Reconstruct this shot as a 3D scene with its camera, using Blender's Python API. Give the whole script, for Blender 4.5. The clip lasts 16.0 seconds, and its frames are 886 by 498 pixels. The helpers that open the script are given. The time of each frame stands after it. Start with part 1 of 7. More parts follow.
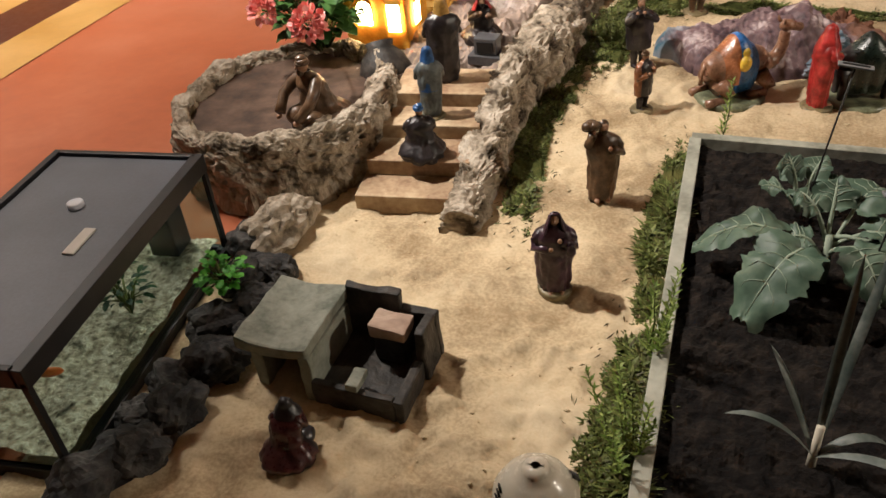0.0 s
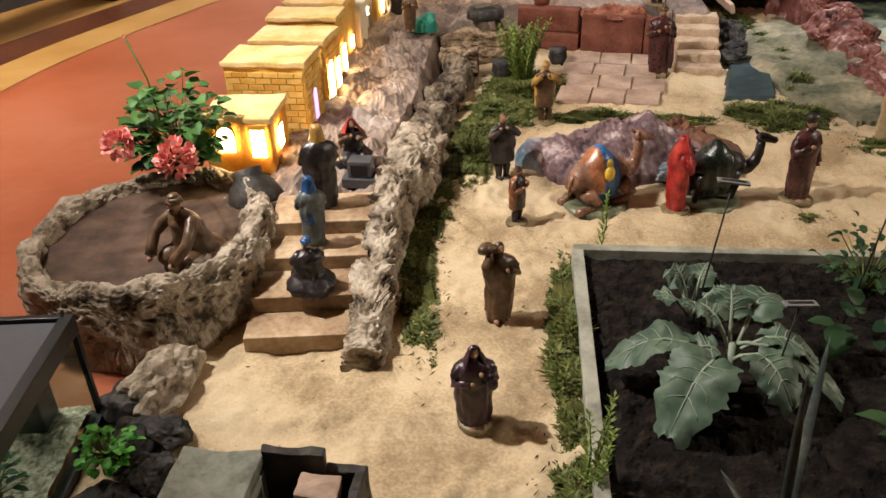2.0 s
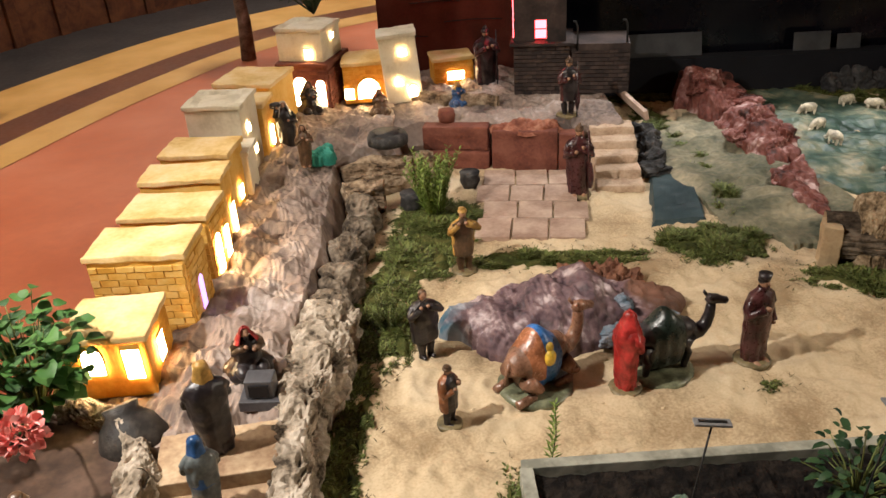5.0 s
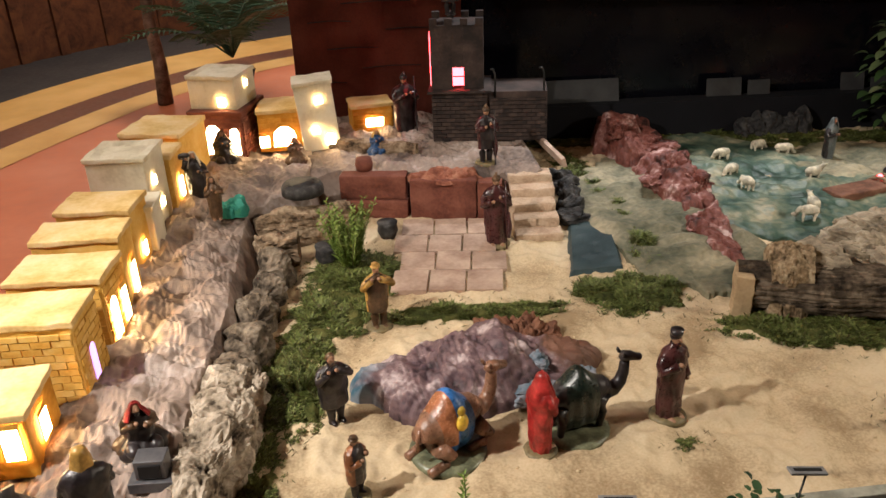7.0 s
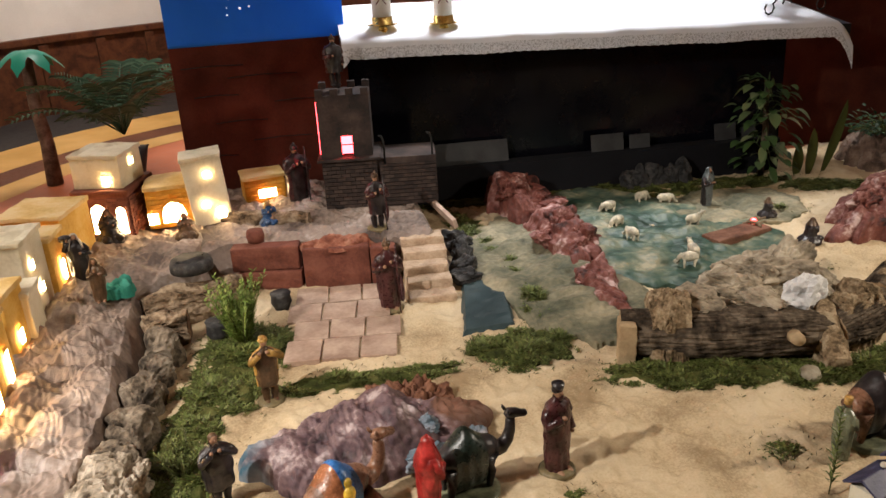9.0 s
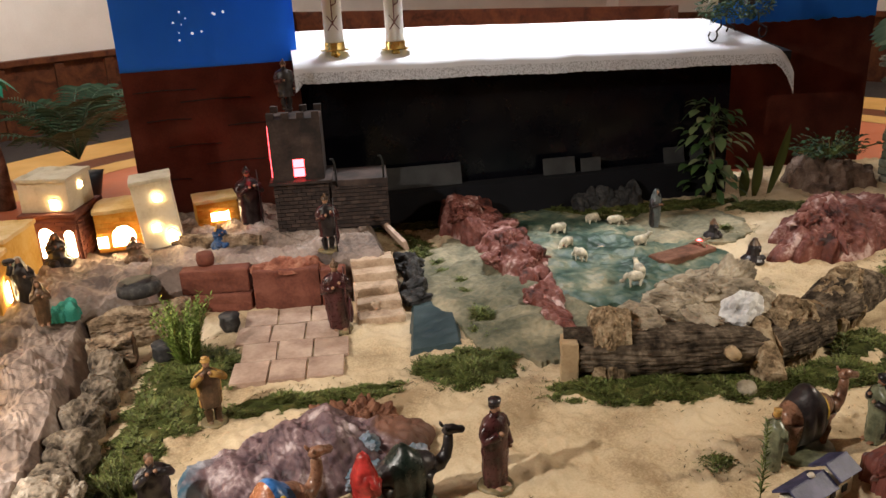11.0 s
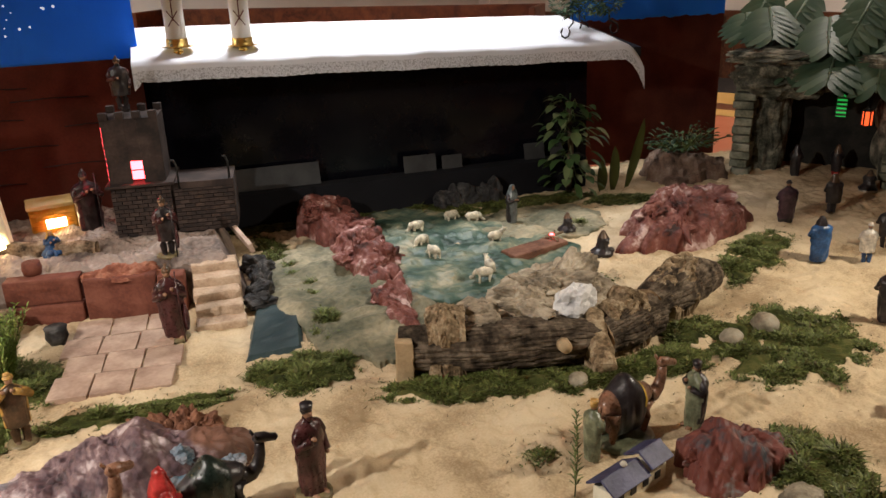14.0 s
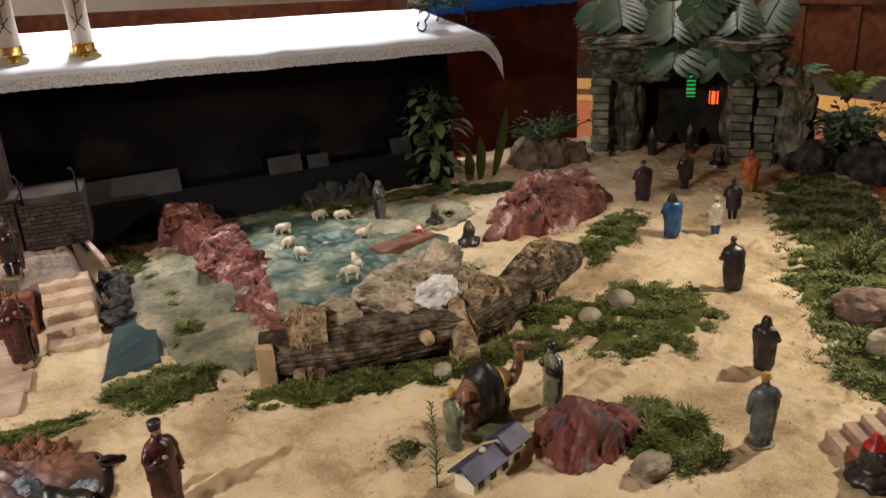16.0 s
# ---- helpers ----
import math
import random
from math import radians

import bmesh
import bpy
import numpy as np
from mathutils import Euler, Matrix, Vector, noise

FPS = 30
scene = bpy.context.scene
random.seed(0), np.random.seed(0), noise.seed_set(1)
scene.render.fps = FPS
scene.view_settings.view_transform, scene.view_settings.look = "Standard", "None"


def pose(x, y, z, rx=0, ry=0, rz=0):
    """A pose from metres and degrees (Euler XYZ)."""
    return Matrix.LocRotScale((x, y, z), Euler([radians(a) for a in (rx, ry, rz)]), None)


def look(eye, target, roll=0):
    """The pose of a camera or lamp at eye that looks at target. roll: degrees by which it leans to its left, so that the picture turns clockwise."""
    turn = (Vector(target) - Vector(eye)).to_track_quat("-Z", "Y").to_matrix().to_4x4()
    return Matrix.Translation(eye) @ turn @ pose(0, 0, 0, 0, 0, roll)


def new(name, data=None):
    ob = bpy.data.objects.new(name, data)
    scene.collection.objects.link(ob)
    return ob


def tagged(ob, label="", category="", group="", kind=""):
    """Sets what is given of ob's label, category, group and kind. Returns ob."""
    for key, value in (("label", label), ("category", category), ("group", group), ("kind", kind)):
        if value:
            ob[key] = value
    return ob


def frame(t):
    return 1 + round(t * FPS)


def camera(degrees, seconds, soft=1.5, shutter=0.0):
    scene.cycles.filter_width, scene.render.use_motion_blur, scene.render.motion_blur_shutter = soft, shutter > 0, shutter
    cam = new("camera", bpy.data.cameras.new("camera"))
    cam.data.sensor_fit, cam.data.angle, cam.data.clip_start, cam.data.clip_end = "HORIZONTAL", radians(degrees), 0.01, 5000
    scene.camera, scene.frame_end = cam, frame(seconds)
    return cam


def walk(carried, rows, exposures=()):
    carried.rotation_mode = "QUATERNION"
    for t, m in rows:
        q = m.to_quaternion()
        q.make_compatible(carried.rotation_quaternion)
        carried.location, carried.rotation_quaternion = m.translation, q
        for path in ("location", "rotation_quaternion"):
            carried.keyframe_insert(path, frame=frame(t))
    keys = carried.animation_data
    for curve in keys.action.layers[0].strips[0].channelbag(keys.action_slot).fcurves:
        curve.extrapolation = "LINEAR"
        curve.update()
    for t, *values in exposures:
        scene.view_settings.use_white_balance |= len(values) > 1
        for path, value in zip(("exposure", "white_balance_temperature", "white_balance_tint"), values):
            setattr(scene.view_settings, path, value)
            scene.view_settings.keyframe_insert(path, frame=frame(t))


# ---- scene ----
cam = camera(57.1, 16.0)
PATH = [
    (0, (0.659, -0.036, 1.323), (0.255, 1.524, 0.139), -5.7),
    (0.5, (0.526, -0.025, 1.345), (0.3, 1.603, 0.206), -3.8),
    (1, (0.442, -0.03, 1.375), (0.353, 1.651, 0.294), -1.6),
    (1.5, (0.421, -0.008, 1.384), (0.42, 1.706, 0.352), -1.0),
    (2, (0.439, 0.082, 1.382), (0.464, 1.799, 0.356), -2.0),
    (2.5, (0.467, 0.249, 1.394), (0.476, 1.947, 0.337), -3.2),
    (3, (0.52, 0.421, 1.457), (0.5, 2.098, 0.368), -4.7),
    (3.5, (0.546, 0.51, 1.528), (0.538, 2.21, 0.473), -5.7),
    (4, (0.508, 0.564, 1.575), (0.584, 2.293, 0.574), -5.2),
    (4.2, (0.476, 0.586, 1.592), (0.603, 2.322, 0.606), -4.7),
    (6.3, (0.547, 0.74, 1.62), (0.868, 2.498, 0.721), -2.6),
    (6.5, (0.566, 0.744, 1.625), (0.909, 2.5, 0.732), -2.4),
    (7, (0.592, 0.753, 1.639), (0.999, 2.507, 0.767), -2.2),
    (7.5, (0.625, 0.751, 1.647), (1.091, 2.509, 0.816), -2.3),
    (8, (0.655, 0.734, 1.662), (1.177, 2.494, 0.868), -2.6),
    (8.5, (0.692, 0.717, 1.662), (1.263, 2.475, 0.898), -3.0),
    (9, (0.721, 0.699, 1.658), (1.332, 2.452, 0.914), -3.2),
    (9.5, (0.765, 0.677, 1.656), (1.396, 2.43, 0.927), -3.5),
    (12, (0.806, 0.59, 1.636), (1.564, 2.318, 0.973), -2.2),
    (12.5, (0.826, 0.578, 1.638), (1.628, 2.288, 0.981), -2.4),
    (13, (0.948, 0.562, 1.618), (1.771, 2.26, 0.955), -2.3),
    (13.5, (1.063, 0.55, 1.601), (1.912, 2.228, 0.92), -2.1),
    (14, (1.114, 0.543, 1.596), (2.0, 2.197, 0.903), -2.1),
    (14.5, (1.093, 0.541, 1.598), (2.053, 2.152, 0.903), -2.1),
    (15, (1.092, 0.52, 1.6), (2.116, 2.089, 0.899), -2.7),
    (15.5, (1.161, 0.494, 1.593), (2.22, 2.034, 0.883), -3.3),
    (16, (1.251, 0.466, 1.59), (2.346, 1.979, 0.875), -3.4),
]
walk(cam, [(t, look(eye, target, roll)) for t, eye, target, roll in PATH])

# ---- world and light ----
world = bpy.data.worlds.new("world")
scene.world = world
world.use_nodes = True
world.node_tree.nodes["Background"].inputs[0].default_value = (0.9, 0.8, 0.7, 1)
world.node_tree.nodes["Background"].inputs[1].default_value = 0.042
scene.view_settings.exposure = 0.0


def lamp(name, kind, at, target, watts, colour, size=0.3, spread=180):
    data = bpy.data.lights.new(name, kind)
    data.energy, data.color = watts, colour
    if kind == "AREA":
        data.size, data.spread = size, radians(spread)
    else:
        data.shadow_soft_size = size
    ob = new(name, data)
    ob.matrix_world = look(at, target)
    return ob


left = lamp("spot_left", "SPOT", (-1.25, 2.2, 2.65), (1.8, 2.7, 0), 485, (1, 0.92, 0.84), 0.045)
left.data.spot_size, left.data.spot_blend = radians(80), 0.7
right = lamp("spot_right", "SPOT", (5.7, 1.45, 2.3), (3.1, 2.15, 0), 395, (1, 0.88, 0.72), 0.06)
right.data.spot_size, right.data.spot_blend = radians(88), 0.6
lamp("altar_light", "AREA", (3.3, 6.3, 4.7), (3.3, 6.2, 0), 94, (0.96, 0.97, 1.0), 0.8, 70)
# Three unseen fill lamps, added to brighten the left floor and the walls.
lamp("nave_floor_fill", "AREA", (-2.9, 3.6, 4.6), (-2.5, 3.8, 0), 105, (1, 0.9, 0.8), 1.0, 105)
lamp("choir_wall_fill", "AREA", (0.6, 8.2, 4.4), (0.2, 9.6, 0.8), 120, (1, 0.95, 0.9), 0.8, 150)
lamp("aisle_wall_fill", "AREA", (8.0, 5.2, 4.6), (8.6, 5.2, 0), 85, (1, 0.9, 0.8), 1.0, 110)


# ---- materials ----
def material(name, colours, scale=8.0, rough=0.8, bump=0.3, detail=6.0, metal=0.0, fine=80.0, spec=0.35, distort=0.0, kind="noise", bump_dist=0.01):
    """Noise at two scales over a ramp of colours, with relief."""
    m = bpy.data.materials.new(name)
    m.use_nodes = True
    t = m.node_tree
    b = t.nodes["Principled BSDF"]
    co = t.nodes.new("ShaderNodeTexCoord")
    info = t.nodes.new("ShaderNodeObjectInfo")
    add = t.nodes.new("ShaderNodeVectorMath")
    add.operation = "MULTIPLY_ADD"
    t.links.new(info.outputs["Random"], add.inputs[0])
    add.inputs[1].default_value = (7, 13, 19)
    t.links.new(co.outputs["Object"], add.inputs[2])
    n1 = t.nodes.new("ShaderNodeTexNoise")
    n1.inputs["Scale"].default_value = scale
    n1.inputs["Detail"].default_value = detail
    n1.inputs["Distortion"].default_value = distort
    n2 = t.nodes.new("ShaderNodeTexNoise")
    n2.inputs["Scale"].default_value = fine
    n2.inputs["Detail"].default_value = 4
    for n in (n1, n2):
        t.links.new(add.outputs[0], n.inputs["Vector"])
    mix = t.nodes.new("ShaderNodeMath")
    mix.operation = "MULTIPLY_ADD"
    t.links.new(n2.outputs["Fac"], mix.inputs[0])
    mix.inputs[1].default_value = 0.35
    sub = t.nodes.new("ShaderNodeMath")
    sub.operation = "SUBTRACT"
    t.links.new(n1.outputs["Fac"], sub.inputs[0])
    sub.inputs[1].default_value = 0.175
    t.links.new(sub.outputs[0], mix.inputs[2])
    ramp = t.nodes.new("ShaderNodeValToRGB")
    t.links.new(mix.outputs[0], ramp.inputs["Fac"])
    el = ramp.color_ramp.elements
    lo, hi = 0.32, 0.68
    while len(el) < len(colours):
        el.new(0.5)
    for i, c in enumerate(colours):
        el[i].position = lo + (hi - lo) * i / max(1, len(colours) - 1)
        el[i].color = (*c, 1)
    t.links.new(ramp.outputs["Color"], b.inputs["Base Color"])
    b.inputs["Metallic"].default_value = metal
    b.inputs["Specular IOR Level"].default_value = spec
    rr = t.nodes.new("ShaderNodeMapRange")
    t.links.new(n2.outputs["Fac"], rr.inputs["Value"])
    rr.inputs["To Min"].default_value = max(0.02, rough - 0.12)
    rr.inputs["To Max"].default_value = min(1.0, rough + 0.12)
    t.links.new(rr.outputs["Result"], b.inputs["Roughness"])
    if bump:
        bp = t.nodes.new("ShaderNodeBump")
        bp.inputs["Strength"].default_value = bump
        bp.inputs["Distance"].default_value = bump_dist
        t.links.new(mix.outputs[0], bp.inputs["Height"])
        t.links.new(bp.outputs["Normal"], b.inputs["Normal"])
    return m


def glow(name, colour, strength):
    m = bpy.data.materials.new(name)
    m.use_nodes = True
    b = m.node_tree.nodes["Principled BSDF"]
    b.inputs["Base Color"].default_value = (*colour, 1)
    b.inputs["Emission Color"].default_value = (*colour, 1)
    b.inputs["Emission Strength"].default_value = strength
    return m


def leafy(name, a, b, c, rough=0.55, scale=30.0):
    """Leaves: colour varies from leaf to leaf."""
    m = bpy.data.materials.new(name)
    m.use_nodes = True
    t = m.node_tree
    bs = t.nodes["Principled BSDF"]
    geo = t.nodes.new("ShaderNodeNewGeometry")
    ramp = t.nodes.new("ShaderNodeValToRGB")
    t.links.new(geo.outputs["Random Per Island"], ramp.inputs["Fac"])
    ramp.color_ramp.elements.new(0.5)
    for e, col, p in zip(ramp.color_ramp.elements, (a, b, c), (0.0, 0.55, 1.0)):
        e.color, e.position = (*col, 1), p
    t.links.new(ramp.outputs["Color"], bs.inputs["Base Color"])
    bs.inputs["Roughness"].default_value = rough
    bs.inputs["Specular IOR Level"].default_value = 0.3
    return m


SAND = material("sand", [(0.33, 0.24, 0.14), (0.56, 0.44, 0.28), (0.66, 0.54, 0.365)], 3.2, 0.95, 0.35, fine=110, spec=0.1, bump_dist=0.012)
FLOOR_RED = material("red_floor", [(0.42, 0.11, 0.045), (0.50, 0.145, 0.065), (0.56, 0.19, 0.10)], 1.6, 0.35, 0.05, fine=20)
FLOOR_YELLOW = material("yellow_floor", [(0.50, 0.27, 0.07), (0.58, 0.33, 0.10), (0.64, 0.38, 0.13)], 3, 0.4, 0.05, fine=30)
FLOOR_BROWN = material("brown_floor", [(0.10, 0.03, 0.015), (0.15, 0.05, 0.02)], 3, 0.4, 0.05, fine=30)
CARPET_DARK = material("dark_floor", [(0.02, 0.016, 0.015), (0.035, 0.028, 0.025)], 3, 0.6, 0.05, fine=30)
WOOD_WALL = material("wainscot_wood", [(0.05, 0.016, 0.008), (0.10, 0.034, 0.015), (0.14, 0.05, 0.02)], 4, 0.45, 0.15, distort=2, fine=40)
PLASTER = material("white_plaster", [(0.66, 0.62, 0.56), (0.76, 0.72, 0.66)], 2, 0.9, 0.1)
TUFA = material("porous_stone", [(0.06, 0.046, 0.034), (0.28, 0.23, 0.17), (0.42, 0.355, 0.28), (0.52, 0.455, 0.37)], 13, 0.95, 0.8, fine=80, spec=0.1, bump_dist=0.02)
TUFA_DARK = material("weathered_tufa", [(0.035, 0.028, 0.022), (0.17, 0.135, 0.10), (0.31, 0.26, 0.20)], 12, 0.95, 0.8, fine=80, spec=0.1, bump_dist=0.02)
BARK = material("cork_bark", [(0.06, 0.042, 0.028), (0.24, 0.17, 0.11), (0.42, 0.33, 0.23)], 18, 0.95, 1.0, fine=80, spec=0.1, bump_dist=0.015)
LOGBARK = material("log_bark", [(0.02, 0.015, 0.011), (0.085, 0.064, 0.045), (0.21, 0.165, 0.12)], 16, 0.95, 0.9, fine=70, spec=0.1)
PAPER_PALE = material("pale_rock_paper", [(0.12, 0.092, 0.08), (0.25, 0.19, 0.155), (0.32, 0.25, 0.21), (0.50, 0.43, 0.385)], 3.2, 0.8, 0.3, fine=40)
PAPER_RED = material("red_rock_paper", [(0.03, 0.012, 0.010), (0.11, 0.033, 0.024), (0.16, 0.05, 0.037), (0.25, 0.11, 0.09), (0.55, 0.40, 0.37)], 7, 0.6, 0.3, 5.0, fine=45)
PAPER_GREYRED = material("grey_red_rock_paper", [(0.05, 0.055, 0.065), (0.15, 0.045, 0.035), (0.19, 0.06, 0.045), (0.24, 0.25, 0.25)], 6, 0.6, 0.25, 4.0, fine=45)
PAPER_GREEN = material("green_field_paper", [(0.016, 0.034, 0.022), (0.045, 0.085, 0.062), (0.13, 0.155, 0.105), (0.32, 0.29, 0.19)], 4.2, 0.5, 0.25, 4.0, fine=30)
PAPER_MULTI = material("multicolour_rock_paper", [(0.035, 0.022, 0.026), (0.12, 0.075, 0.085), (0.20, 0.13, 0.135), (0.52, 0.43, 0.43)], 9, 0.55, 0.3, 4.0, fine=50)


def paint_patch(m, colours, axis, a, b, scale=7.0, reach=0.5):
    """Sprays another colour range over one end of a painted paper, with a ragged border."""
    t = m.node_tree
    bs = t.nodes["Principled BSDF"]
    old = bs.inputs["Base Color"].links[0].from_socket
    co, xyz = t.nodes.new("ShaderNodeTexCoord"), t.nodes.new("ShaderNodeSeparateXYZ")
    t.links.new(co.outputs["Object"], xyz.inputs[0])
    nz = t.nodes.new("ShaderNodeTexNoise")
    nz.inputs["Scale"].default_value, nz.inputs["Detail"].default_value = scale, 5
    t.links.new(co.outputs["Object"], nz.inputs["Vector"])
    mr = t.nodes.new("ShaderNodeMapRange")
    mr.inputs["From Min"].default_value, mr.inputs["From Max"].default_value = a, b
    t.links.new(xyz.outputs[axis], mr.inputs["Value"])
    add = t.nodes.new("ShaderNodeMath")
    add.operation = "MULTIPLY_ADD"
    t.links.new(nz.outputs["Fac"], add.inputs[0])
    add.inputs[1].default_value = reach * 2
    t.links.new(mr.outputs["Result"], add.inputs[2])
    cut_ = t.nodes.new("ShaderNodeMapRange")
    cut_.inputs["From Min"].default_value, cut_.inputs["From Max"].default_value = 0.45 + reach, 0.6 + reach
    t.links.new(add.outputs[0], cut_.inputs["Value"])
    ramp = t.nodes.new("ShaderNodeValToRGB")
    t.links.new(nz.outputs["Fac"], ramp.inputs["Fac"])
    for e, c, p in zip(ramp.color_ramp.elements, colours, (0.35, 0.65)):
        e.color, e.position = (*c, 1), p
    mix = t.nodes.new("ShaderNodeMix")
    mix.data_type = "RGBA"
    t.links.new(cut_.outputs["Result"], mix.inputs["Factor"])
    t.links.new(old, mix.inputs[6])
    t.links.new(ramp.outputs["Color"], mix.inputs[7])
    t.links.new(mix.outputs[2], bs.inputs["Base Color"])


paint_patch(PAPER_MULTI, [(0.05, 0.12, 0.17), (0.34, 0.33, 0.36)], "X", 1.0, 0.74, 9.0)
paint_patch(PAPER_MULTI, [(0.10, 0.05, 0.035), (0.22, 0.11, 0.075)], "X", 1.28, 1.62)
SOIL = material("dark_soil", [(0.003, 0.0025, 0.0025), (0.009, 0.007, 0.006), (0.024, 0.018, 0.014)], 25, 0.95, 1.0, fine=120, spec=0.15)
POND = material("basin_mud", [(0.04, 0.022, 0.014), (0.075, 0.043, 0.028), (0.12, 0.072, 0.048)], 12, 0.75, 0.25, fine=60)
PLANK = material("grey_plank", [(0.20, 0.20, 0.16), (0.33, 0.33, 0.27), (0.42, 0.41, 0.34)], 9, 0.8, 0.3, fine=60)
STEPWOOD = material("step_wood", [(0.22, 0.13, 0.075), (0.40, 0.28, 0.17), (0.56, 0.44, 0.29)], 6, 0.7, 0.25, fine=60)
HOUSE_YELLOW = material("yellow_house_paint", [(0.62, 0.33, 0.05), (0.74, 0.45, 0.10), (0.80, 0.55, 0.18)], 9, 0.85, 0.3, fine=70)
HOUSE_ORANGE = material("orange_house_paint", [(0.55, 0.24, 0.02), (0.70, 0.36, 0.05), (0.76, 0.44, 0.09)], 9, 0.85, 0.4, fine=70)
# House paint made paler: the spotlight on the roofs is put into the colour.
HOUSE_ROOF_LIT = material("lit_roof_paint", [(0.60, 0.38, 0.12), (0.74, 0.53, 0.23), (0.80, 0.62, 0.34)], 7, 0.85, 0.4, fine=60)
HOUSE_PALE = material("pale_house_plaster", [(0.58, 0.52, 0.37), (0.71, 0.65, 0.49), (0.77, 0.72, 0.58)], 9, 0.9, 0.3, fine=70)
TERRACOTTA = material("terracotta_block", [(0.10, 0.03, 0.018), (0.17, 0.055, 0.035), (0.23, 0.085, 0.055)], 8, 0.85, 0.4, fine=70)
SLAB = material("clay_paving", [(0.30, 0.20, 0.15), (0.42, 0.30, 0.23), (0.52, 0.39, 0.30)], 8, 0.85, 0.2, fine=60)
SLATE = material("dark_brick", [(0.018, 0.013, 0.012), (0.04, 0.026, 0.022), (0.07, 0.048, 0.04)], 10, 0.8, 0.4, fine=70)
CLOTH = material("white_cloth", [(0.76, 0.78, 0.85), (0.82, 0.84, 0.90)], 6, 0.9, 0.1, fine=200)
LACE = material("lace_border", [(0.42, 0.43, 0.47), (0.70, 0.72, 0.78), (0.80, 0.82, 0.88)], 95, 0.9, 0.6, 2.0, fine=190)
BLACK = material("black_drape", [(0.003, 0.003, 0.005), (0.006, 0.006, 0.009)], 4, 0.95, 0.1)
PANEL_RED = material("brown_red_paper", [(0.09, 0.023, 0.014), (0.125, 0.033, 0.02), (0.16, 0.045, 0.028)], 5, 0.85, 0.15)
PANEL_BLUE = material("blue_paper", [(0.03, 0.235, 0.74), (0.04, 0.27, 0.80)], 3, 0.8, 0.1)
GRASS = leafy("moss_green", (0.06, 0.048, 0.014), (0.09, 0.122, 0.026), (0.20, 0.225, 0.07))
BRIGHT = leafy("bright_green", (0.09, 0.15, 0.02), (0.18, 0.26, 0.05), (0.30, 0.36, 0.10))
DARKLEAF = leafy("dark_leaf", (0.008, 0.03, 0.012), (0.02, 0.055, 0.02), (0.04, 0.085, 0.03))
BLACKPAINT = material("black_plastic", [(0.008, 0.008, 0.009), (0.016, 0.016, 0.018)], 6, 0.4, 0.05)
GREYPLASTIC = material("grey_lid", [(0.105, 0.115, 0.14), (0.16, 0.175, 0.21)], 3, 0.4, 0.08, fine=120)
WARM = glow("warm_bulb", (1.0, 0.72, 0.38), 34)
REDGLOW = glow("red_bulb", (1.0, 0.05, 0.06), 16)
VIOLET = glow("violet_bulb", (0.45, 0.3, 0.9), 2.5)


# ---- mesh helpers ----
def part(name, bm, mats, parent=None, label="", smooth=False, m=None):
    """Links a bmesh as one mesh object under a thing or a part."""
    me = bpy.data.meshes.new(name)
    bm.to_mesh(me)
    bm.free()
    for x in mats if isinstance(mats, (list, tuple)) else [mats]:
        me.materials.append(x)
    if smooth:
        me.polygons.foreach_set("use_smooth", [True] * len(me.polygons))
    ob = new(name, me)
    if parent:
        ob.parent = parent
    if m is not None:
        ob.matrix_basis = m
    if label:
        ob["label"] = label
    return ob


def thing(name, m, label, category, group="", kind=""):
    ob = new(name)
    ob.empty_display_size = 0.05
    ob.matrix_basis = m
    return tagged(ob, label, category, group, kind)


def raw(name, verts, faces, mats, parent=None, smooth=False, idx=None, label=""):
    me = bpy.data.meshes.new(name)
    me.from_pydata([tuple(v) for v in verts], [], [tuple(f) for f in faces])
    for x in mats if isinstance(mats, (list, tuple)) else [mats]:
        me.materials.append(x)
    if idx is not None:
        me.polygons.foreach_set("material_index", idx)
    if smooth:
        me.polygons.foreach_set("use_smooth", [True] * len(me.polygons))
    me.update()
    ob = new(name, me)
    if parent:
        ob.parent = parent
    if label:
        ob["label"] = label
    return ob


def box(bm, x0, y0, z0, x1, y1, z1, bevel=0.0, mat=0, m=None):
    made = bmesh.ops.create_cube(bm, size=1)["verts"]
    bmesh.ops.transform(bm, verts=made, matrix=Matrix.Translation(((x0 + x1) / 2, (y0 + y1) / 2, (z0 + z1) / 2)) @ Matrix.Diagonal((x1 - x0, y1 - y0, z1 - z0, 1)))
    faces = list({f for v in made for f in v.link_faces})
    if bevel:
        edges = list({e for v in made for e in v.link_edges})
        out = bmesh.ops.bevel(bm, geom=edges, offset=bevel, segments=2, affect="EDGES", profile=0.6)
        faces = list(set(f for f in out["faces"]) | {f for f in faces if f.is_valid})
        made = list({v for f in faces for v in f.verts})
    for f in faces:
        f.material_index = mat
    if m is not None:
        bmesh.ops.transform(bm, verts=made, matrix=m)
    return made


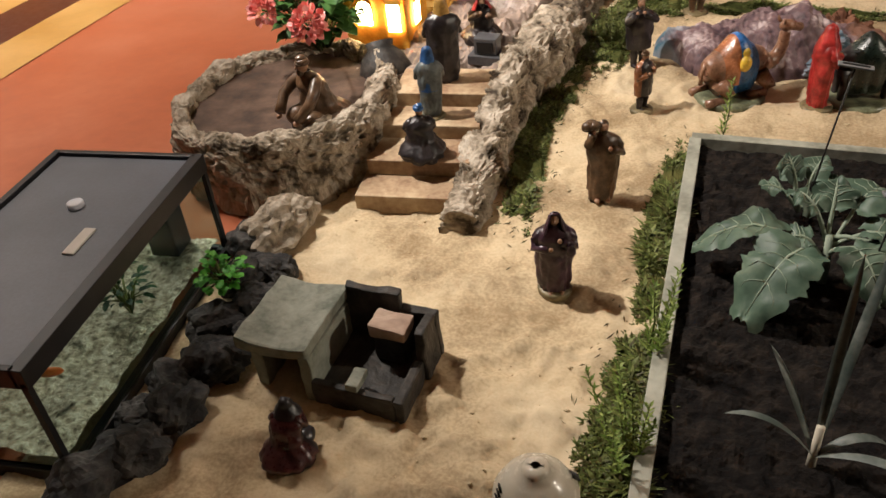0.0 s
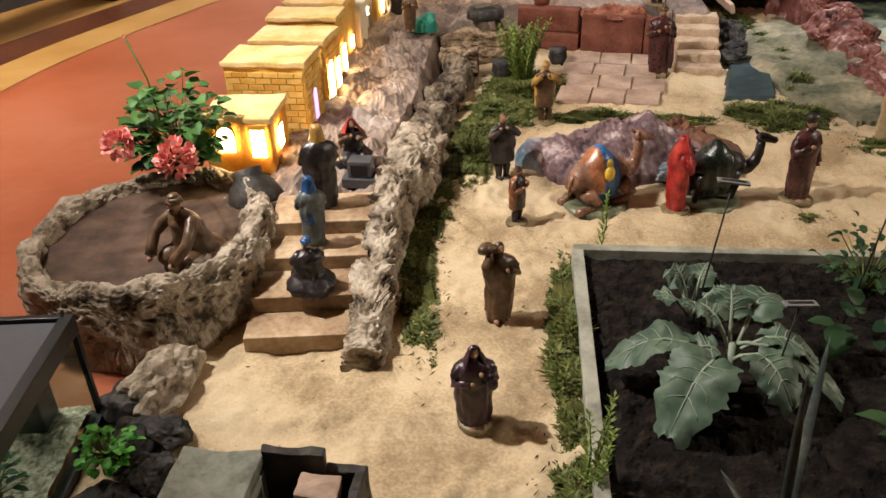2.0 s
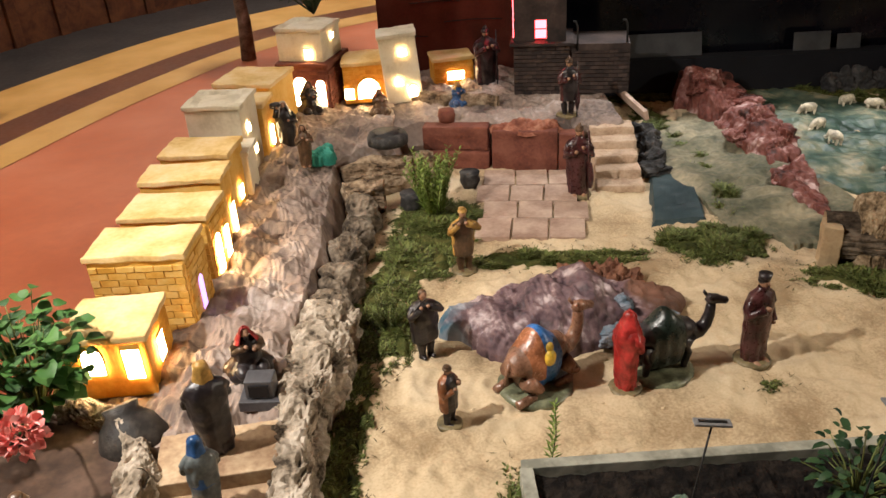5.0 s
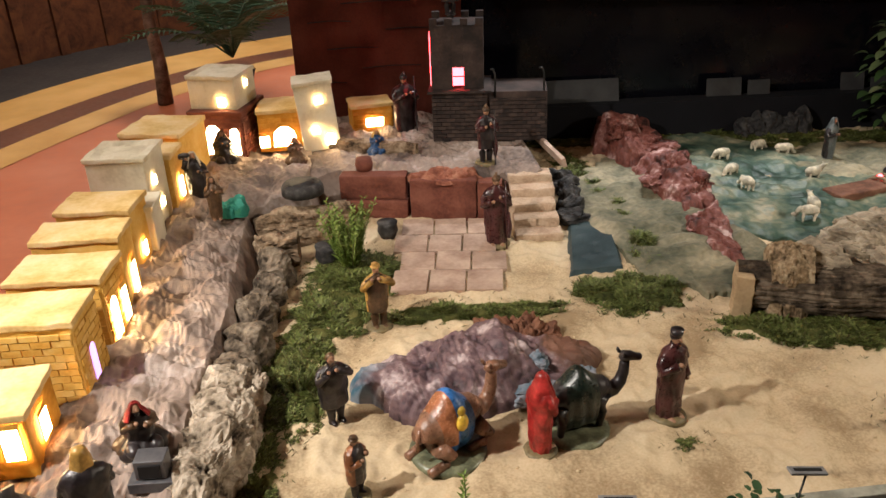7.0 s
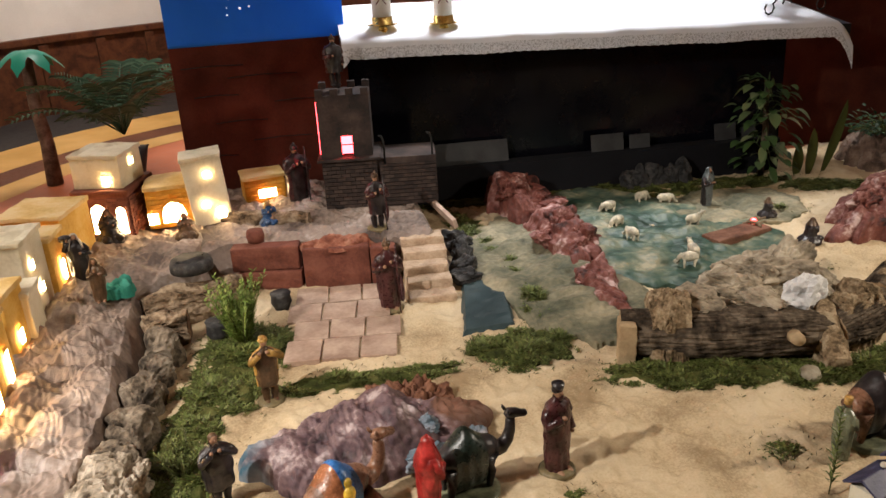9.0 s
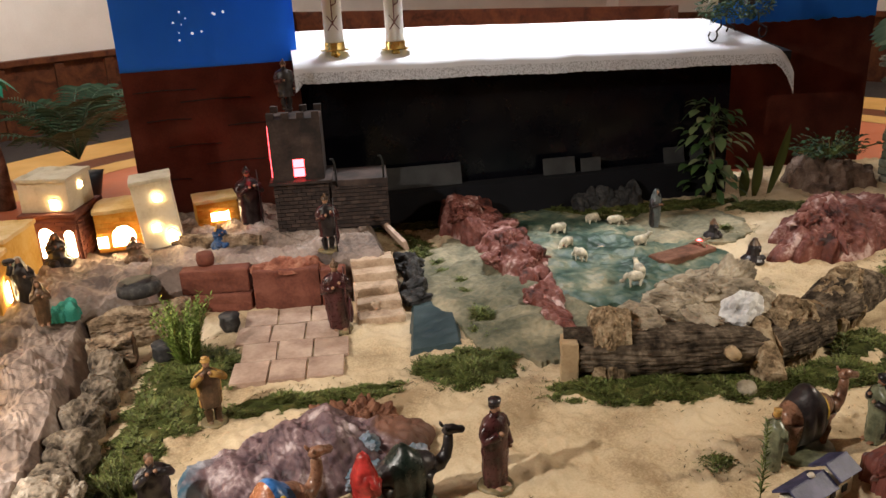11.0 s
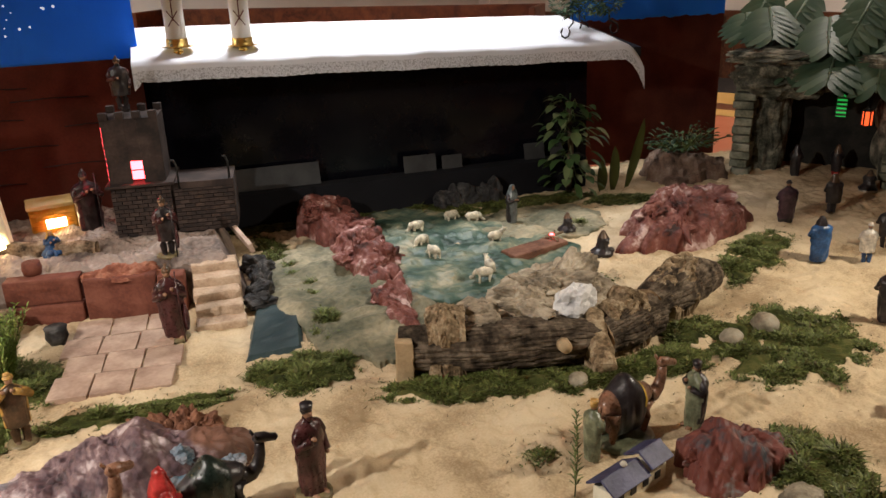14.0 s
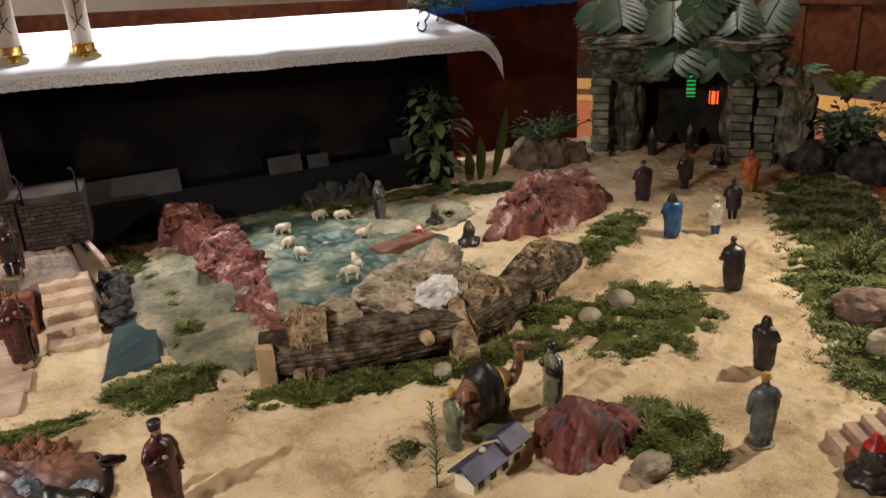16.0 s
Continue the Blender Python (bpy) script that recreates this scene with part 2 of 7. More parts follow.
def tube(bm, pts, radii, sides=10, mat=0, squash=1.0):
    """A tube along points."""
    rings = []
    pts = [Vector(p) for p in pts]
    for i, p in enumerate(pts):
        d = (pts[min(i + 1, len(pts) - 1)] - pts[max(i - 1, 0)]).normalized()
        side = d.cross(Vector((0, 0, 1)))
        side = side.normalized() if side.length > 0.05 else Vector((1, 0, 0))
        up = side.cross(d)
        r = radii[i] if isinstance(radii, (list, tuple)) else radii
        rings.append([bm.verts.new(p + (side * math.cos(a) + up * math.sin(a) * squash) * r) for a in (2 * math.pi * k / sides for k in range(sides))])
    fs = []
    for a, b in zip(rings, rings[1:]):
        for k in range(sides):
            fs.append(bm.faces.new((a[k], a[(k + 1) % sides], b[(k + 1) % sides], b[k])))
    fs.append(bm.faces.new(rings[0][::-1]))
    fs.append(bm.faces.new(rings[-1]))
    for f in fs:
        f.material_index, f.smooth = mat, True
    return rings


def ball(bm, at, r, mat=0, seg=12, rings=8, m=None):
    made = bmesh.ops.create_uvsphere(bm, u_segments=seg, v_segments=rings, radius=1)["verts"]
    s = r if isinstance(r, (tuple, list)) else (r, r, r)
    mm = Matrix.Translation(at) @ (m or Matrix()) @ Matrix.Diagonal((*s, 1))
    bmesh.ops.transform(bm, verts=made, matrix=mm)
    for f in {f for v in made for f in v.link_faces}:
        f.material_index, f.smooth = mat, True
    return made


def fbm(p, octaves=4, seed=0.0):
    v, a = 0.0, 1.0
    q = Vector(p) + Vector((seed, seed * 1.7, seed * 0.6))
    for _ in range(octaves):
        v += a * noise.noise(q)
        q = q * 2.1
        a *= 0.5
    return v


def crease(p, octaves=4, seed=0.0):
    """Sharp folds, like crumpled paper: warped ridges and flat facets."""
    q = Vector(p) + Vector((seed, seed * 1.3, seed * 0.7))
    q = q + 0.45 * noise.noise_vector(q * 0.7)
    v, a = 0.0, 1.0
    for _ in range(octaves):
        v += a * (1 - 2.6 * abs(noise.noise(q)))
        q = q * 2.0
        a *= 0.5
    d = noise.voronoi(q * 0.11)[0]
    return v / 1.9 + 0.5 * min(0.6, d[1] - d[0])


def folded(points, seed, freq, layers=10):
    """Crumpled-paper relief: many warped fold lines of random direction, about -1 to 1."""
    r = np.random.default_rng(int(seed * 10) + 5)
    p = np.asarray(points, dtype=float) * freq
    out = np.zeros(len(p))
    for i in range(layers):
        d, e = r.normal(size=3), r.normal(size=3)
        d, e = d / np.linalg.norm(d), e / np.linalg.norm(e)
        f = 0.30 * 1.36 ** i
        u = p @ d * f + 0.30 * np.sin(p @ e * f * 1.5 + r.uniform(0, 6)) + r.uniform()
        out += f ** -0.85 * (np.abs(2 * (u - np.floor(u + 0.5))) - 0.5)
    return out / (np.std(out) * 2 + 1e-6)


def mound(name, cx, cy, rx, ry, turn, height, mats, label, category, folds=0.06, freq=7.0, seed=0.0, n=190, rings=64, power=0.8, kind="", base=-0.015, grain=(1, 1, 0.8)):
    """A heap of crumpled paper with an uneven rim, standing on the ground."""
    c, s = math.cos(radians(turn)), math.sin(radians(turn))
    verts, faces, push, weight = [], [], [], []
    for i in range(rings + 1):
        f = i / rings
        for k in range(n):
            a = 2 * math.pi * k / n
            rim = 1 + 0.3 * fbm((math.cos(a) * 1.6, math.sin(a) * 1.6, seed), 4, seed)
            grow = 1 + (rim - 1) * f * f
            u, v = rx * f * grow * math.cos(a), ry * f * grow * math.sin(a)
            x, y = cx + u * c - v * s, cy + u * s + v * c
            z = height * (1 - f ** 2.6) ** power * (1 + 0.5 * noise.noise(Vector((x * 4.5, y * 4.5, seed + 3))))
            verts.append((x, y, z if f < 1 else base))
            out = Vector((math.cos(a) * c - math.sin(a) * s, math.cos(a) * s + math.sin(a) * c, 0)) * (0.75 * f)
            push.append((out.x, out.y, 1 - 0.35 * f))
            weight.append(min(1.0, (1 - f) * 7))
    p, w = np.array(verts), np.array(weight)
    relief = folded(p * grain, seed, freq) + 0.3 * folded(p, seed + 4, freq * 2.6, 6)
    q = p + np.array(push) * (relief * w * folds)[:, None]
    q[:, 2] = np.where(w > 0, np.maximum(q[:, 2], 0.004 * w), q[:, 2])
    for i in range(rings):
        for k in range(n):
            a, b = i * n + k, i * n + (k + 1) % n
            faces.append((a, b, b + n, a + n))
    return tagged(raw(name, q.tolist(), faces, mats), label, category, kind=kind)


def blades(name, spots, count, length, width, mat, label, category="grass", seed=0, spread=0.7, kind="stuff", z=0.0, bend=0.4, lump=0.95):
    """Many small blades over round patches (x, y, radius x, radius y, turn)."""
    rng = np.random.default_rng(seed)
    verts, faces = [], []
    area = sum(p[2] * p[3] for p in spots)
    for x, y, rx, ry, turn in spots:
        k = int(count * rx * ry / area)
        a = rng.uniform(0, 2 * np.pi, k)
        r = np.sqrt(rng.uniform(0, 1.35, k))
        ct, st = math.cos(radians(turn)), math.sin(radians(turn))
        for i in range(k):
            rim = 1 + 0.3 * noise.noise(Vector((math.cos(a[i]) * 2, math.sin(a[i]) * 2, x * 3 + y))) + 0.25 * noise.noise(Vector((math.cos(a[i]) * 6, math.sin(a[i]) * 6, x + y * 3)))
            u, v = rx * r[i] * rim * math.cos(a[i]), ry * r[i] * rim * math.sin(a[i])
            px, py = x + u * ct - v * st, y + u * st + v * ct
            mass = 0.6 + lump * noise.noise(Vector((px * 9, py * 9, seed))) + 0.3 * noise.noise(Vector((px * 26, py * 26, seed)))
            if rng.uniform() > mass + 0.42 or rng.uniform() < (r[i] - 0.62) * 2.0 - 0.6 * noise.noise(Vector((px * 22, py * 22, 5))):
                continue
            le = length * (0.5 + 0.8 * rng.uniform()) * min(1.3, max(0.35, mass)) * max(0.45, 1.15 - 0.5 * r[i] ** 2)
            t = rng.uniform(0, 2 * np.pi)
            dx, dy = math.cos(t), math.sin(t)
            tip = spread * le * rng.uniform(0.2, 1.0)
            h = le * rng.uniform(0.5, 1.0)
            base = z - 0.004 + rng.uniform(0, 0.9) * length * max(0.0, 1 - r[i] ** 2) * min(1.2, max(0.2, mass))
            w = width * rng.uniform(0.6, 1.3)
            n0 = len(verts)
            verts += [(px - dy * w * 0.4, py + dx * w * 0.4, base), (px + dy * w * 0.4, py - dx * w * 0.4, base),
                      (px + dx * tip * 0.5 + dy * w, py + dy * tip * 0.5 - dx * w, base + h * 0.6), (px + dx * tip * 0.5 - dy * w, py + dy * tip * 0.5 + dx * w, base + h * 0.6),
                      (px + dx * tip, py + dy * tip, base + h * (1 - bend * 0.4))]
            faces += [(n0, n0 + 1, n0 + 2, n0 + 3), (n0 + 3, n0 + 2, n0 + 4)]
    ob = raw(name, verts, faces, mat)
    return tagged(ob, label, category, kind=kind)


# ---- setting ----
def inside(x, y, poly):
    hit = False
    for (x0, y0), (x1, y1) in zip(poly, poly[1:] + poly[:1]):
        if (y0 > y) != (y1 > y) and x < (x1 - x0) * (y - y0) / (y1 - y0) + x0:
            hit = not hit
    return hit


bm = bmesh.new()
box(bm, -9, -6, -0.22, 14, 14, -0.02)
tagged(part("floor", bm, FLOOR_RED), "red polished church floor", "floor", kind="structure")


def smooth_line(pts, n=8):
    out = []
    pts = [Vector((*p, 0)) for p in pts]
    ext = [pts[0] * 2 - pts[1]] + pts + [pts[-1] * 2 - pts[-2]]
    for a, b, c, d in zip(ext, ext[1:], ext[2:], ext[3:]):
        for i in range(n):
            t = i / n
            out.append(0.5 * ((2 * b) + (c - a) * t + (2 * a - 5 * b + 4 * c - d) * t * t + (3 * b - a - 3 * c + d) * t ** 3))
    return out + [pts[-1]]


def strip(name, line, a, b, z, mat, label):
    """A flat band on the floor from a to b metres outside a line."""
    bm = bmesh.new()
    rows = []
    for i, p in enumerate(line):
        d = (line[min(i + 1, len(line) - 1)] - line[max(i - 1, 0)]).normalized()
        nrm = Vector((-d.y, d.x, 0))
        rows.append([bm.verts.new((*(p + nrm * w).xy, z)) for w in (a, b)])
    for r, q in zip(rows, rows[1:]):
        bm.faces.new((r[0], q[0], q[1], r[1]))
    bmesh.ops.recalc_face_normals(bm, faces=bm.faces)
    return tagged(part(name, bm, mat), label, "floor band", kind="structure")


BAND = smooth_line([(-2.1, -3.0), (-2.05, 1.0), (-1.95, 2.8), (-1.72, 4.4), (-1.2, 5.6), (-0.62, 6.6), (0.15, 7.6), (1.2, 8.3), (3.2, 8.8), (5.4, 8.2), (7.0, 6.6), (7.5, 4.6), (7.4, 3.2), (7.6, 0.5), (7.8, -3)])
strip("floor_band_1", BAND, 0.0, 0.30, -0.016, FLOOR_YELLOW, "ochre yellow band painted on the floor")
strip("floor_band_2", BAND, 0.30, 0.62, -0.016, FLOOR_BROWN, "dark brown band painted on the floor")
strip("floor_band_3", BAND, 0.62, 1.25, -0.016, FLOOR_YELLOW, "second ochre yellow band on the floor")
strip("floor_band_4", BAND, 1.25, 2.3, -0.016, CARPET_DARK, "dark floor strip along the wall")


def curved_wall(name, line, off, z0, z1, mat, label, thick=0.15, battens=False):
    bm = bmesh.new()
    rows = []
    for i, p in enumerate(line):
        d = (line[min(i + 1, len(line) - 1)] - line[max(i - 1, 0)]).normalized()
        nrm = Vector((-d.y, d.x, 0))
        rows.append([bm.verts.new((*(p + nrm * o).xy, z)) for o, z in ((off, z0), (off, z1), (off + thick, z1), (off + thick, z0))])
    for r, q in zip(rows, rows[1:]):
        for k in range(4):
            bm.faces.new((r[k], q[k], q[(k + 1) % 4], r[(k + 1) % 4]))
    bmesh.ops.recalc_face_normals(bm, faces=bm.faces)
    return tagged(part(name, bm, mat), label, "wall", kind="structure")


wains = curved_wall("wall_wainscot", BAND, 2.3, -0.02, 0.72, WOOD_WALL, "dark wooden panelled wainscot along the wall")
curved_wall("trim", BAND, 2.26, 0.72, 0.78, WOOD_WALL, "wooden rail on top of the wainscot", 0.2)
curved_wall("wall_plaster", BAND, 2.36, 0.78, 5.0, PLASTER, "white plastered wall above the wainscot")
bm = bmesh.new()
box(bm, -9, -6, 5.0, 14, 14, 5.2)
tagged(part("ceiling", bm, PLASTER), "white plaster ceiling", "ceiling", kind="structure")
# Unseen wall, coloured dark so the black altar sheet mirrors an unlit nave.
bm = bmesh.new()
box(bm, -9, -5.8, -0.02, 14, -5.6, 5.0)
tagged(part("wall_south", bm, WOOD_WALL), "unseen nave wall coloured dark for the unlit nave", "wall", kind="structure")

# sand sheet
SAND_LINE = [(p.x, p.y) for p in smooth_line([(-0.75, 0.2), (-0.5, 1.2), (-0.3, 1.9), (0.0, 2.6), (0.1, 4.0), (0.3, 5.3), (2.0, 5.35), (4.2, 5.4), (6.2, 5.0), (6.6, 3.9), (6.3, 2.9), (5.2, 1.9), (4.4, 1.0), (3.9, 0.2), (1.0, 0.1), (-0.75, 0.2)], 6)]


def sand_height(x, y):
    lump = 0.5 + 0.5 * noise.noise(Vector((x * 1.1, y * 1.1, 4)))
    z = 0.014 * fbm((x * 6, y * 6, 0), 5, 3) + (0.004 + 0.016 * lump) * crease((x * 10, y * 10, 1), 3, 8)
    dent = noise.voronoi(Vector((x * 11, y * 11, 0)))[0][0]
    z += 0.011 * (0.25 + lump) * crease((x * 19, y * 19, 2), 2, 5)
    tread = noise.voronoi(Vector((x * 6.5 + 0.4 * noise.noise(Vector((x * 9, y * 9, 0))), y * 5.0, 3)))[0]
    z -= 0.016 * lump * max(0.0, 0.34 - tread[0]) / 0.34 - 0.008 * lump * max(0.0, 1 - abs(tread[0] - 0.40) / 0.07)
    return max(-0.013, z - 0.012 - 0.035 * lump * max(0.0, 0.3 - dent))


def sand_sheet():
    nx, ny = 700, 500
    verts, faces = [], []
    for j in range(ny + 1):
        for i in range(nx + 1):
            x, y = -0.9 + 7.7 * i / nx, 0.0 + 5.5 * j / ny
            verts.append((x, y, sand_height(x, y)))
    for j in range(ny):
        for i in range(nx):
            x, y = -0.9 + 7.7 * (i + 0.5) / nx, 5.5 * (j + 0.5) / ny
            wob = 0.05 * noise.noise(Vector((x * 5, y * 5, 2)))
            if inside(x + wob, y + wob, SAND_LINE):
                a = j * (nx + 1) + i
                faces.append((a, a + 1, a + nx + 2, a + nx + 1))
    ob = raw("ground", verts, faces, SAND, smooth=True)
    bm = bmesh.new()
    bm.from_mesh(ob.data)
    bmesh.ops.delete(bm, geom=[v for v in bm.verts if not v.link_faces], context="VERTS")
    for v in bm.verts:
        if v.is_boundary:
            v.co.z = -0.019
    bm.to_mesh(ob.data)
    bm.free()
    return tagged(ob, "trodden pale yellow sand of the display", "sand", kind="structure")


sand_sheet()

# ---- altar and screens ----
SHEEN = material("black_sheet", [(0.003, 0.003, 0.005), (0.006, 0.006, 0.009)], 4, 0.14, 0.02, spec=0.2)

def quad_sheet(name, fl, fr, br, bl, mat, nx=60, ny=14, drop=0.0, wob=0.006):
    """A cloth between four corners, with a hanging front hem."""
    fl, fr, br, bl = map(Vector, (fl, fr, br, bl))
    verts, faces = [], []
    hang = 5 if drop else 0
    for j in range(-hang, ny + 1):
        for i in range(nx + 1):
            u, v = i / nx, max(j, 0) / ny
            p = (fl * (1 - u) + fr * u) * (1 - v) + (bl * (1 - u) + br * u) * v
            p.z += wob * fbm((u * 9, v * 4, 1), 3, 2)
            if j < 0:
                w = -j / hang
                out = (fl - bl).normalized()
                p += out * (0.004 * math.sin(u * 55) * w + 0.004 * noise.noise(Vector((u * 30, w * 2, 0))) + 0.018 * (1 - (1 - w) ** 2)) + Vector((0, 0, -drop * w * (1 + (0.05 * abs(math.sin(u * 190)) if w == 1 else 0))))
            if i > nx - 13:
                e = (i - (nx - 13)) / 13
                p += Vector((-0.035 * e * e, 0, -0.17 * e ** 1.6 * (1 - 0.7 * v) - (0.035 * e if j < 0 else 0)))
            if i < 3 and j < 0:
                p.z -= 0.05 * (3 - i) / 3 * (-j / hang)
            verts.append(p)
    n = nx + 1
    for j in range(ny + hang):
        for i in range(nx):
            a = j * n + i
            faces.append((a, a + 1, a + n + 1, a + n))
    return verts, faces


FL, FR, BR, BL = (1.78, 5.27, 1.07), (4.82, 4.65, 0.985), (4.73, 5.28, 1.13), (1.9, 5.9, 1.21)
altar = thing("altar", pose(0, 0, 0), "long altar table under a white cloth, with a black drape below", "altar")
bm = bmesh.new()
vs = [bm.verts.new(p) for p in ((*FL[:2], FL[2] - 0.03), (*FR[:2], FR[2] - 0.03), (*BR[:2], BR[2] - 0.03), (*BL[:2], BL[2] - 0.03))]
lo = [bm.verts.new((v.co.x, v.co.y, v.co.z - 0.06)) for v in vs]
bm.faces.new(vs), bm.faces.new(lo[::-1])
for k in range(4):
    bm.faces.new((vs[k], lo[k], lo[(k + 1) % 4], vs[(k + 1) % 4]))
bmesh.ops.recalc_face_normals(bm, faces=bm.faces)
part("tabletop", bm, BLACKPAINT, altar)
bm = bmesh.new()
a, b = Vector((1.84, 5.60, 0)), Vector((4.70, 5.03, 0))
cols = []
for i in range(61):
    p = a.lerp(b, i / 60)
    cols.append([bm.verts.new((p.x, p.y + 0.006 * noise.noise(Vector((i * 0.21, z * 2, 0))) + 0.02 * z, z)) for z in (-0.019, 0.3, 0.6, 0.95)])
for p, q in zip(cols, cols[1:]):
    for k in range(3):
        bm.faces.new((p[k], q[k], q[k + 1], p[k + 1]))
part("front_sheet", bm, SHEEN, altar, "glossy black sheet closing the front", smooth=True)
for x, y in ((1.92, 5.75), (4.66, 5.16), (1.98, 5.85), (4.7, 5.25)):
    bm = bmesh.new()
    box(bm, x - 0.04, y - 0.04, -0.019, x + 0.04, y + 0.04, 0.92, 0.005)
    part("leg", bm, BLACKPAINT, altar)
verts, faces = quad_sheet("altar_cloth", FL, (FR[0] + 0.06, FR[1] - 0.012, FR[2]), (BR[0] + 0.06, BR[1] - 0.012, BR[2]), BL, CLOTH, 220, 14, 0.095)
cloth = raw("altar_cloth", verts, faces, [CLOTH, LACE], smooth=True, idx=[1 if k < 220 * 3 else 0 for k in range(len(faces))])
tagged(cloth, "white altar cloth with a lace hem", "tablecloth")


def screen(name, x0, y0, x1, y1, split, top, seed, torn):
    s = thing(name, pose(0, 0, 0), "tall screen papered brown-red below and starry blue above", "screen", "backdrop screens")
    L = Vector((x1 - x0, y1 - y0, 0))
    d = L.normalized()
    nrm = Vector((d.y, -d.x, 0))
    for nm, z0, z1, mat, out in (("red_paper", -0.019, split, PANEL_RED, 0.0), ("blue_paper", split, top, PANEL_BLUE, 0.006)):
        bm = bmesh.new()
        nx = 60
        lows, ups = [], []
        for i in range(nx + 1):
            p = Vector((x0, y0, 0)) + L * i / nx
            zz = z0 + (0.025 * noise.noise(Vector((i * 0.35, seed, 0))) if out and torn else 0) - (0.02 if out else 0)
            p = p + nrm * (out + 0.004 * noise.noise(Vector((i * 0.2, seed, 3))))
            lows.append(bm.verts.new((p.x, p.y, zz)))
            ups.append(bm.verts.new((p.x, p.y, z1)))
        for i in range(nx):
            bm.faces.new((lows[i], lows[i + 1], ups[i + 1], ups[i]))
        geo = bmesh.ops.solidify(bm, geom=list(bm.faces), thickness=0.02 if not out else 0.003)
        part(nm, bm, mat, s)
    return s, Vector((x0, y0, 0)), L, nrm


left_screen, o, L, nrm = screen("screen_left", 0.87, 5.68, 1.87, 5.55, 1.09, 2.6, 1, False)
rng = random.Random(4)
# The stars are no lamps; a faint added glow makes them look bright.
STAR = glow("star_glow", (0.8, 0.9, 1.0), 0.6)
for k in range(11):
    bm = bmesh.new()
    bmesh.ops.create_circle(bm, cap_ends=True, radius=rng.choice((0.004, 0.006, 0.008)), segments=7)
    p = o + L * rng.uniform(0.3, 0.62) + nrm * 0.016
    part("star", bm, STAR, left_screen, m=pose(p.x, p.y, rng.uniform(1.22, 1.4), 90, 0, -7.4))
for z, u0, u1 in ((0.95, 0.05, 0.4), (0.88, 0.3, 0.7), (0.78, 0.1, 0.35), (0.72, 0.55, 0.8), (0.62, 0.2, 0.5), (0.5, 0.4, 0.75), (0.42, 0.1, 0.3)):
    bm = bmesh.new()
    p, q = o + L * u0 + nrm * 0.008, o + L * u1 + nrm * 0.008
    tube(bm, [(p.x, p.y, z), ((p.x + q.x) / 2, (p.y + q.y) / 2, z + 0.006), (q.x, q.y, z - 0.002)], 0.003, 5)
    part("drawn_joint", bm, BLACKPAINT, left_screen)
right_screen, o2, L2, nrm2 = screen("screen_right", 4.85, 5.45, 6.06, 5.13, 1.08, 2.6, 6, True)

BRASS = material("brass", [(0.55, 0.38, 0.10), (0.68, 0.48, 0.16)], 8, 0.25, 0.05, metal=1.0)
WAX = material("ivory_wax", [(0.72, 0.66, 0.54), (0.78, 0.73, 0.62)], 8, 0.5, 0.05)
WAXRED = material("dark_red_print", [(0.12, 0.03, 0.02), (0.18, 0.05, 0.03)], 20, 0.6, 0)
IRON = material("wrought_iron", [(0.008, 0.008, 0.008), (0.02, 0.018, 0.016)], 20, 0.5, 0.2)


def candle(x, y, z):
    c = thing("altar_candle", pose(x, y, z), "thick ivory candle with a printed sign in a brass holder", "candle", "altar candles")
    bm = bmesh.new()
    tube(bm, [(0, 0, 0), (0, 0, 0.012), (0, 0, 0.02), (0, 0, 0.045), (0, 0, 0.05), (0, 0, 0.055)], [0.06, 0.06, 0.03, 0.022, 0.05, 0.09], 24)
    tube(bm, [(0, 0, 0.055), (0, 0, 0.06), (0, 0, 0.1)], [0.09, 0.06, 0.058], 24)
    part("holder", bm, BRASS, c, "polished brass holder")
    bm = bmesh.new()
    tube(bm, [(0, 0, 0.09), (0, 0, 0.4), (0, 0, 0.41), (0, 0, 0.405)], [0.055, 0.055, 0.05, 0.03], 28)
    part("wax", bm, WAX, c, smooth=True)
    bm = bmesh.new()
    tube(bm, [(0, 0, 0.40), (0.002, 0, 0.425)], 0.002, 6)
    part("wick", bm, IRON, c)
    bm = bmesh.new()
    for p, q in (((0, 0.2), (0, 0.37)), ((-0.03, 0.17), (0.03, 0.25)), ((0.03, 0.17), (-0.03, 0.25)), ((0, 0.37), (0.028, 0.355)), ((0.028, 0.355), (0.028, 0.32)), ((0.028, 0.32), (0, 0.305))):
        pts = []
        for t in (0, 0.5, 1):
            u = p[0] + (q[0] - p[0]) * t
            a = u / 0.056 - 0.3
            pts.append((math.sin(a) * 0.056, -math.cos(a) * 0.056, p[1] + (q[1] - p[1]) * t))
        tube(bm, pts, 0.0035, 5)
    part("sign", bm, WAXRED, c, "dark red printed sign")
    return c


candle(2.06, 5.38, 1.073)
candle(2.41, 5.31, 1.058)

# ---- fort ----
BRICKS = {}


def brick(parent, length, height, mat, m):
    """One brick as a part; alike bricks share a mesh."""
    key = (round(length, 3), round(height, 3), mat.name)
    if key not in BRICKS:
        b = bmesh.new()
        box(b, 0, -0.006, 0, length, 0.01, height)
        ob = part("brick", b, mat, parent, m=m)
        BRICKS[key] = ob.data
        return ob
    ob = new("brick", BRICKS[key])
    ob.parent, ob.matrix_basis = parent, m
    return ob


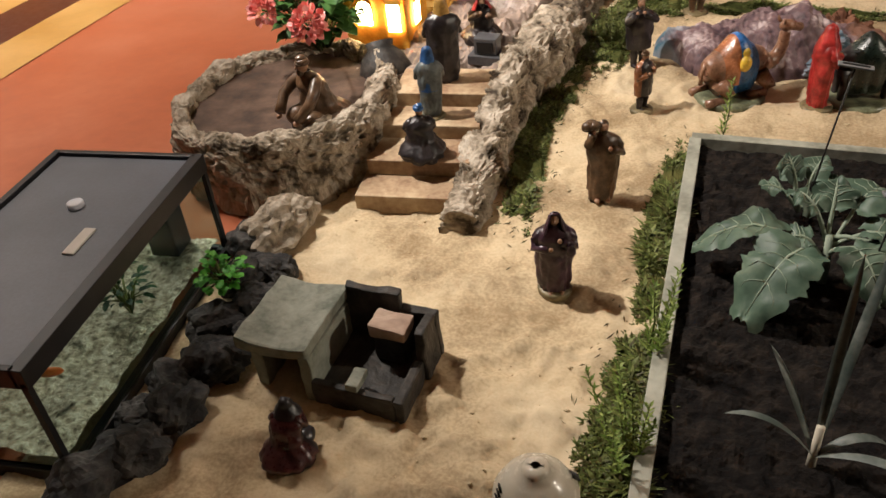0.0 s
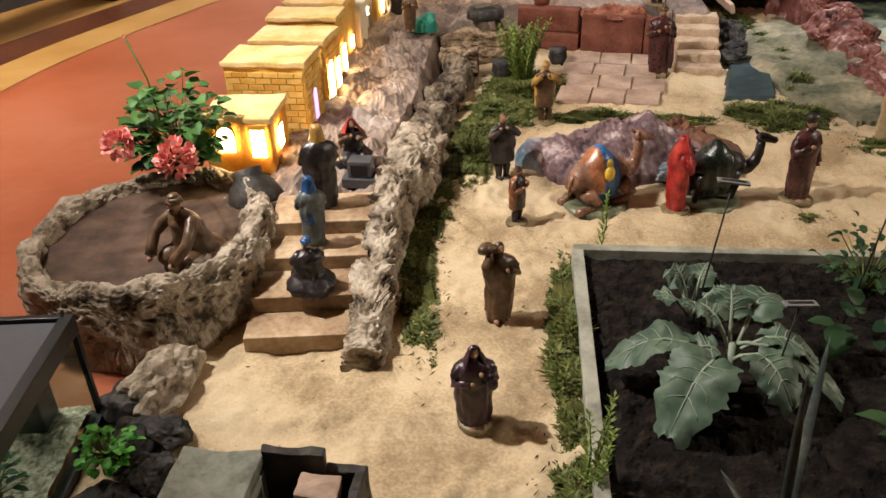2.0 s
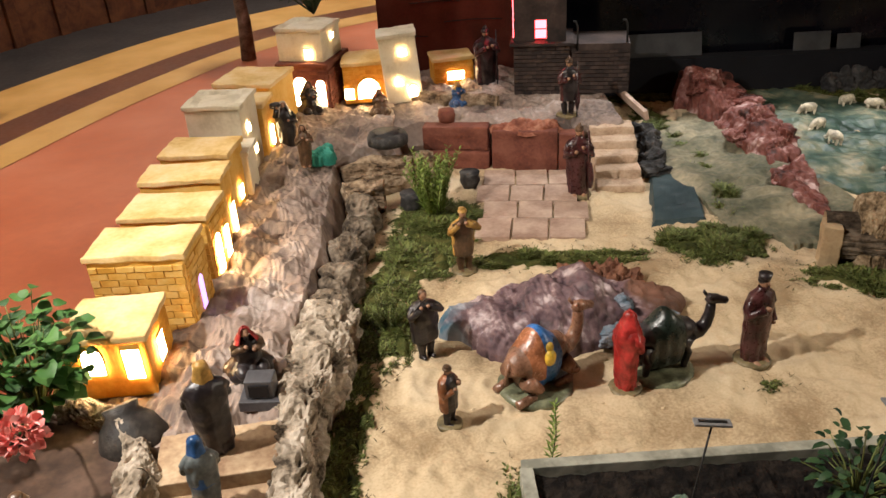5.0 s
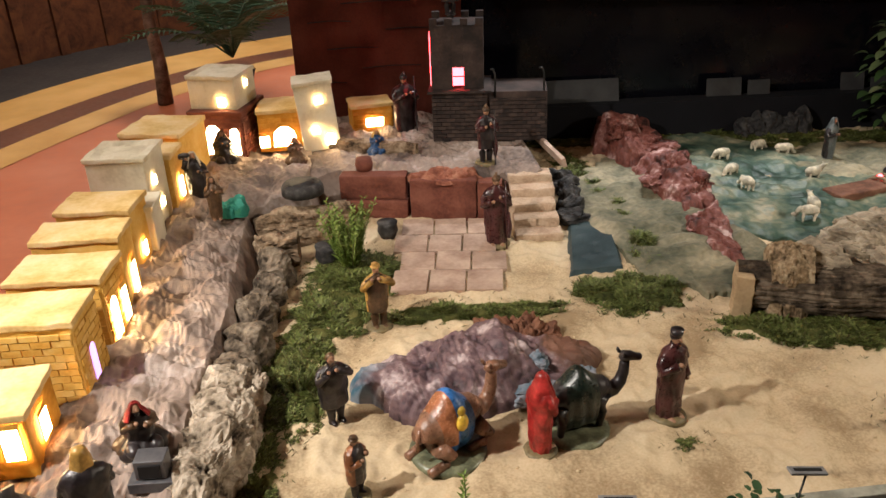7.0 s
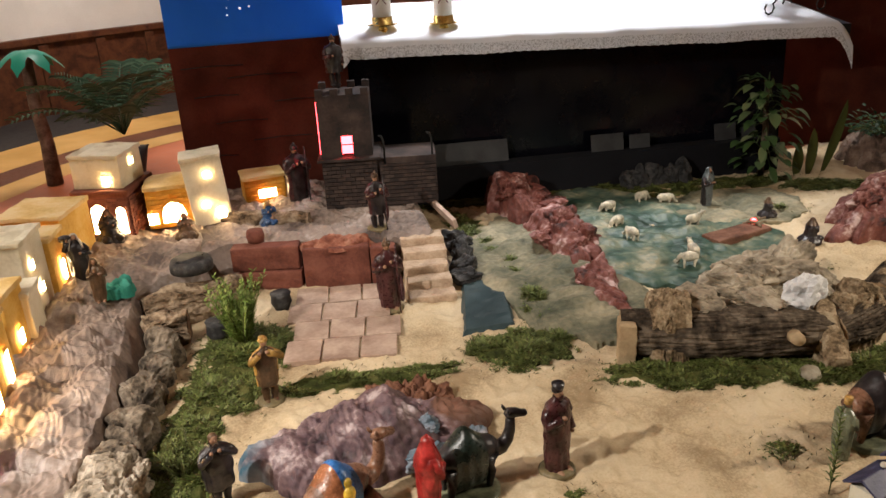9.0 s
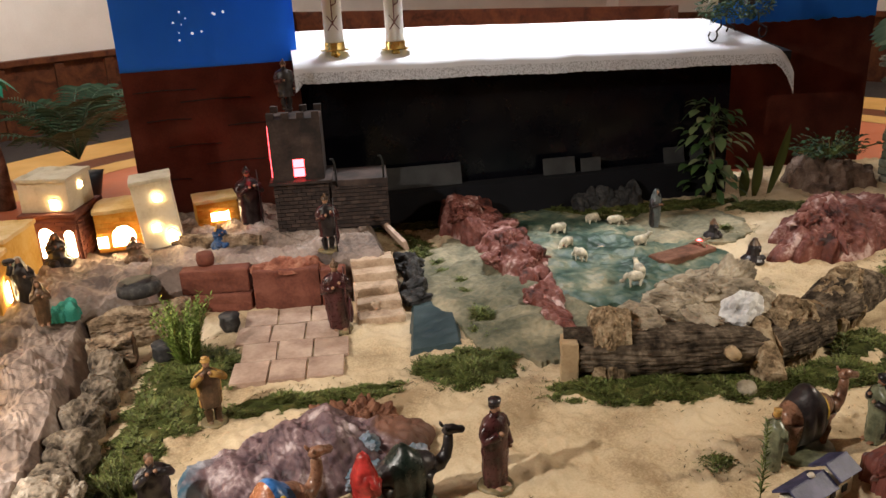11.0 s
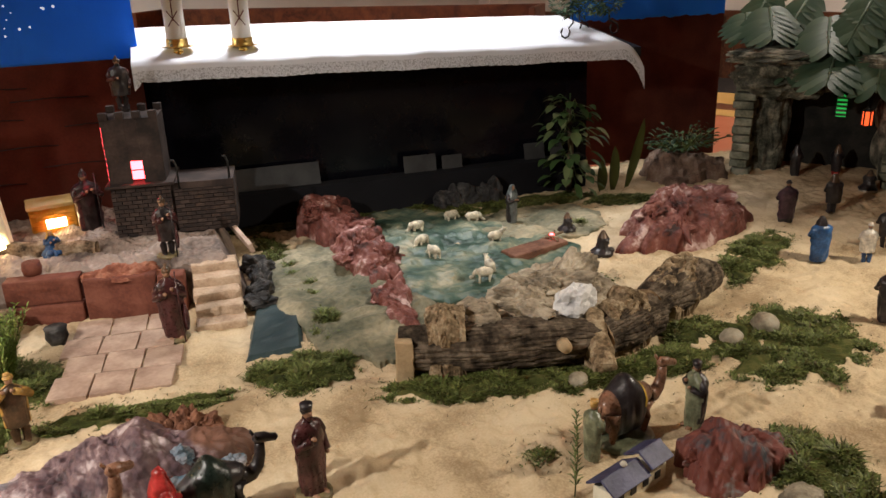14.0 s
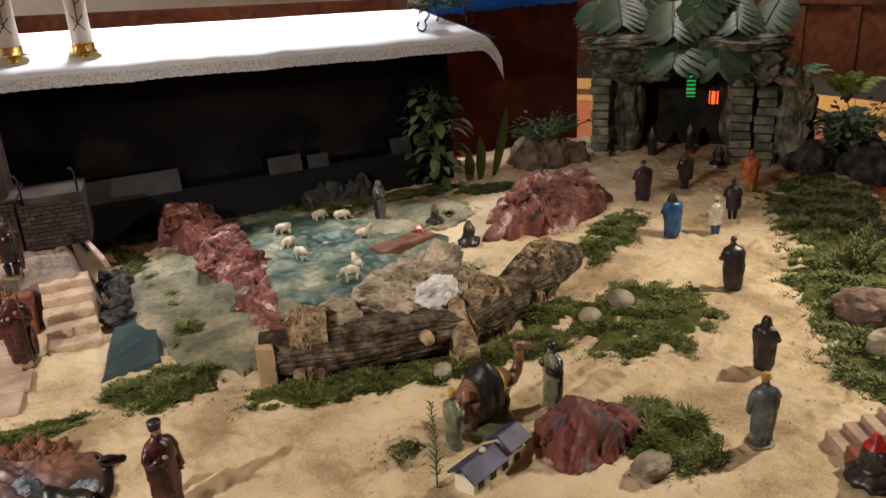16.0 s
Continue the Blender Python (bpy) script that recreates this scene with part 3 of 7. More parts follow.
def brick_wall(parent, x0, z0, x1, z1, y, mat, bl=0.05, bh=0.022, rng=random.Random(3), m=Matrix()):
    z, row = z0, 0
    while z < z1 - 0.008:
        x = x0 - (bl / 2 if row % 2 else 0)
        while x < x1 - 0.002:
            a, b = max(x, x0), min(x + bl, x1)
            if b - a > 0.008:
                brick(parent, b - a - 0.004, min(bh, z1 - z) - 0.003, mat, m @ pose(a + 0.002, y - rng.uniform(0, 0.003), z + 0.002))
            x += bl
        z += bh
        row += 1


def fort():
    f = thing("fort", pose(1.53, 4.93, 0.22, 0, 0, -17), "dark brick fort with a square tower, red light inside", "fort")
    bm = bmesh.new()
    box(bm, 0, 0.02, 0, 0.62, 0.3, 0.27, 0.004)
    part("base", bm, SLATE, f)
    brick_wall(f, 0.0, 0, 0.30, 0.265, 0.008, SLATE)
    brick_wall(f, 0.31, 0, 0.62, 0.235, 0.016, SLATE)
    bm = bmesh.new()
    box(bm, -0.02, -0.02, 0.27, 0.32, 0.32, 0.285, 0.003)
    part("ledge", bm, SLATE, f)
    tw = bmesh.new()
    box(tw, 0.0, 0.03, 0.285, 0.115, 0.27, 0.62, 0.003)
    box(tw, 0.175, 0.03, 0.285, 0.28, 0.27, 0.62, 0.003)
    box(tw, 0.115, 0.03, 0.40, 0.175, 0.27, 0.62)
    for k in range(4):
        box(tw, 0.0 + k * 0.08, 0.02, 0.62, 0.04 + k * 0.08, 0.06, 0.655, 0.002)
        box(tw, 0.0 + k * 0.08, 0.24, 0.62, 0.04 + k * 0.08, 0.28, 0.655, 0.002)
    tower = part("tower", tw, SLATE, f)
    bm = bmesh.new()
    box(bm, 0.112, 0.045, 0.30, 0.178, 0.05, 0.345)
    box(bm, 0.112, 0.045, 0.352, 0.178, 0.05, 0.402)
    part("window", bm, REDGLOW, tower, "window lit red from inside")
    bm = bmesh.new()
    box(bm, -0.006, 0.06, 0.30, -0.001, 0.1, 0.58)
    part("slit", bm, REDGLOW, tower, "tall slit lit red")
    for x, y in ((0.34, 0.02), (0.60, 0.03)):
        bm = bmesh.new()
        tube(bm, [(x, y, 0.235), (x, y, 0.36), (x - 0.01, y, 0.39), (x - 0.025, y, 0.39)], 0.006, 6)
        part("lamp_post", bm, IRON, f)
    return f


fort()


# ---- houses ----
def house(x0, y0, x1, y1, z0, z1, mat, turn=0.0, windows=(), label="", flat=False, bricks=False, skew=0.0):
    """A small hollow paper house: body, roof slab with a rim, lit windows. windows: (face, along 0-1, up, width, height, arch)."""
    w, d, h = x1 - x0, y1 - y0, z1 - z0
    ob = thing("model_house", pose((x0 + x1) / 2, (y0 + y1) / 2, z0, 0, skew, turn), label or "small yellow painted model house with lit windows", "model house", "lit village houses")
    bm = bmesh.new()
    box(bm, -w / 2, -d / 2, 0, w / 2, d / 2, h - 0.012, 0.006)
    for v in bm.verts:
        v.co += Vector((0.004 * noise.noise(v.co * 20 + Vector((x0, y0, 0))), 0.004 * noise.noise(v.co * 20 + Vector((y0, x0, 4))), 0))
    body = part("body", bm, mat, ob)
    bm = bmesh.new()
    lip = 0.008
    box(bm, -w / 2 - lip, -d / 2 - lip, h - 0.022, w / 2 + lip, d / 2 + lip, h, 0.005)
    bmesh.ops.subdivide_edges(bm, edges=[e for e in bm.edges if e.calc_length() > 0.05], cuts=9, use_grid_fill=True)
    for v in bm.verts:
        v.co += 0.005 * noise.noise_vector(v.co * 16 + Vector((x0, y0, 0))) + 0.002 * noise.noise_vector(v.co * 60)
        if flat and v.co.z > h - 0.006 and abs(v.co.x) < w / 2 - 0.022 and abs(v.co.y) < d / 2 - 0.022:
            v.co.z -= 0.016
    # yellow and orange houses get the paler, lit-looking copy on top
    part("roof", bm, mat if mat in (HOUSE_PALE, TERRACOTTA) else HOUSE_ROOF_LIT, ob)
    if bricks:
        brick_wall(body, -w / 2 + 0.003, 0.01, w / 2 - 0.003, h - 0.04, -d / 2 + 0.002, mat, 0.06, 0.025)
        brick_wall(body, -d / 2 + 0.003, 0.01, d / 2 - 0.003, h - 0.04, -w / 2 + 0.002, mat, 0.06, 0.025, m=pose(0, 0, 0, 0, 0, 90))
    for face, at, up, ww, hh, arch in windows:
        bm = bmesh.new()
        outl = [(-ww / 2, 0), (ww / 2, 0), (ww / 2, hh)]
        if arch:
            outl += [(ww / 2 * math.cos(a), hh + ww / 2 * math.sin(a)) for a in (0.6, 1.2, 1.57, 1.94, 2.54)]
        outl += [(-ww / 2, hh)]
        rowsv = []
        for grow, e in ((1.18, 0.010), (1.0, 0.011)):
            if face == "e":
                rowsv.append([bm.verts.new((w / 2 + e, (at - 0.5) * d + u * grow, up + v * grow)) for u, v in outl])
            else:
                rowsv.append([bm.verts.new(((at - 0.5) * w + u * grow, -d / 2 - e, up + v * grow)) for u, v in outl])
        bm.faces.new(rowsv[1])
        for k in range(len(outl)):
            j = (k + 1) % len(outl)
            bm.faces.new((rowsv[0][k], rowsv[0][j], rowsv[1][j], rowsv[1][k])).material_index = 1
        bmesh.ops.recalc_face_normals(bm, faces=bm.faces)
        part("window", bm, [VIOLET if arch == 2 else WARM, mat], ob, "narrow window lit violet from inside" if arch == 2 else "window lit warm yellow from inside")
    return ob


house(-0.33, 2.72, -0.09, 2.95, 0.15, 0.36, HOUSE_ORANGE, -6, (("s", 0.35, 0.09, 0.06, 0.06, True), ("s", 0.82, 0.07, 0.05, 0.10, False), ("e", 0.4, 0.07, 0.06, 0.08, False)))
house(-0.30, 3.03, 0.01, 3.23, 0.16, 0.455, HOUSE_YELLOW, -10, (("e", 0.4, 0.05, 0.045, 0.10, 2),), bricks=True)
house(-0.24, 3.30, 0.06, 3.50, 0.17, 0.455, HOUSE_YELLOW, -12, (("e", 0.25, 0.04, 0.06, 0.12, True), ("e", 0.75, 0.05, 0.05, 0.12, False)), bricks=True)
house(-0.22, 3.585, 0.08, 3.75, 0.17, 0.47, HOUSE_YELLOW, -9, (("e", 0.5, 0.04, 0.04, 0.12, False),))
house(-0.18, 3.865, 0.10, 4.07, 0.18, 0.46, HOUSE_YELLOW, -13, (("e", 0.4, 0.05, 0.04, 0.06, False),))
house(0.06, 4.0, 0.15, 4.16, 0.18, 0.40, HOUSE_PALE, -8, (), "small pale plastered model house")
house(-0.10, 4.22, 0.15, 4.46, 0.18, 0.545, HOUSE_PALE, -14, (("e", 0.5, 0.1, 0.03, 0.04, False), ("e", 0.3, 0.22, 0.025, 0.03, True)), "tall pale plastered model house with small windows", flat=True)
house(0.09, 4.44, 0.22, 4.62, 0.19, 0.47, HOUSE_YELLOW, -14, (("e", 0.5, 0.05, 0.04, 0.08, True),))
house(0.0, 4.68, 0.30, 4.98, 0.19, 0.50, HOUSE_YELLOW, -22, (("s", 0.85, 0.05, 0.05, 0.1, True),))
house(0.32, 5.10, 0.58, 5.36, 0.47, 0.65, HOUSE_PALE, -25, (("e", 0.5, 0.1, 0.03, 0.03, False), ("s", 0.7, 0.02, 0.04, 0.05, False)), "pale plastered model house on a stone base", flat=True)
house(0.31, 5.06, 0.60, 5.40, 0.2, 0.47, TERRACOTTA, -22, (("s", 0.45, 0.04, 0.08, 0.12, True), ("s", 0.85, 0.04, 0.05, 0.12, True)), "brown stone model house base with an arched lit door", bricks=True)
house(0.62, 5.06, 0.89, 5.32, 0.22, 0.45, HOUSE_ORANGE, -6, (("s", 0.5, 0.03, 0.12, 0.05, True), ("s", 0.1, 0.03, 0.05, 0.06, False)), bricks=True)
house(0.84, 5.0, 1.04, 5.17, 0.22, 0.6, HOUSE_PALE, -4, (("s", 0.6, 0.26, 0.04, 0.02, True), ("s", 0.4, 0.1, 0.04, 0.02, True), ("s", 0.75, 0.03, 0.05, 0.04, True)), "tall leaning cream model house with round windows", skew=-4)
house(1.14, 5.28, 1.37, 5.46, 0.2, 0.37, HOUSE_ORANGE, 0, (("s", 0.55, 0.04, 0.1, 0.05, False),), bricks=True)


# ---- street of crumpled paper, terrace ----
def sheet(name, rows, mat, label, category, folds, freq, seed, nx=60, ny=120, kind="", smooth=False, shear=0.0, pivot=0.0):
    """A crumpled sheet over cross rows (y, x left, x right, z left, z mid, z right)."""
    verts, faces, weight = [], [], []
    ys = [r[0] for r in rows]
    for j in range(ny + 1):
        y = ys[0] + (ys[-1] - ys[0]) * j / ny
        r = [np.interp(y, ys, [q[k] for q in rows]) for k in range(6)]
        for i in range(nx + 1):
            u = i / nx
            x = r[1] + (r[2] - r[1]) * u
            z = np.interp(u, (0, 0.06, 0.5, 0.92, 1), (r[3] - 0.03, r[3], r[4], r[5], -0.01))
            verts.append((x, y, -0.01 if j == 0 else z))
            weight.append(min(1, u * 10, (1 - u) * 10) * (j > 0))
    p = np.array(verts)
    relief = folded(p, seed, freq) + 0.3 * folded(p, seed + 3, freq * 2.4, 6)
    w = np.array(weight) * folds
    p[:, 2] += relief * w
    p[:, 0] += 0.45 * w * folded(p, seed + 7, freq, 6)
    p[:, 1] += shear * (p[:, 0] - pivot) + 0.45 * w * folded(p, seed + 9, freq, 6)
    for j in range(ny):
        for i in range(nx):
            a = j * (nx + 1) + i
            faces.append((a, a + 1, a + nx + 2, a + nx + 1))
    return tagged(raw(name, p.tolist(), faces, mat, smooth=smooth), label, category, kind=kind)


sheet("paper_street", [(2.42, -0.3, 0.3, 0.13, 0.18, 0.15), (2.9, -0.33, 0.34, 0.15, 0.19, 0.15), (3.5, -0.25, 0.46, 0.17, 0.2, 0.15), (4.1, -0.15, 0.52, 0.18, 0.2, 0.15), (4.4, -0.1, 0.55, 0.19, 0.21, 0.16), (4.5, -0.1, 0.85, 0.2, 0.21, 0.2), (5.0, -0.05, 0.95, 0.2, 0.22, 0.21), (5.5, 0.05, 1.6, 0.2, 0.21, 0.2)],
      PAPER_PALE, "pale crumpled rock paper sloping up as a village street", "rock paper", 0.026, 10, 2, 170, 420)
sheet("paper_terrace", [(4.67, 0.86, 1.98, 0.19, 0.205, 0.2), (4.72, 0.8, 2.04, 0.2, 0.215, 0.215), (5.0, 0.78, 2.08, 0.21, 0.22, 0.22), (5.75, 0.8, 2.2, 0.2, 0.22, 0.2)], PAPER_PALE, "pale rock paper terrace behind the clay blocks", "rock paper", 0.018, 12, 5, 190, 120, shear=-0.37, pivot=0.98)


# ---- porous wall, basin ----
def porous(name, line, half, heights, mat, label, category, seed=0.0, rough=0.03, freq=16.0, n=36, step=10, parent=None, pits=1.0, grain=(1, 1, 1)):
    """A ragged stone bank along a line: arch-shaped section with deep pits."""
    pts = smooth_line(line, step)
    m = len(pts)
    verts, faces = [], []
    G = Vector(grain)
    for i, p in enumerate(pts):
        d = (pts[min(i + 1, m - 1)] - pts[max(i - 1, 0)]).normalized()
        s = Vector((d.y, -d.x, 0))
        u = i / (m - 1)
        hw = np.interp(u, np.linspace(0, 1, len(half)), half)
        hh = np.interp(u, np.linspace(0, 1, len(heights)), heights)
        for k in range(n):
            a = math.pi * k / (n - 1)
            c, sn = math.cos(a), max(0.0, math.sin(a))
            q = p - s * hw * (abs(c) ** 0.6) * (1 if c > 0 else -1) + Vector((0, 0, hh * sn ** 0.55))
            nn = -s * c + Vector((0, 0, sn))
            w = q * G
            w = w + 0.02 * noise.noise_vector(w * freq * 0.6)
            lump = fbm(w * freq * 0.45, 3, seed)
            hole = noise.voronoi(w * freq * 1.5 + Vector((seed, 3, 1)))[0][0]
            fine = noise.noise(w * freq * 5)
            q = q + nn * rough * (1.1 * lump + 0.25 * fine - pits * 2.6 * max(0.0, 0.42 - hole)) + d * rough * 0.5 * noise.noise(w * freq + Vector((9, seed, 0)))
            if k in (0, n - 1):
                q.z = -0.015
            verts.append(q)
    for i in range(m - 1):
        for k in range(n - 1):
            a = i * n + k
            faces.append((a, a + 1, a + n + 1, a + n))
    faces.append(tuple(range(n)))
    faces.append(tuple(range((m - 1) * n, m * n))[::-1])
    ob = raw(name, verts, faces, mat, parent, smooth=False)
    return tagged(ob, label, category) if not parent else ob


porous("tufa_wall", [(0.24, 1.79), (0.255, 2.0), (0.28, 2.3), (0.3, 2.55), (0.36, 2.8), (0.4, 3.1)], [0.045, 0.055, 0.06, 0.07, 0.10, 0.11], [0.05, 0.12, 0.19, 0.21, 0.2, 0.16], TUFA, "pitted pale tufa stone wall beside the steps", "stone wall", 1, 0.026, 17, 84, 50, None, 1.0, (1, 1, 2.2))
for k, (x, y, rx, ry, h, t) in enumerate(((0.40, 3.14, 0.13, 0.09, 0.17, 70), (0.46, 3.36, 0.12, 0.07, 0.13, 80), (0.50, 3.58, 0.12, 0.08, 0.16, 75), (0.55, 3.78, 0.11, 0.07, 0.13, 70), (0.60, 3.97, 0.11, 0.08, 0.15, 70))):
    c, sn = math.cos(radians(t)), math.sin(radians(t))
    tagged(porous("tufa_stone", [(x - rx * c, y - rx * sn), (x, y), (x + rx * c, y + rx * sn)], [ry * 0.6, ry, ry * 0.6], [h * 0.6, h, h * 0.6], TUFA_DARK, "rough grey tufa stone with deep pits", "stone", 4 + k, 0.035, 15, 60, 24), group="tufa stones")
for k, (x, y, rx, ry, h) in enumerate(((0.70, 4.33, 0.17, 0.08, 0.17), (0.62, 4.12, 0.09, 0.08, 0.15), (0.93, 4.42, 0.06, 0.06, 0.14))):
    porous("cork_block", [(x - rx, y), (x, y + 0.02), (x + rx, y + 0.01)], [ry * 0.8, ry, ry * 0.8], [h * 0.9, h, h * 0.9], BARK, "ridged cork bark block at the village edge", "bark block", 7 + k, 0.022, 22, 50, 34, None, 0.8, (0.5, 1, 2.5))

# basin: an oval ring of porous stone with mud inside
basin = thing("basin", pose(-0.42, 2.28, 0), "oval basin of pitted tufa stone filled with brown mud", "basin")


def ring_pts(rx, ry, n=28, turn=12):
    return [(rx * math.cos(a) * math.cos(radians(turn)) - ry * math.sin(a) * math.sin(radians(turn)), rx * math.cos(a) * math.sin(radians(turn)) + ry * math.sin(a) * math.cos(radians(turn))) for a in (2 * math.pi * k / n for k in range(n + 1))]


porous("rim", ring_pts(0.33, 0.385, 26, 0), [0.055, 0.05, 0.045, 0.05, 0.055], [0.235, 0.2, 0.2, 0.22, 0.235], TUFA, "", "", 12, 0.025, 17, 76, 16, basin, 1.0, (1, 1, 1.8))
bm = bmesh.new()
bmesh.ops.create_grid(bm, x_segments=50, y_segments=50, size=0.36)
for v in list(bm.verts):
    if (v.co.x / 0.32) ** 2 + (v.co.y / 0.375) ** 2 > 1:
        bm.verts.remove(v)
for v in bm.verts:
    v.co.z = 0.165 + 0.006 * fbm(v.co * 14, 3, 2)
part("mud", bm, POND, basin, "brown muddy bed", smooth=True)

# steps
steps = thing("garden_steps", pose(0, 0, 0), "broad wooden steps rising between basin and stone wall", "steps")
for k, (yf, z) in enumerate(((1.88, 0.05), (2.0, 0.10), (2.14, 0.145), (2.27, 0.19))):
    bm = bmesh.new()
    x0 = -0.09 + 0.012 * k
    box(bm, x0, yf, -0.015 if k == 0 else z - 0.06, 0.23 + 0.008 * k, yf + 0.19, z, 0.004)
    st = part("step", bm, STEPWOOD, steps, m=pose(0, 0, 0, 0, 0, 0))

# ---- planter ----
planter = thing("planter_box", pose(0, 0, 0), "low raised bed edged with grey planks, dark soil inside", "planter")
for nm, a, b in (("plank_left", (0.685, 0.55), (0.895, 2.27)), ("plank_back", (0.885, 2.285), (2.3, 2.1)), ("plank_right", (2.3, 2.1), (2.1, 0.5)), ("plank_front", (0.68, 0.55), (2.1, 0.5))):
    L = math.hypot(b[0] - a[0], b[1] - a[1])
    bm = bmesh.new()
    box(bm, 0, -0.018, -0.015, L, 0.018, 0.055, 0.003)
    part("plank", bm, PLANK, planter, m=pose(a[0], a[1], 0, 0, 0, math.degrees(math.atan2(b[1] - a[1], b[0] - a[0]))))
bm = bmesh.new()
bmesh.ops.create_grid(bm, x_segments=150, y_segments=150, size=0.5)
for v in bm.verts:
    u, w = v.co.x + 0.5, v.co.y + 0.5
    lx, rx = 0.69 + 0.205 * w, 2.1 + 0.2 * w
    x = lx + (rx - lx) * u
    y = (0.55 - 0.05 * u) + (1.73 - 0.13 * u) * w
    v.co = Vector((x, y, 0.024 + 0.012 * fbm((x * 25, y * 25, 0), 3, 4)))
part("soil", bm, SOIL, planter, "dark crumbly soil", smooth=False)

# ---- aquarium ----
GLASS = bpy.data.materials.new("tank_glass")
GLASS.use_nodes = True
_b = GLASS.node_tree.nodes["Principled BSDF"]
_b.inputs["Base Color"].default_value = (0.74, 0.93, 0.88, 1)
_b.inputs["Roughness"].default_value = 0.03
_b.inputs["Transmission Weight"].default_value = 1.0
_b.inputs["IOR"].default_value = 1.12
GRAVEL = material("pale_gravel", [(0.16, 0.13, 0.09), (0.42, 0.36, 0.27), (0.62, 0.56, 0.46)], 60, 0.9, 1.0, fine=150)
tank = thing("aquarium", pose(-0.4, 0.85, 0, 0, 0, 0), "glass fish tank with black frame and frosted lid", "aquarium")
W, D, H = 0.43, 0.80, 0.31
bm = bmesh.new()
for z0, z1 in ((-0.019, 0.02), (H - 0.045, H + 0.004)):
    box(bm, -W - 0.004, 0, z0, -W + 0.016, D, z1, 0.002)
    box(bm, -0.026, 0, z0, 0.004, D, z1, 0.002)
    box(bm, -W + 0.016, 0, z0, -0.016, 0.016, z1, 0.002)
    box(bm, -W + 0.016, D - 0.016, z0, -0.016, D, z1, 0.002)
for x in (-W, -0.014):
    for y in (0, D - 0.014):
        box(bm, x, y, 0.02, x + 0.014, y + 0.014, H - 0.03)
part("tank_frame", bm, BLACKPAINT, tank, "black plastic frame")
bm = bmesh.new()
box(bm, -W + 0.018, 0.018, H - 0.02, -0.018, D - 0.018, H - 0.006, 0.003)
lid = part("lid", bm, GREYPLASTIC, tank, "grey frosted glass lid")
lid.visible_shadow = False
bm = bmesh.new()
tube(bm, [(-0.22, 0.55, H - 0.006), (-0.22, 0.55, H + 0.006), (-0.22, 0.55, H + 0.008)], [0.02, 0.02, 0.016], 20)
part("knob", bm, CLOTH, lid, "white round knob")
bm = bmesh.new()
box(bm, -0.14, 0.36, H - 0.006, -0.11, 0.46, H, 0.003)
part("clip", bm, PLASTER, lid, "pale plastic clip")
for nm, c in (("pane", (-0.008, 0.016, 0.02, -0.004, D - 0.016, H - 0.03)), ("pane", (-W + 0.016, 0.006, 0.02, -0.016, 0.010, H - 0.03)), ("pane", (-W + 0.016, D - 0.010, 0.02, -0.016, D - 0.006, H - 0.03))):
    bm = bmesh.new()
    box(bm, *c)
    part("pane", bm, GLASS, tank).visible_shadow = False
bm = bmesh.new()
box(bm, -W + 0.004, 0.016, 0.02, -W + 0.008, D - 0.016, H - 0.03)
part("back_pane", bm, material("tank_back", [(0.20, 0.32, 0.29), (0.30, 0.42, 0.38)], 3, 0.4, 0), tank)
bm = bmesh.new()
box(bm, -0.17, D - 0.11, 0.05, -0.09, D - 0.03, 0.25, 0.006)
part("filter", bm, BLACKPAINT, tank, "black pump filter")
bm = bmesh.new()
bmesh.ops.create_grid(bm, x_segments=60, y_segments=90, size=0.5)
for v in bm.verts:
    x, y = -W / 2 + v.co.x * (W - 0.03), D / 2 + v.co.y * (D - 0.03)
    v.co = Vector((x, y, 0.05 + 0.02 * fbm((x * 9, y * 9, 0), 3, 3) + 0.004 * noise.noise(Vector((x * 90, y * 90, 1)))))
part("gravel", bm, GRAVEL, tank, "pale gravel bed")

# ---- trough ----
GREYCLAY = material("grey_clay", [(0.14, 0.15, 0.12), (0.24, 0.25, 0.205), (0.31, 0.32, 0.265)], 14, 0.9, 0.5, fine=90)
DARKCLAY = material("dark_wet_clay", [(0.014, 0.012, 0.011), (0.03, 0.026, 0.022), (0.06, 0.05, 0.042)], 18, 0.6, 0.6, fine=90)
trough = thing("wash_house", pose(0.03, 1.15, 0, 0, 0, -8), "grey clay wash house with a slab roof and dark basin", "model building")


def worn(bm, amount, seed, cuts=4, bow=0.0):
    """Breaks up straight faces and edges, as if modelled by hand."""
    bmesh.ops.subdivide_edges(bm, edges=[e for e in bm.edges if e.calc_length() > 0.03], cuts=cuts, use_grid_fill=True)
    for v in bm.verts:
        q = v.co.copy()
        v.co += amount * (noise.noise_vector(q * 14 + Vector((seed, 0, 0))) + 0.5 * noise.noise_vector(q * 45 + Vector((0, seed, 0))))
        if q.z > 0.1:
            v.co.z += bow * ((q.x + 0.077) / 0.09) ** 2
        if q.z < -0.01:
            v.co.z = -0.015


bm = bmesh.new()
box(bm, -0.165, -0.03, 0.115, 0.012, 0.2, 0.145, 0.006)
worn(bm, 0.006, 1, 5, 0.016)
part("roof_slab", bm, GREYCLAY, trough)
bm = bmesh.new()
box(bm, -0.155, 0.0, -0.015, -0.125, 0.19, 0.12, 0.004)
box(bm, -0.02, -0.02, -0.015, 0.008, 0.19, 0.12, 0.004)
box(bm, -0.125, 0.165, -0.015, -0.02, 0.19, 0.12, 0.004)
worn(bm, 0.005, 2)
part("shed_wall", bm, GREYCLAY, trough)
bm = bmesh.new()
box(bm, 0.008, 0.18, -0.015, 0.14, 0.205, 0.165, 0.005)
box(bm, 0.14, 0.182, -0.015, 0.23, 0.205, 0.125, 0.005)
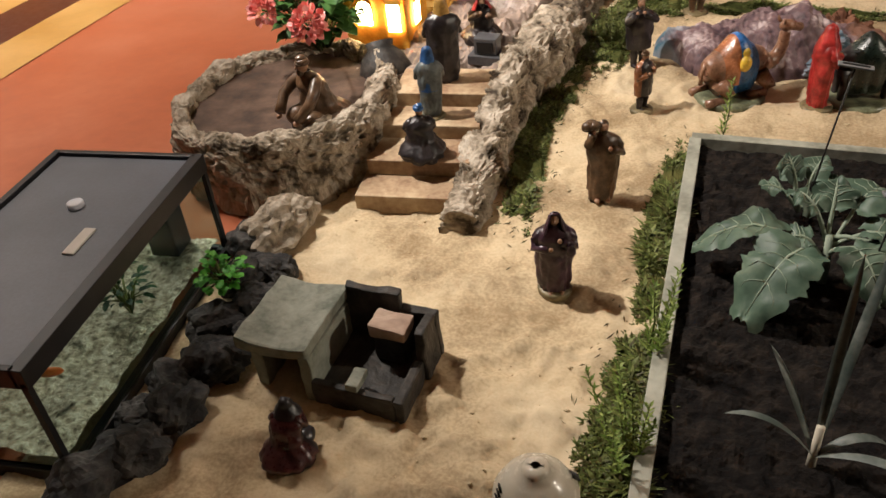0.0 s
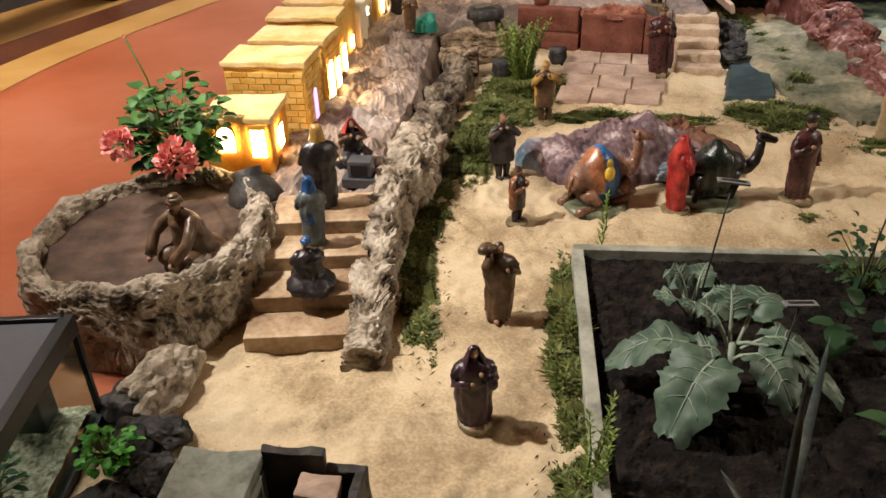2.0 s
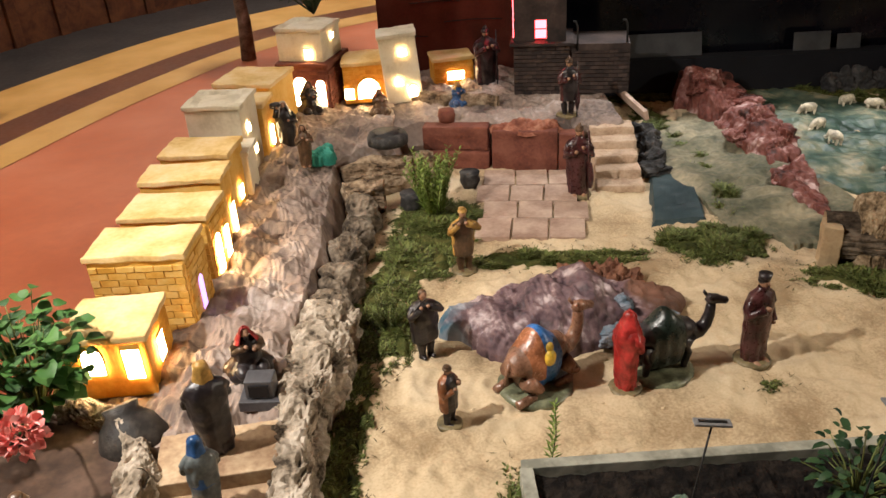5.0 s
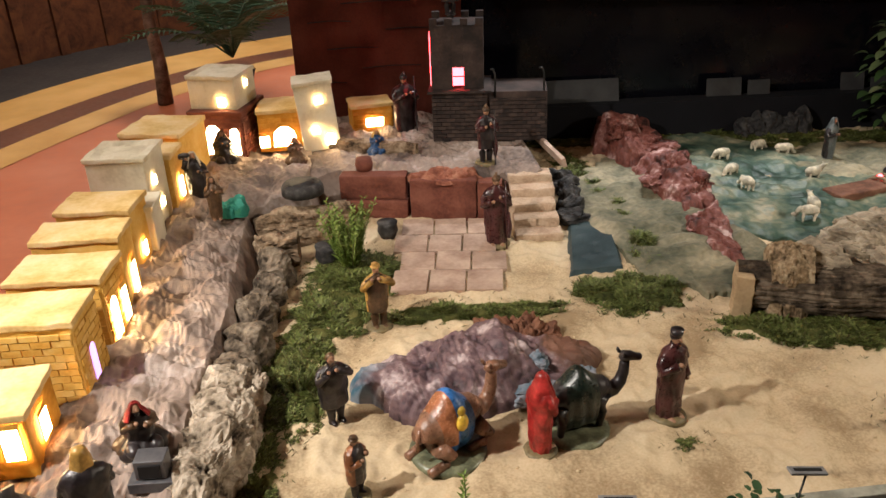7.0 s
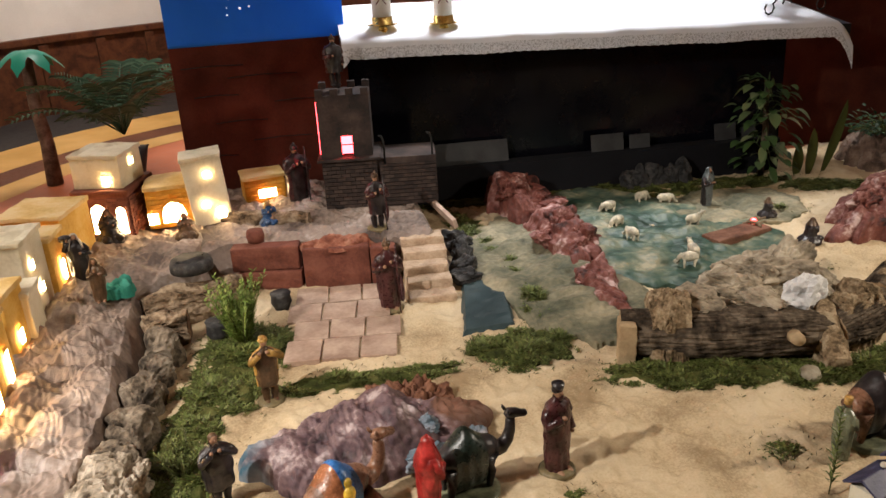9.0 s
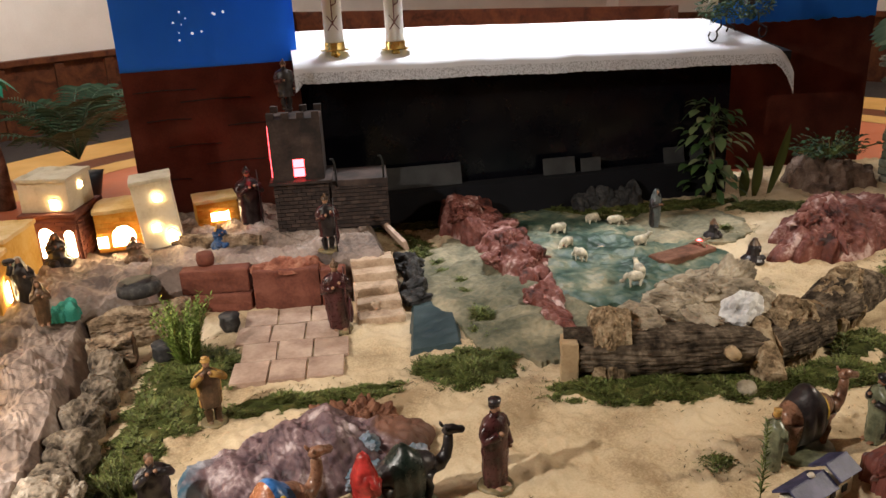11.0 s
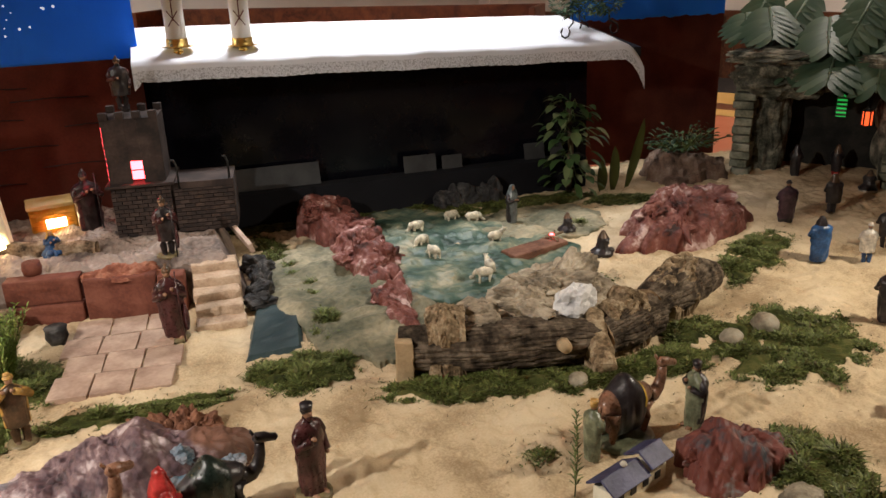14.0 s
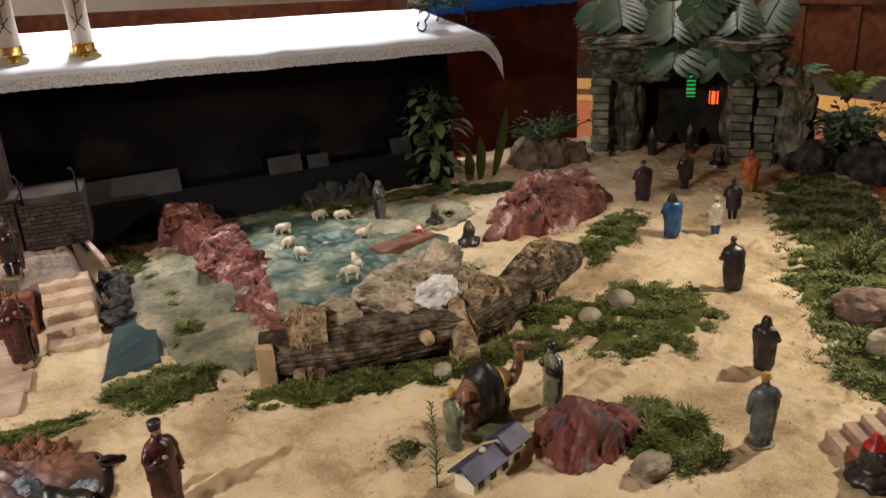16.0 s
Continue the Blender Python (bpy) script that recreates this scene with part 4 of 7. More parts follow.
box(bm, 0.207, 0.10, -0.015, 0.23, 0.18, 0.135, 0.005)
worn(bm, 0.007, 3)
part("back_wall", bm, DARKCLAY, trough)
bm = bmesh.new()
box(bm, 0.008, -0.03, -0.015, 0.2, -0.012, 0.06, 0.005)
box(bm, 0.2, -0.03, -0.015, 0.222, 0.18, 0.055, 0.005)
box(bm, 0.008, -0.012, -0.015, 0.2, 0.18, 0.025, 0.002)
worn(bm, 0.006, 4)
part("basin", bm, DARKCLAY, trough, "dark wet basin")
bm = bmesh.new()
box(bm, 0.10, 0.11, 0.02, 0.175, 0.165, 0.10, 0.006)
worn(bm, 0.005, 5, 3)
part("pier", bm, DARKCLAY, trough)
bm = bmesh.new()
box(bm, 0.095, 0.10, 0.10, 0.18, 0.17, 0.13, 0.006)
worn(bm, 0.007, 6, 3)
part("cap_stone", bm, SLAB, trough, "pale pinkish cap stone")
bm = bmesh.new()
box(bm, 0.09, -0.03, 0.055, 0.12, 0.03, 0.075, 0.004)
worn(bm, 0.005, 7, 3)
part("wash_stone", bm, GREYCLAY, trough)

# ---- clay blocks, paving, stair ramp ----
terr = thing("clay_block_wall", pose(0, 0, 0), "low wall of rough red-brown clay blocks", "block wall")
for x0, y0, x1, y1, z0, z1 in ((0.98, 4.56, 1.28, 4.45, -0.015, 0.09), (0.96, 4.58, 1.28, 4.47, 0.093, 0.215), (1.29, 4.44, 1.60, 4.33, -0.015, 0.205), (1.605, 4.33, 1.72, 4.29, -0.015, 0.19)):
    L = math.hypot(x1 - x0, y1 - y0)
    bm = bmesh.new()
    box(bm, 0, 0, 0, L, 0.09, z1 - z0, 0.01)
    bmesh.ops.subdivide_edges(bm, edges=[e for e in bm.edges if e.calc_length() > 0.06], cuts=5, use_grid_fill=True)
    for v in bm.verts:
        v.co += Vector((0, 0.006 * fbm(v.co * 22 + Vector((x0 * 9, 0, 0)), 3, 2), 0.004 * fbm(v.co * 22, 2, 6)))
    part("clay_block", bm, TERRACOTTA, terr, m=pose(x0, y0, z0, 0, 0, math.degrees(math.atan2(y1 - y0, x1 - x0))))

ramp = thing("stair_ramp", pose(1.70, 4.02, 0, 0, 0, -12), "narrow sandy stone stair climbing to the terrace", "stairs")
SANDY = material("sandy_step", [(0.36, 0.25, 0.17), (0.50, 0.37, 0.26), (0.58, 0.45, 0.33)], 10, 0.9, 0.4)
for k in range(5):
    bm = bmesh.new()
    box(bm, 0.004 * (k % 2), 0.085 * k, -0.015, 0.225 - 0.006 * (k % 3), 0.085 * k + 0.10, 0.035 + 0.041 * k, 0.012)
    bmesh.ops.subdivide_edges(bm, edges=[e for e in bm.edges if e.calc_length() > 0.04], cuts=5, use_grid_fill=True)
    for v in bm.verts:
        v.co += 0.007 * noise.noise_vector(v.co * 17 + Vector((k, 0, 0))) + 0.003 * noise.noise_vector(v.co * 60)
    part("step", bm, SANDY, ramp)

paving = thing("paving", pose(0, 0, 0), "square of pinkish clay paving tiles laid in sand", "paving")
A, B, C = Vector((1.06, 3.70, 0)), Vector((1.52, 3.57, 0)), Vector((1.22, 4.42, 0))
e1, e2 = (B - A) / 3, (C - A) / 4
rng = random.Random(2)
for j in range(4):
    for i in range(3):
        p = A + e1 * (i + 0.5) + e2 * (j + 0.5) + e1 * (0.12 if j % 2 else -0.08)
        bm = bmesh.new()
        box(bm, -e1.length / 2 + 0.004, -e2.length / 2 + 0.004, -0.01, e1.length / 2 - 0.004, e2.length / 2 - 0.004, 0.012 + rng.uniform(0, 0.003), 0.003)
        part("tile", bm, SLAB, paving, m=pose(p.x, p.y, 0, rng.uniform(-1, 1), rng.uniform(-1, 1), math.degrees(math.atan2(e1.y, e1.x)) + rng.uniform(-2, 2)))

# ---- paper rocks ----
PAPER_FIELD = material("pale_field_paper", [(0.065, 0.07, 0.042), (0.18, 0.165, 0.105), (0.35, 0.30, 0.195)], 4, 0.75, 0.3, fine=40)


def crumple(base, cx, cy, rx, ry, turn, height, count, size, mat, seed):
    """Torn, folded paper lobes heaped over a low base, each a part of it."""
    rng = random.Random(seed)
    c, s_ = math.cos(radians(turn)), math.sin(radians(turn))
    for k in range(count):
        a, f = rng.uniform(0, 2 * math.pi), math.sqrt(rng.uniform(0, 0.75))
        u, v = rx * f * math.cos(a), ry * f * math.sin(a)
        r = size * rng.uniform(0.7, 1.15)
        r = (r * rng.uniform(0.9, 1.5), r * rng.uniform(0.6, 1.0), r * rng.uniform(0.45, 0.7))
        bm = bmesh.new()
        bmesh.ops.create_icosphere(bm, subdivisions=5, radius=1)
        q = np.array([w.co[:] for w in bm.verts])
        d = 0.84 + 0.26 * folded(q, seed * 7 + k, 1.9, 9) + 0.07 * folded(q, seed + k * 3, 6.0, 5)
        for w, e in zip(bm.verts, q * d[:, None] * r):
            w.co = e
        z = max(0.2 * r[2], height * (1 - f * f) * rng.uniform(0.5, 0.85))
        part("paper_fold", bm, mat, base, m=pose(cx + u * c - v * s_, cy + u * s_ + v * c, z, rng.uniform(-25, 25), rng.uniform(-25, 25), turn + rng.uniform(-50, 50)))


heap = mound("crumpled_rock", 1.2, 3.0, 0.42, 0.20, -5, 0.145, PAPER_MULTI, "crumpled rock paper hill in violet, blue and white behind the camels", "paper rock", 0.034, 10, 3, 300, 100, 0.5, grain=(1.25, 0.45, 0.5))
crumple(heap, 1.34, 2.93, 0.26, 0.10, -5, 0.12, 5, 0.085, PAPER_MULTI, 2)
for name, cx, cy, rx, ry, turn, h, count, size, label, sd in (
        ("red_ridge", 2.72, 5.02, 0.36, 0.18, 86, 0.25, 6, 0.14, "ridge of red-brown crumpled rock paper", 5),
        ("red_ridge", 2.70, 4.42, 0.44, 0.15, 85, 0.15, 7, 0.11, "low ridge of purple-red crumpled rock paper", 6),
        ("red_ridge", 2.61, 3.82, 0.30, 0.11, 76, 0.085, 3, 0.09, "end of the purple-red paper ridge", 8),
        ("red_rock", 4.5, 3.85, 0.5, 0.25, 8, 0.23, 7, 0.17, "hill of red crumpled rock paper with whitish folds", 9),
        ("small_paper_rock", 2.98, 2.08, 0.2, 0.15, 0, 0.17, 2, 0.09, "small red and grey crumpled paper rock", 12)):
    mat = PAPER_GREYRED if name == "small_paper_rock" else PAPER_RED
    heap = mound(name, cx, cy, rx, ry, turn, h * 0.75, mat, label, "paper rock", 0.033, 9, sd, 220, 66, 0.7)
    crumple(heap, cx, cy, rx * 0.85, ry * 0.85, turn, h, count, size, mat, sd)
mound("pale_field", 2.46, 4.1, 0.36, 0.85, -6, 0.03, PAPER_FIELD, "creased pale green paper ground beside the stream", "meadow", 0.022, 8, 15, 200, 80, 0.35)
mound("green_field", 3.16, 4.3, 0.6, 0.8, 0, 0.035, PAPER_GREEN, "creased green painted paper meadow", "meadow", 0.022, 8, 14, 280, 100, 0.35)
mound("pale_field", 3.86, 4.42, 0.42, 0.30, -10, 0.03, PAPER_FIELD, "creased sage green paper ground beyond the camp fire", "meadow", 0.02, 8, 16, 160, 60, 0.35)
STREAM = material("blue_stream", [(0.014, 0.03, 0.034), (0.028, 0.05, 0.055), (0.05, 0.075, 0.078)], 6, 0.45, 0.2)
verts, faces = [], []
for j in range(31):
    for i in range(13):
        u, v = i / 12, j / 30
        q = (Vector((1.80, 3.62, 0)) * (1 - u) + Vector((2.06, 3.60, 0)) * u) * (1 - v) + (Vector((2.05, 4.26, 0)) * (1 - u) + Vector((2.24, 4.2, 0)) * u) * v
        edge = i in (0, 12) or j in (0, 30)
        verts.append((q.x, q.y, -0.012 if edge else 0.014 + 0.004 * crease((q.x * 9, q.y * 9, 3), 2, 4)))
for j in range(30):
    for i in range(12):
        a = j * 13 + i
        faces.append((a, a + 1, a + 14, a + 13))
tagged(raw("stream_sheet", verts, faces, STREAM), "slate blue painted stream bed", "stream")

# ---- logs ----
CUTWOOD = material("cut_wood", [(0.30, 0.2, 0.11), (0.42, 0.3, 0.17), (0.5, 0.37, 0.22)], 9, 0.85, 0.3)
CUTEND = material("sawn_end", [(0.22, 0.14, 0.075), (0.36, 0.25, 0.14), (0.46, 0.33, 0.2)], 14, 0.85, 0.4)


def log(pts, radii, seed, label):
    """A round log with long bark ridges, knots and sawn ends."""
    line = [Vector(q) for q in pts]
    fine = []
    for q, r in zip(line, line[1:]):
        fine += [q.lerp(r, k / 40) for k in range(40)]
    fine.append(line[-1])
    m, n = len(fine), 110
    verts, faces, idx = [], [], []
    for i, c in enumerate(fine):
        d = (fine[min(i + 1, m - 1)] - fine[max(i - 1, 0)]).normalized()
        sd = d.cross(Vector((0, 0, 1))).normalized()
        up = sd.cross(d)
        rr = np.interp(i / (m - 1), np.linspace(0, 1, len(radii)), radii)
        for k in range(n):
            a = 2 * math.pi * k / n
            ca, sa = math.cos(a), math.sin(a)
            along = i / m * 3
            bark = Vector((along * 1.3, ca * 6.5, sa * 6.5 + seed)) + 0.25 * noise.noise_vector(Vector((along * 3, ca * 2, sa * 2)))
            ridge = abs(noise.noise(bark)) + 0.5 * abs(noise.noise(bark * 2.1))
            lump = fbm((along * 1.1, ca * 0.9, sa * 0.9 + seed), 2, seed)
            r = rr * (1 + 0.07 * lump - 0.26 * (0.4 - min(0.42, ridge)))
            verts.append(c + (sd * ca + up * sa) * r)
    for i in range(m - 1):
        for k in range(n):
            faces.append((i * n + k, i * n + (k + 1) % n, (i + 1) * n + (k + 1) % n, (i + 1) * n + k))
            idx.append(0)
    faces += [tuple(range(n))[::-1], tuple(range((m - 1) * n, m * n))]
    idx += [1, 1]
    return tagged(raw("log", verts, faces, [LOGBARK, CUTEND], idx=idx), label, "log", "logs on the sand")


log([(2.33, 3.21, 0.095), (2.6, 3.06, 0.10), (2.85, 2.95, 0.10), (3.06, 2.88, 0.085)], [0.095, 0.105, 0.105, 0.085], 21, "thick dark weathered log lying on the sand")
log([(3.08, 2.88, 0.085), (3.24, 2.90, 0.095), (3.40, 2.93, 0.09)], [0.08, 0.1, 0.09], 25, "short weathered log lying beside the thicker one")
log([(3.44, 3.0, 0.09), (3.62, 3.05, 0.105), (3.80, 3.10, 0.10), (3.97, 3.14, 0.07)], [0.085, 0.115, 0.11, 0.07], 29, "dark broken log end overgrown with moss")
bm = bmesh.new()
box(bm, -0.035, -0.05, -0.012, 0.035, 0.05, 0.17, 0.006)
bmesh.ops.subdivide_edges(bm, edges=[e for e in bm.edges if e.calc_length() > 0.03], cuts=5, use_grid_fill=True)
for v in bm.verts:
    v.co += 0.006 * noise.noise_vector(v.co * 24)
tagged(part("sawn_block", bm, CUTWOOD, m=pose(2.325, 3.155, 0, 0, 0, -28)), "pale sawn wood block at the end of the log", "wood block")

# ---- greenery patches ----
MOSSMAT = material("matted_moss", [(0.02, 0.024, 0.008), (0.055, 0.065, 0.018), (0.11, 0.105, 0.035)], 14, 0.95, 0.8, fine=120, spec=0.1)
MOSS = [
    ([(0.385, 2.25, 0.06, 0.4, 2), (0.45, 2.7, 0.07, 0.22, -8)], 12000, 0.045, "strip of green moss along the stone wall"),
    ([(0.60, 3.15, 0.13, 0.27, -8), (0.74, 3.55, 0.17, 0.3, -20), (0.92, 3.9, 0.2, 0.25, -10)], 24000, 0.06, "thick green moss patch below the village"),
    ([(0.80, 1.85, 0.055, 0.42, -7), (0.72, 1.15, 0.09, 0.35, -9)], 12000, 0.06, "green moss along the planter edge"),
    ([(1.33, 3.45, 0.34, 0.07, -10)], 8000, 0.045, "low moss strip in front of the paving"),
    ([(2.0, 3.42, 0.2, 0.17, -10)], 9000, 0.055, "round moss clump at the stream"),
    ([(2.62, 2.90, 0.46, 0.13, -27), (3.2, 2.7, 0.28, 0.11, -5)], 22000, 0.055, "moss cover in front of the logs"),
    ([(3.80, 2.55, 0.38, 0.3, 10), (3.55, 2.85, 0.16, 0.12, 0)], 18000, 0.05, "moss patch beside the round stones"),
    ([(4.5, 3.35, 0.42, 0.15, 28)], 8000, 0.05, "moss at the foot of the red rock"),
    ([(5.6, 2.75, 0.75, 0.32, 36), (4.8, 2.15, 0.6, 0.3, 38), (4.2, 1.65, 0.4, 0.27, 40)], 34000, 0.07, "dense moss along the display edge"),
    ([(3.17, 1.92, 0.15, 0.2, -20)], 8000, 0.08, "green tuft beside the small rock"),
    ([(3.9, 4.85, 0.7, 0.12, -10), (4.6, 4.5, 0.3, 0.1, -20)], 10000, 0.05, "dark moss in front of the altar drape"),
    ([(2.6, 5.25, 0.5, 0.1, -10), (3.5, 5.05, 0.4, 0.08, -10), (3.0, 5.12, 0.3, 0.08, -5)], 9000, 0.045, "dark moss fringe along the altar ledge"),
    ([(3.45, 3.55, 0.22, 0.06, -10), (4.05, 4.25, 0.16, 0.1, 20), (3.4, 4.82, 0.3, 0.07, -8)], 7000, 0.045, "thin moss at the rim of the meadow"),
    # a few blades added where the sand only has a faint dark stain
    ([(2.46, 2.44, 0.09, 0.06, 10)], 260, 0.03, "thin blades added in place of a faint dark stain on the sand"),
    ([(1.74, 2.5, 0.05, 0.03, 0)], 110, 0.03, "small dry tuft on the sand before the camels"),
    ([(2.29, 4.5, 0.12, 0.68, -5), (2.22, 3.78, 0.08, 0.3, -15)], 15000, 0.05, "dark moss strip beside the stair"),
]
for k, (spots, count, tall, label) in enumerate(MOSS):
    moss = blades("moss", spots, int(count * 3.4), tall * 0.55, 0.0036, GRASS, label, "moss", k + 1, 1.6)
    for x, y, rx, ry, turn in spots:
        if count < 300:
            continue
        n, rings, verts, faces = 90, 18, [], []
        ct, st = math.cos(radians(turn)), math.sin(radians(turn))
        for i in range(rings + 1):
            f = i / rings
            for q in range(n):
                a = 2 * math.pi * q / n
                rim = 0.98 + 0.3 * noise.noise(Vector((math.cos(a) * 2, math.sin(a) * 2, x * 3 + y))) + 0.25 * noise.noise(Vector((math.cos(a) * 6, math.sin(a) * 6, x + y * 3)))
                u, v = rx * f * rim * math.cos(a), ry * f * rim * math.sin(a)
                px, py = x + u * ct - v * st, y + u * st + v * ct
                z = -0.012 + (0.022 + 0.016 * noise.noise(Vector((px * 13, py * 13, k))) + 0.008 * noise.noise(Vector((px * 40, py * 40, k)))) * min(1, (1 - f) * 5)
                verts.append((px, py, z))
        for i in range(rings):
            for q in range(n):
                a, b = i * n + q, i * n + (q + 1) % n
                faces.append((a, b, b + n, a + n))
        raw("moss_mat", verts, faces, MOSSMAT).parent = moss

# ---- figures ----
SKIN = material("painted_skin", [(0.28, 0.15, 0.09), (0.36, 0.2, 0.12)], 20, 0.5, 0.1)


def paint(name, c, rough=0.34):
    return material(name, [tuple(v * 0.5 for v in c), c, tuple(min(1, v * 1.6 + 0.01) for v in c)], 22, rough, 0.3, fine=110, spec=0.5)


P_BROWN, P_PURPLE, P_DARK = paint("brown_glaze", (0.10, 0.055, 0.028)), paint("purple_brown_glaze", (0.045, 0.02, 0.03)), paint("dark_glaze", (0.022, 0.017, 0.018))
P_RED, P_BLUE, P_WHITE = paint("red_glaze", (0.36, 0.026, 0.022)), paint("blue_glaze", (0.02, 0.075, 0.20)), paint("white_glaze", (0.55, 0.5, 0.42))
P_GOLD, P_TEAL, P_GREEN = paint("ochre_glaze", (0.42, 0.24, 0.06)), paint("grey_blue_glaze", (0.095, 0.11, 0.11)), paint("olive_glaze", (0.14, 0.15, 0.09))
P_MAROON = paint("maroon_glaze", (0.05, 0.013, 0.013), 0.3)
P_RUST = paint("rust_brown_glaze", (0.20, 0.075, 0.03))
P_ORANGE = paint("orange_glaze", (0.45, 0.12, 0.04))
P_BASE = paint("earthen_base_glaze", (0.16, 0.125, 0.06), 0.5)


STAND = ((0.0, 0.120, 0.105), (0.05, 0.122, 0.106), (0.2, 0.128, 0.105), (0.38, 0.138, 0.108), (0.52, 0.142, 0.108), (0.62, 0.150, 0.112), (0.72, 0.152, 0.105), (0.78, 0.135, 0.09), (0.815, 0.09, 0.07), (0.84, 0.05, 0.048), (0.87, 0.042, 0.045))
SEATED = ((0.0, 0.25, 0.26), (0.06, 0.27, 0.28), (0.17, 0.26, 0.27), (0.26, 0.22, 0.22), (0.36, 0.16, 0.15), (0.52, 0.15, 0.12), (0.66, 0.155, 0.115), (0.75, 0.135, 0.09), (0.80, 0.09, 0.07), (0.84, 0.05, 0.05), (0.87, 0.042, 0.045))


def figure(x, y, z, h, facing, robe, cloak, scarf, label, disc=True, load=None, lean=0.0, sit=False, group="clay figures", hat="hood", legs=False, wide=1.0):
    """A modelled clay figure with draped robe, cloak, sleeves, hands and head gear. It faces its -y."""
    bm = bmesh.new()
    seed = x * 7 + y * 3
    hh = 0.66 if sit else 1.0
    prof = SEATED if sit else STAND
    lows, wx, wy = [p[0] for p in prof], [p[1] for p in prof], [p[2] for p in prof]
    start = 0.27 if legs and not sit else 0.0
    sway = 0.018 * math.sin(seed * 5)
    n, m = 44, 34

    def spine(t):
        return Vector((sway * h * math.sin(t * 3.2), -lean * h * t * t, t * h * hh))

    rings = []
    for i in range(m + 1):
        t = start + (0.87 - start) * i / m
        ring = []
        for k in range(n):
            a = 2 * math.pi * k / n
            ca, sa = math.cos(a), math.sin(a)
            back = max(0.0, min(1.0, (sa + 0.35 + 0.25 * math.sin(seed + t * 3)) * 9))
            hem = 1.0 if t > 0.1 + 0.03 * math.sin(a * 3 + seed) else 0.0
            fall = max(0.0, 0.80 - t)
            warp = 1.3 * noise.noise(Vector((ca * 1.2, sa * 1.2, t * 2.2 + seed)))
            pleat = abs(math.sin(a * 4 + warp * 2.2 + seed)) - 0.5
            drape = abs(math.sin(a * 2.0 + t * 13 + warp * 2 + seed)) - 0.5
            g = 1 + 0.24 * fall * pleat + 0.09 * (drape if t > 0.42 else 0) + 0.13 * back * hem * (1 if t < 0.8 else 0.2) + 0.07 * noise.noise(Vector((ca * 3, sa * 3, t * 7 + seed)))
            q = spine(t) + Vector((np.interp(t, lows, wx) * wide * h * g * ca, np.interp(t, lows, wy) * wide * h * g * sa, 0))
            ring.append(bm.verts.new(q))
        rings.append(ring)
    for i, (r, q) in enumerate(zip(rings, rings[1:])):
        t = start + (0.87 - start) * (i + 0.5) / m
        for k in range(n):
            f = bm.faces.new((r[k], r[(k + 1) % n], q[(k + 1) % n], q[k]))
            sa = math.sin(2 * math.pi * (k + 0.5) / n)
            f.material_index = 1 if sa + 0.35 + 0.25 * math.sin(seed + t * 3) > 0.05 and t > 0.1 else 0
            f.smooth = True
    bm.faces.new(rings[0][::-1])
    for sd in (-1, 1):
        if legs and not sit:
            tube(bm, [(sd * 0.055 * h, 0, 0.33 * h), (sd * 0.065 * h, -0.01 * h, 0.2 * h), (sd * 0.06 * h, 0, 0.06 * h), (sd * 0.06 * h, 0, 0.0)], [0.07 * h, 0.062 * h, 0.045 * h, 0.05 * h], 12, 0)
        if not sit:
            ball(bm, (sd * 0.062 * h, -0.10 * h if not legs else -0.05 * h, 0.02 * h), (0.036 * h, 0.07 * h, 0.028 * h), 2 if not legs else 0, 10, 6)
    if sit:
        for sd in (-1, 1):
            ball(bm, (sd * 0.12 * h, -0.17 * h, 0.14 * h), (0.095 * h, 0.13 * h, 0.09 * h), 0, 14, 10)
    # head with brow, nose, beard
    top = spine(0.87)
    hd0 = top + Vector((0, -0.012 * h - lean * 0.1 * h, 0.05 * h))
    ball(bm, hd0, (0.050 * h, 0.056 * h, 0.068 * h), 2, 16, 12)
    tube(bm, [hd0 + Vector((0, -0.048 * h, 0.02 * h)), hd0 + Vector((0, -0.066 * h, -0.008 * h)), hd0 + Vector((0, -0.05 * h, -0.014 * h))], [0.008 * h, 0.013 * h, 0.008 * h], 6, 2)
    if math.sin(seed * 11) > -0.2:
        ball(bm, hd0 + Vector((0, -0.03 * h, -0.05 * h)), (0.036 * h, 0.034 * h, 0.04 * h), 3 if hat == "bare" else 0, 10, 8)
    if hat in ("hood", "veil"):
        cap, depth = [], (0.20 if hat == "hood" else 0.52)
        for i in range(12):
            u = i / 11
            row = []
            for k in range(19):
                a = math.radians(-38 + 256 * k / 18)
                if u < 0.45:
                    e = math.pi / 2 * (1 - u / 0.45)
                    rr, zz = 0.076 * h * math.cos(e), 0.005 * h + 0.086 * h * math.sin(e)
                else:
                    v = (u - 0.45) / 0.55
                    rr, zz = (0.076 + 0.075 * v ** 0.8 + 0.006 * math.sin(a * 5 + seed)) * h, 0.005 * h - depth * h * v * (0.55 if sit else 1.0)
                row.append(bm.verts.new(hd0 + Vector((rr * math.cos(a), 0.008 * h + rr * 0.9 * math.sin(a), zz))))
            cap.append(row)
        for r, q in zip(cap, cap[1:]):
            for k in range(18):
                f = bm.faces.new((r[k], r[k + 1], q[k + 1], q[k]))
                f.material_index, f.smooth = 3, True
        edge = [row[0].co for row in cap[2:]][::-1] + [row[-1].co for row in cap[2:]]
        tube(bm, [v.copy() for v in edge], 0.013 * h, 6, 3)
    elif hat == "crown":
        ball(bm, hd0 + Vector((0, 0.008 * h, 0.02 * h)), (0.056 * h, 0.06 * h, 0.058 * h), 3, 14, 10)
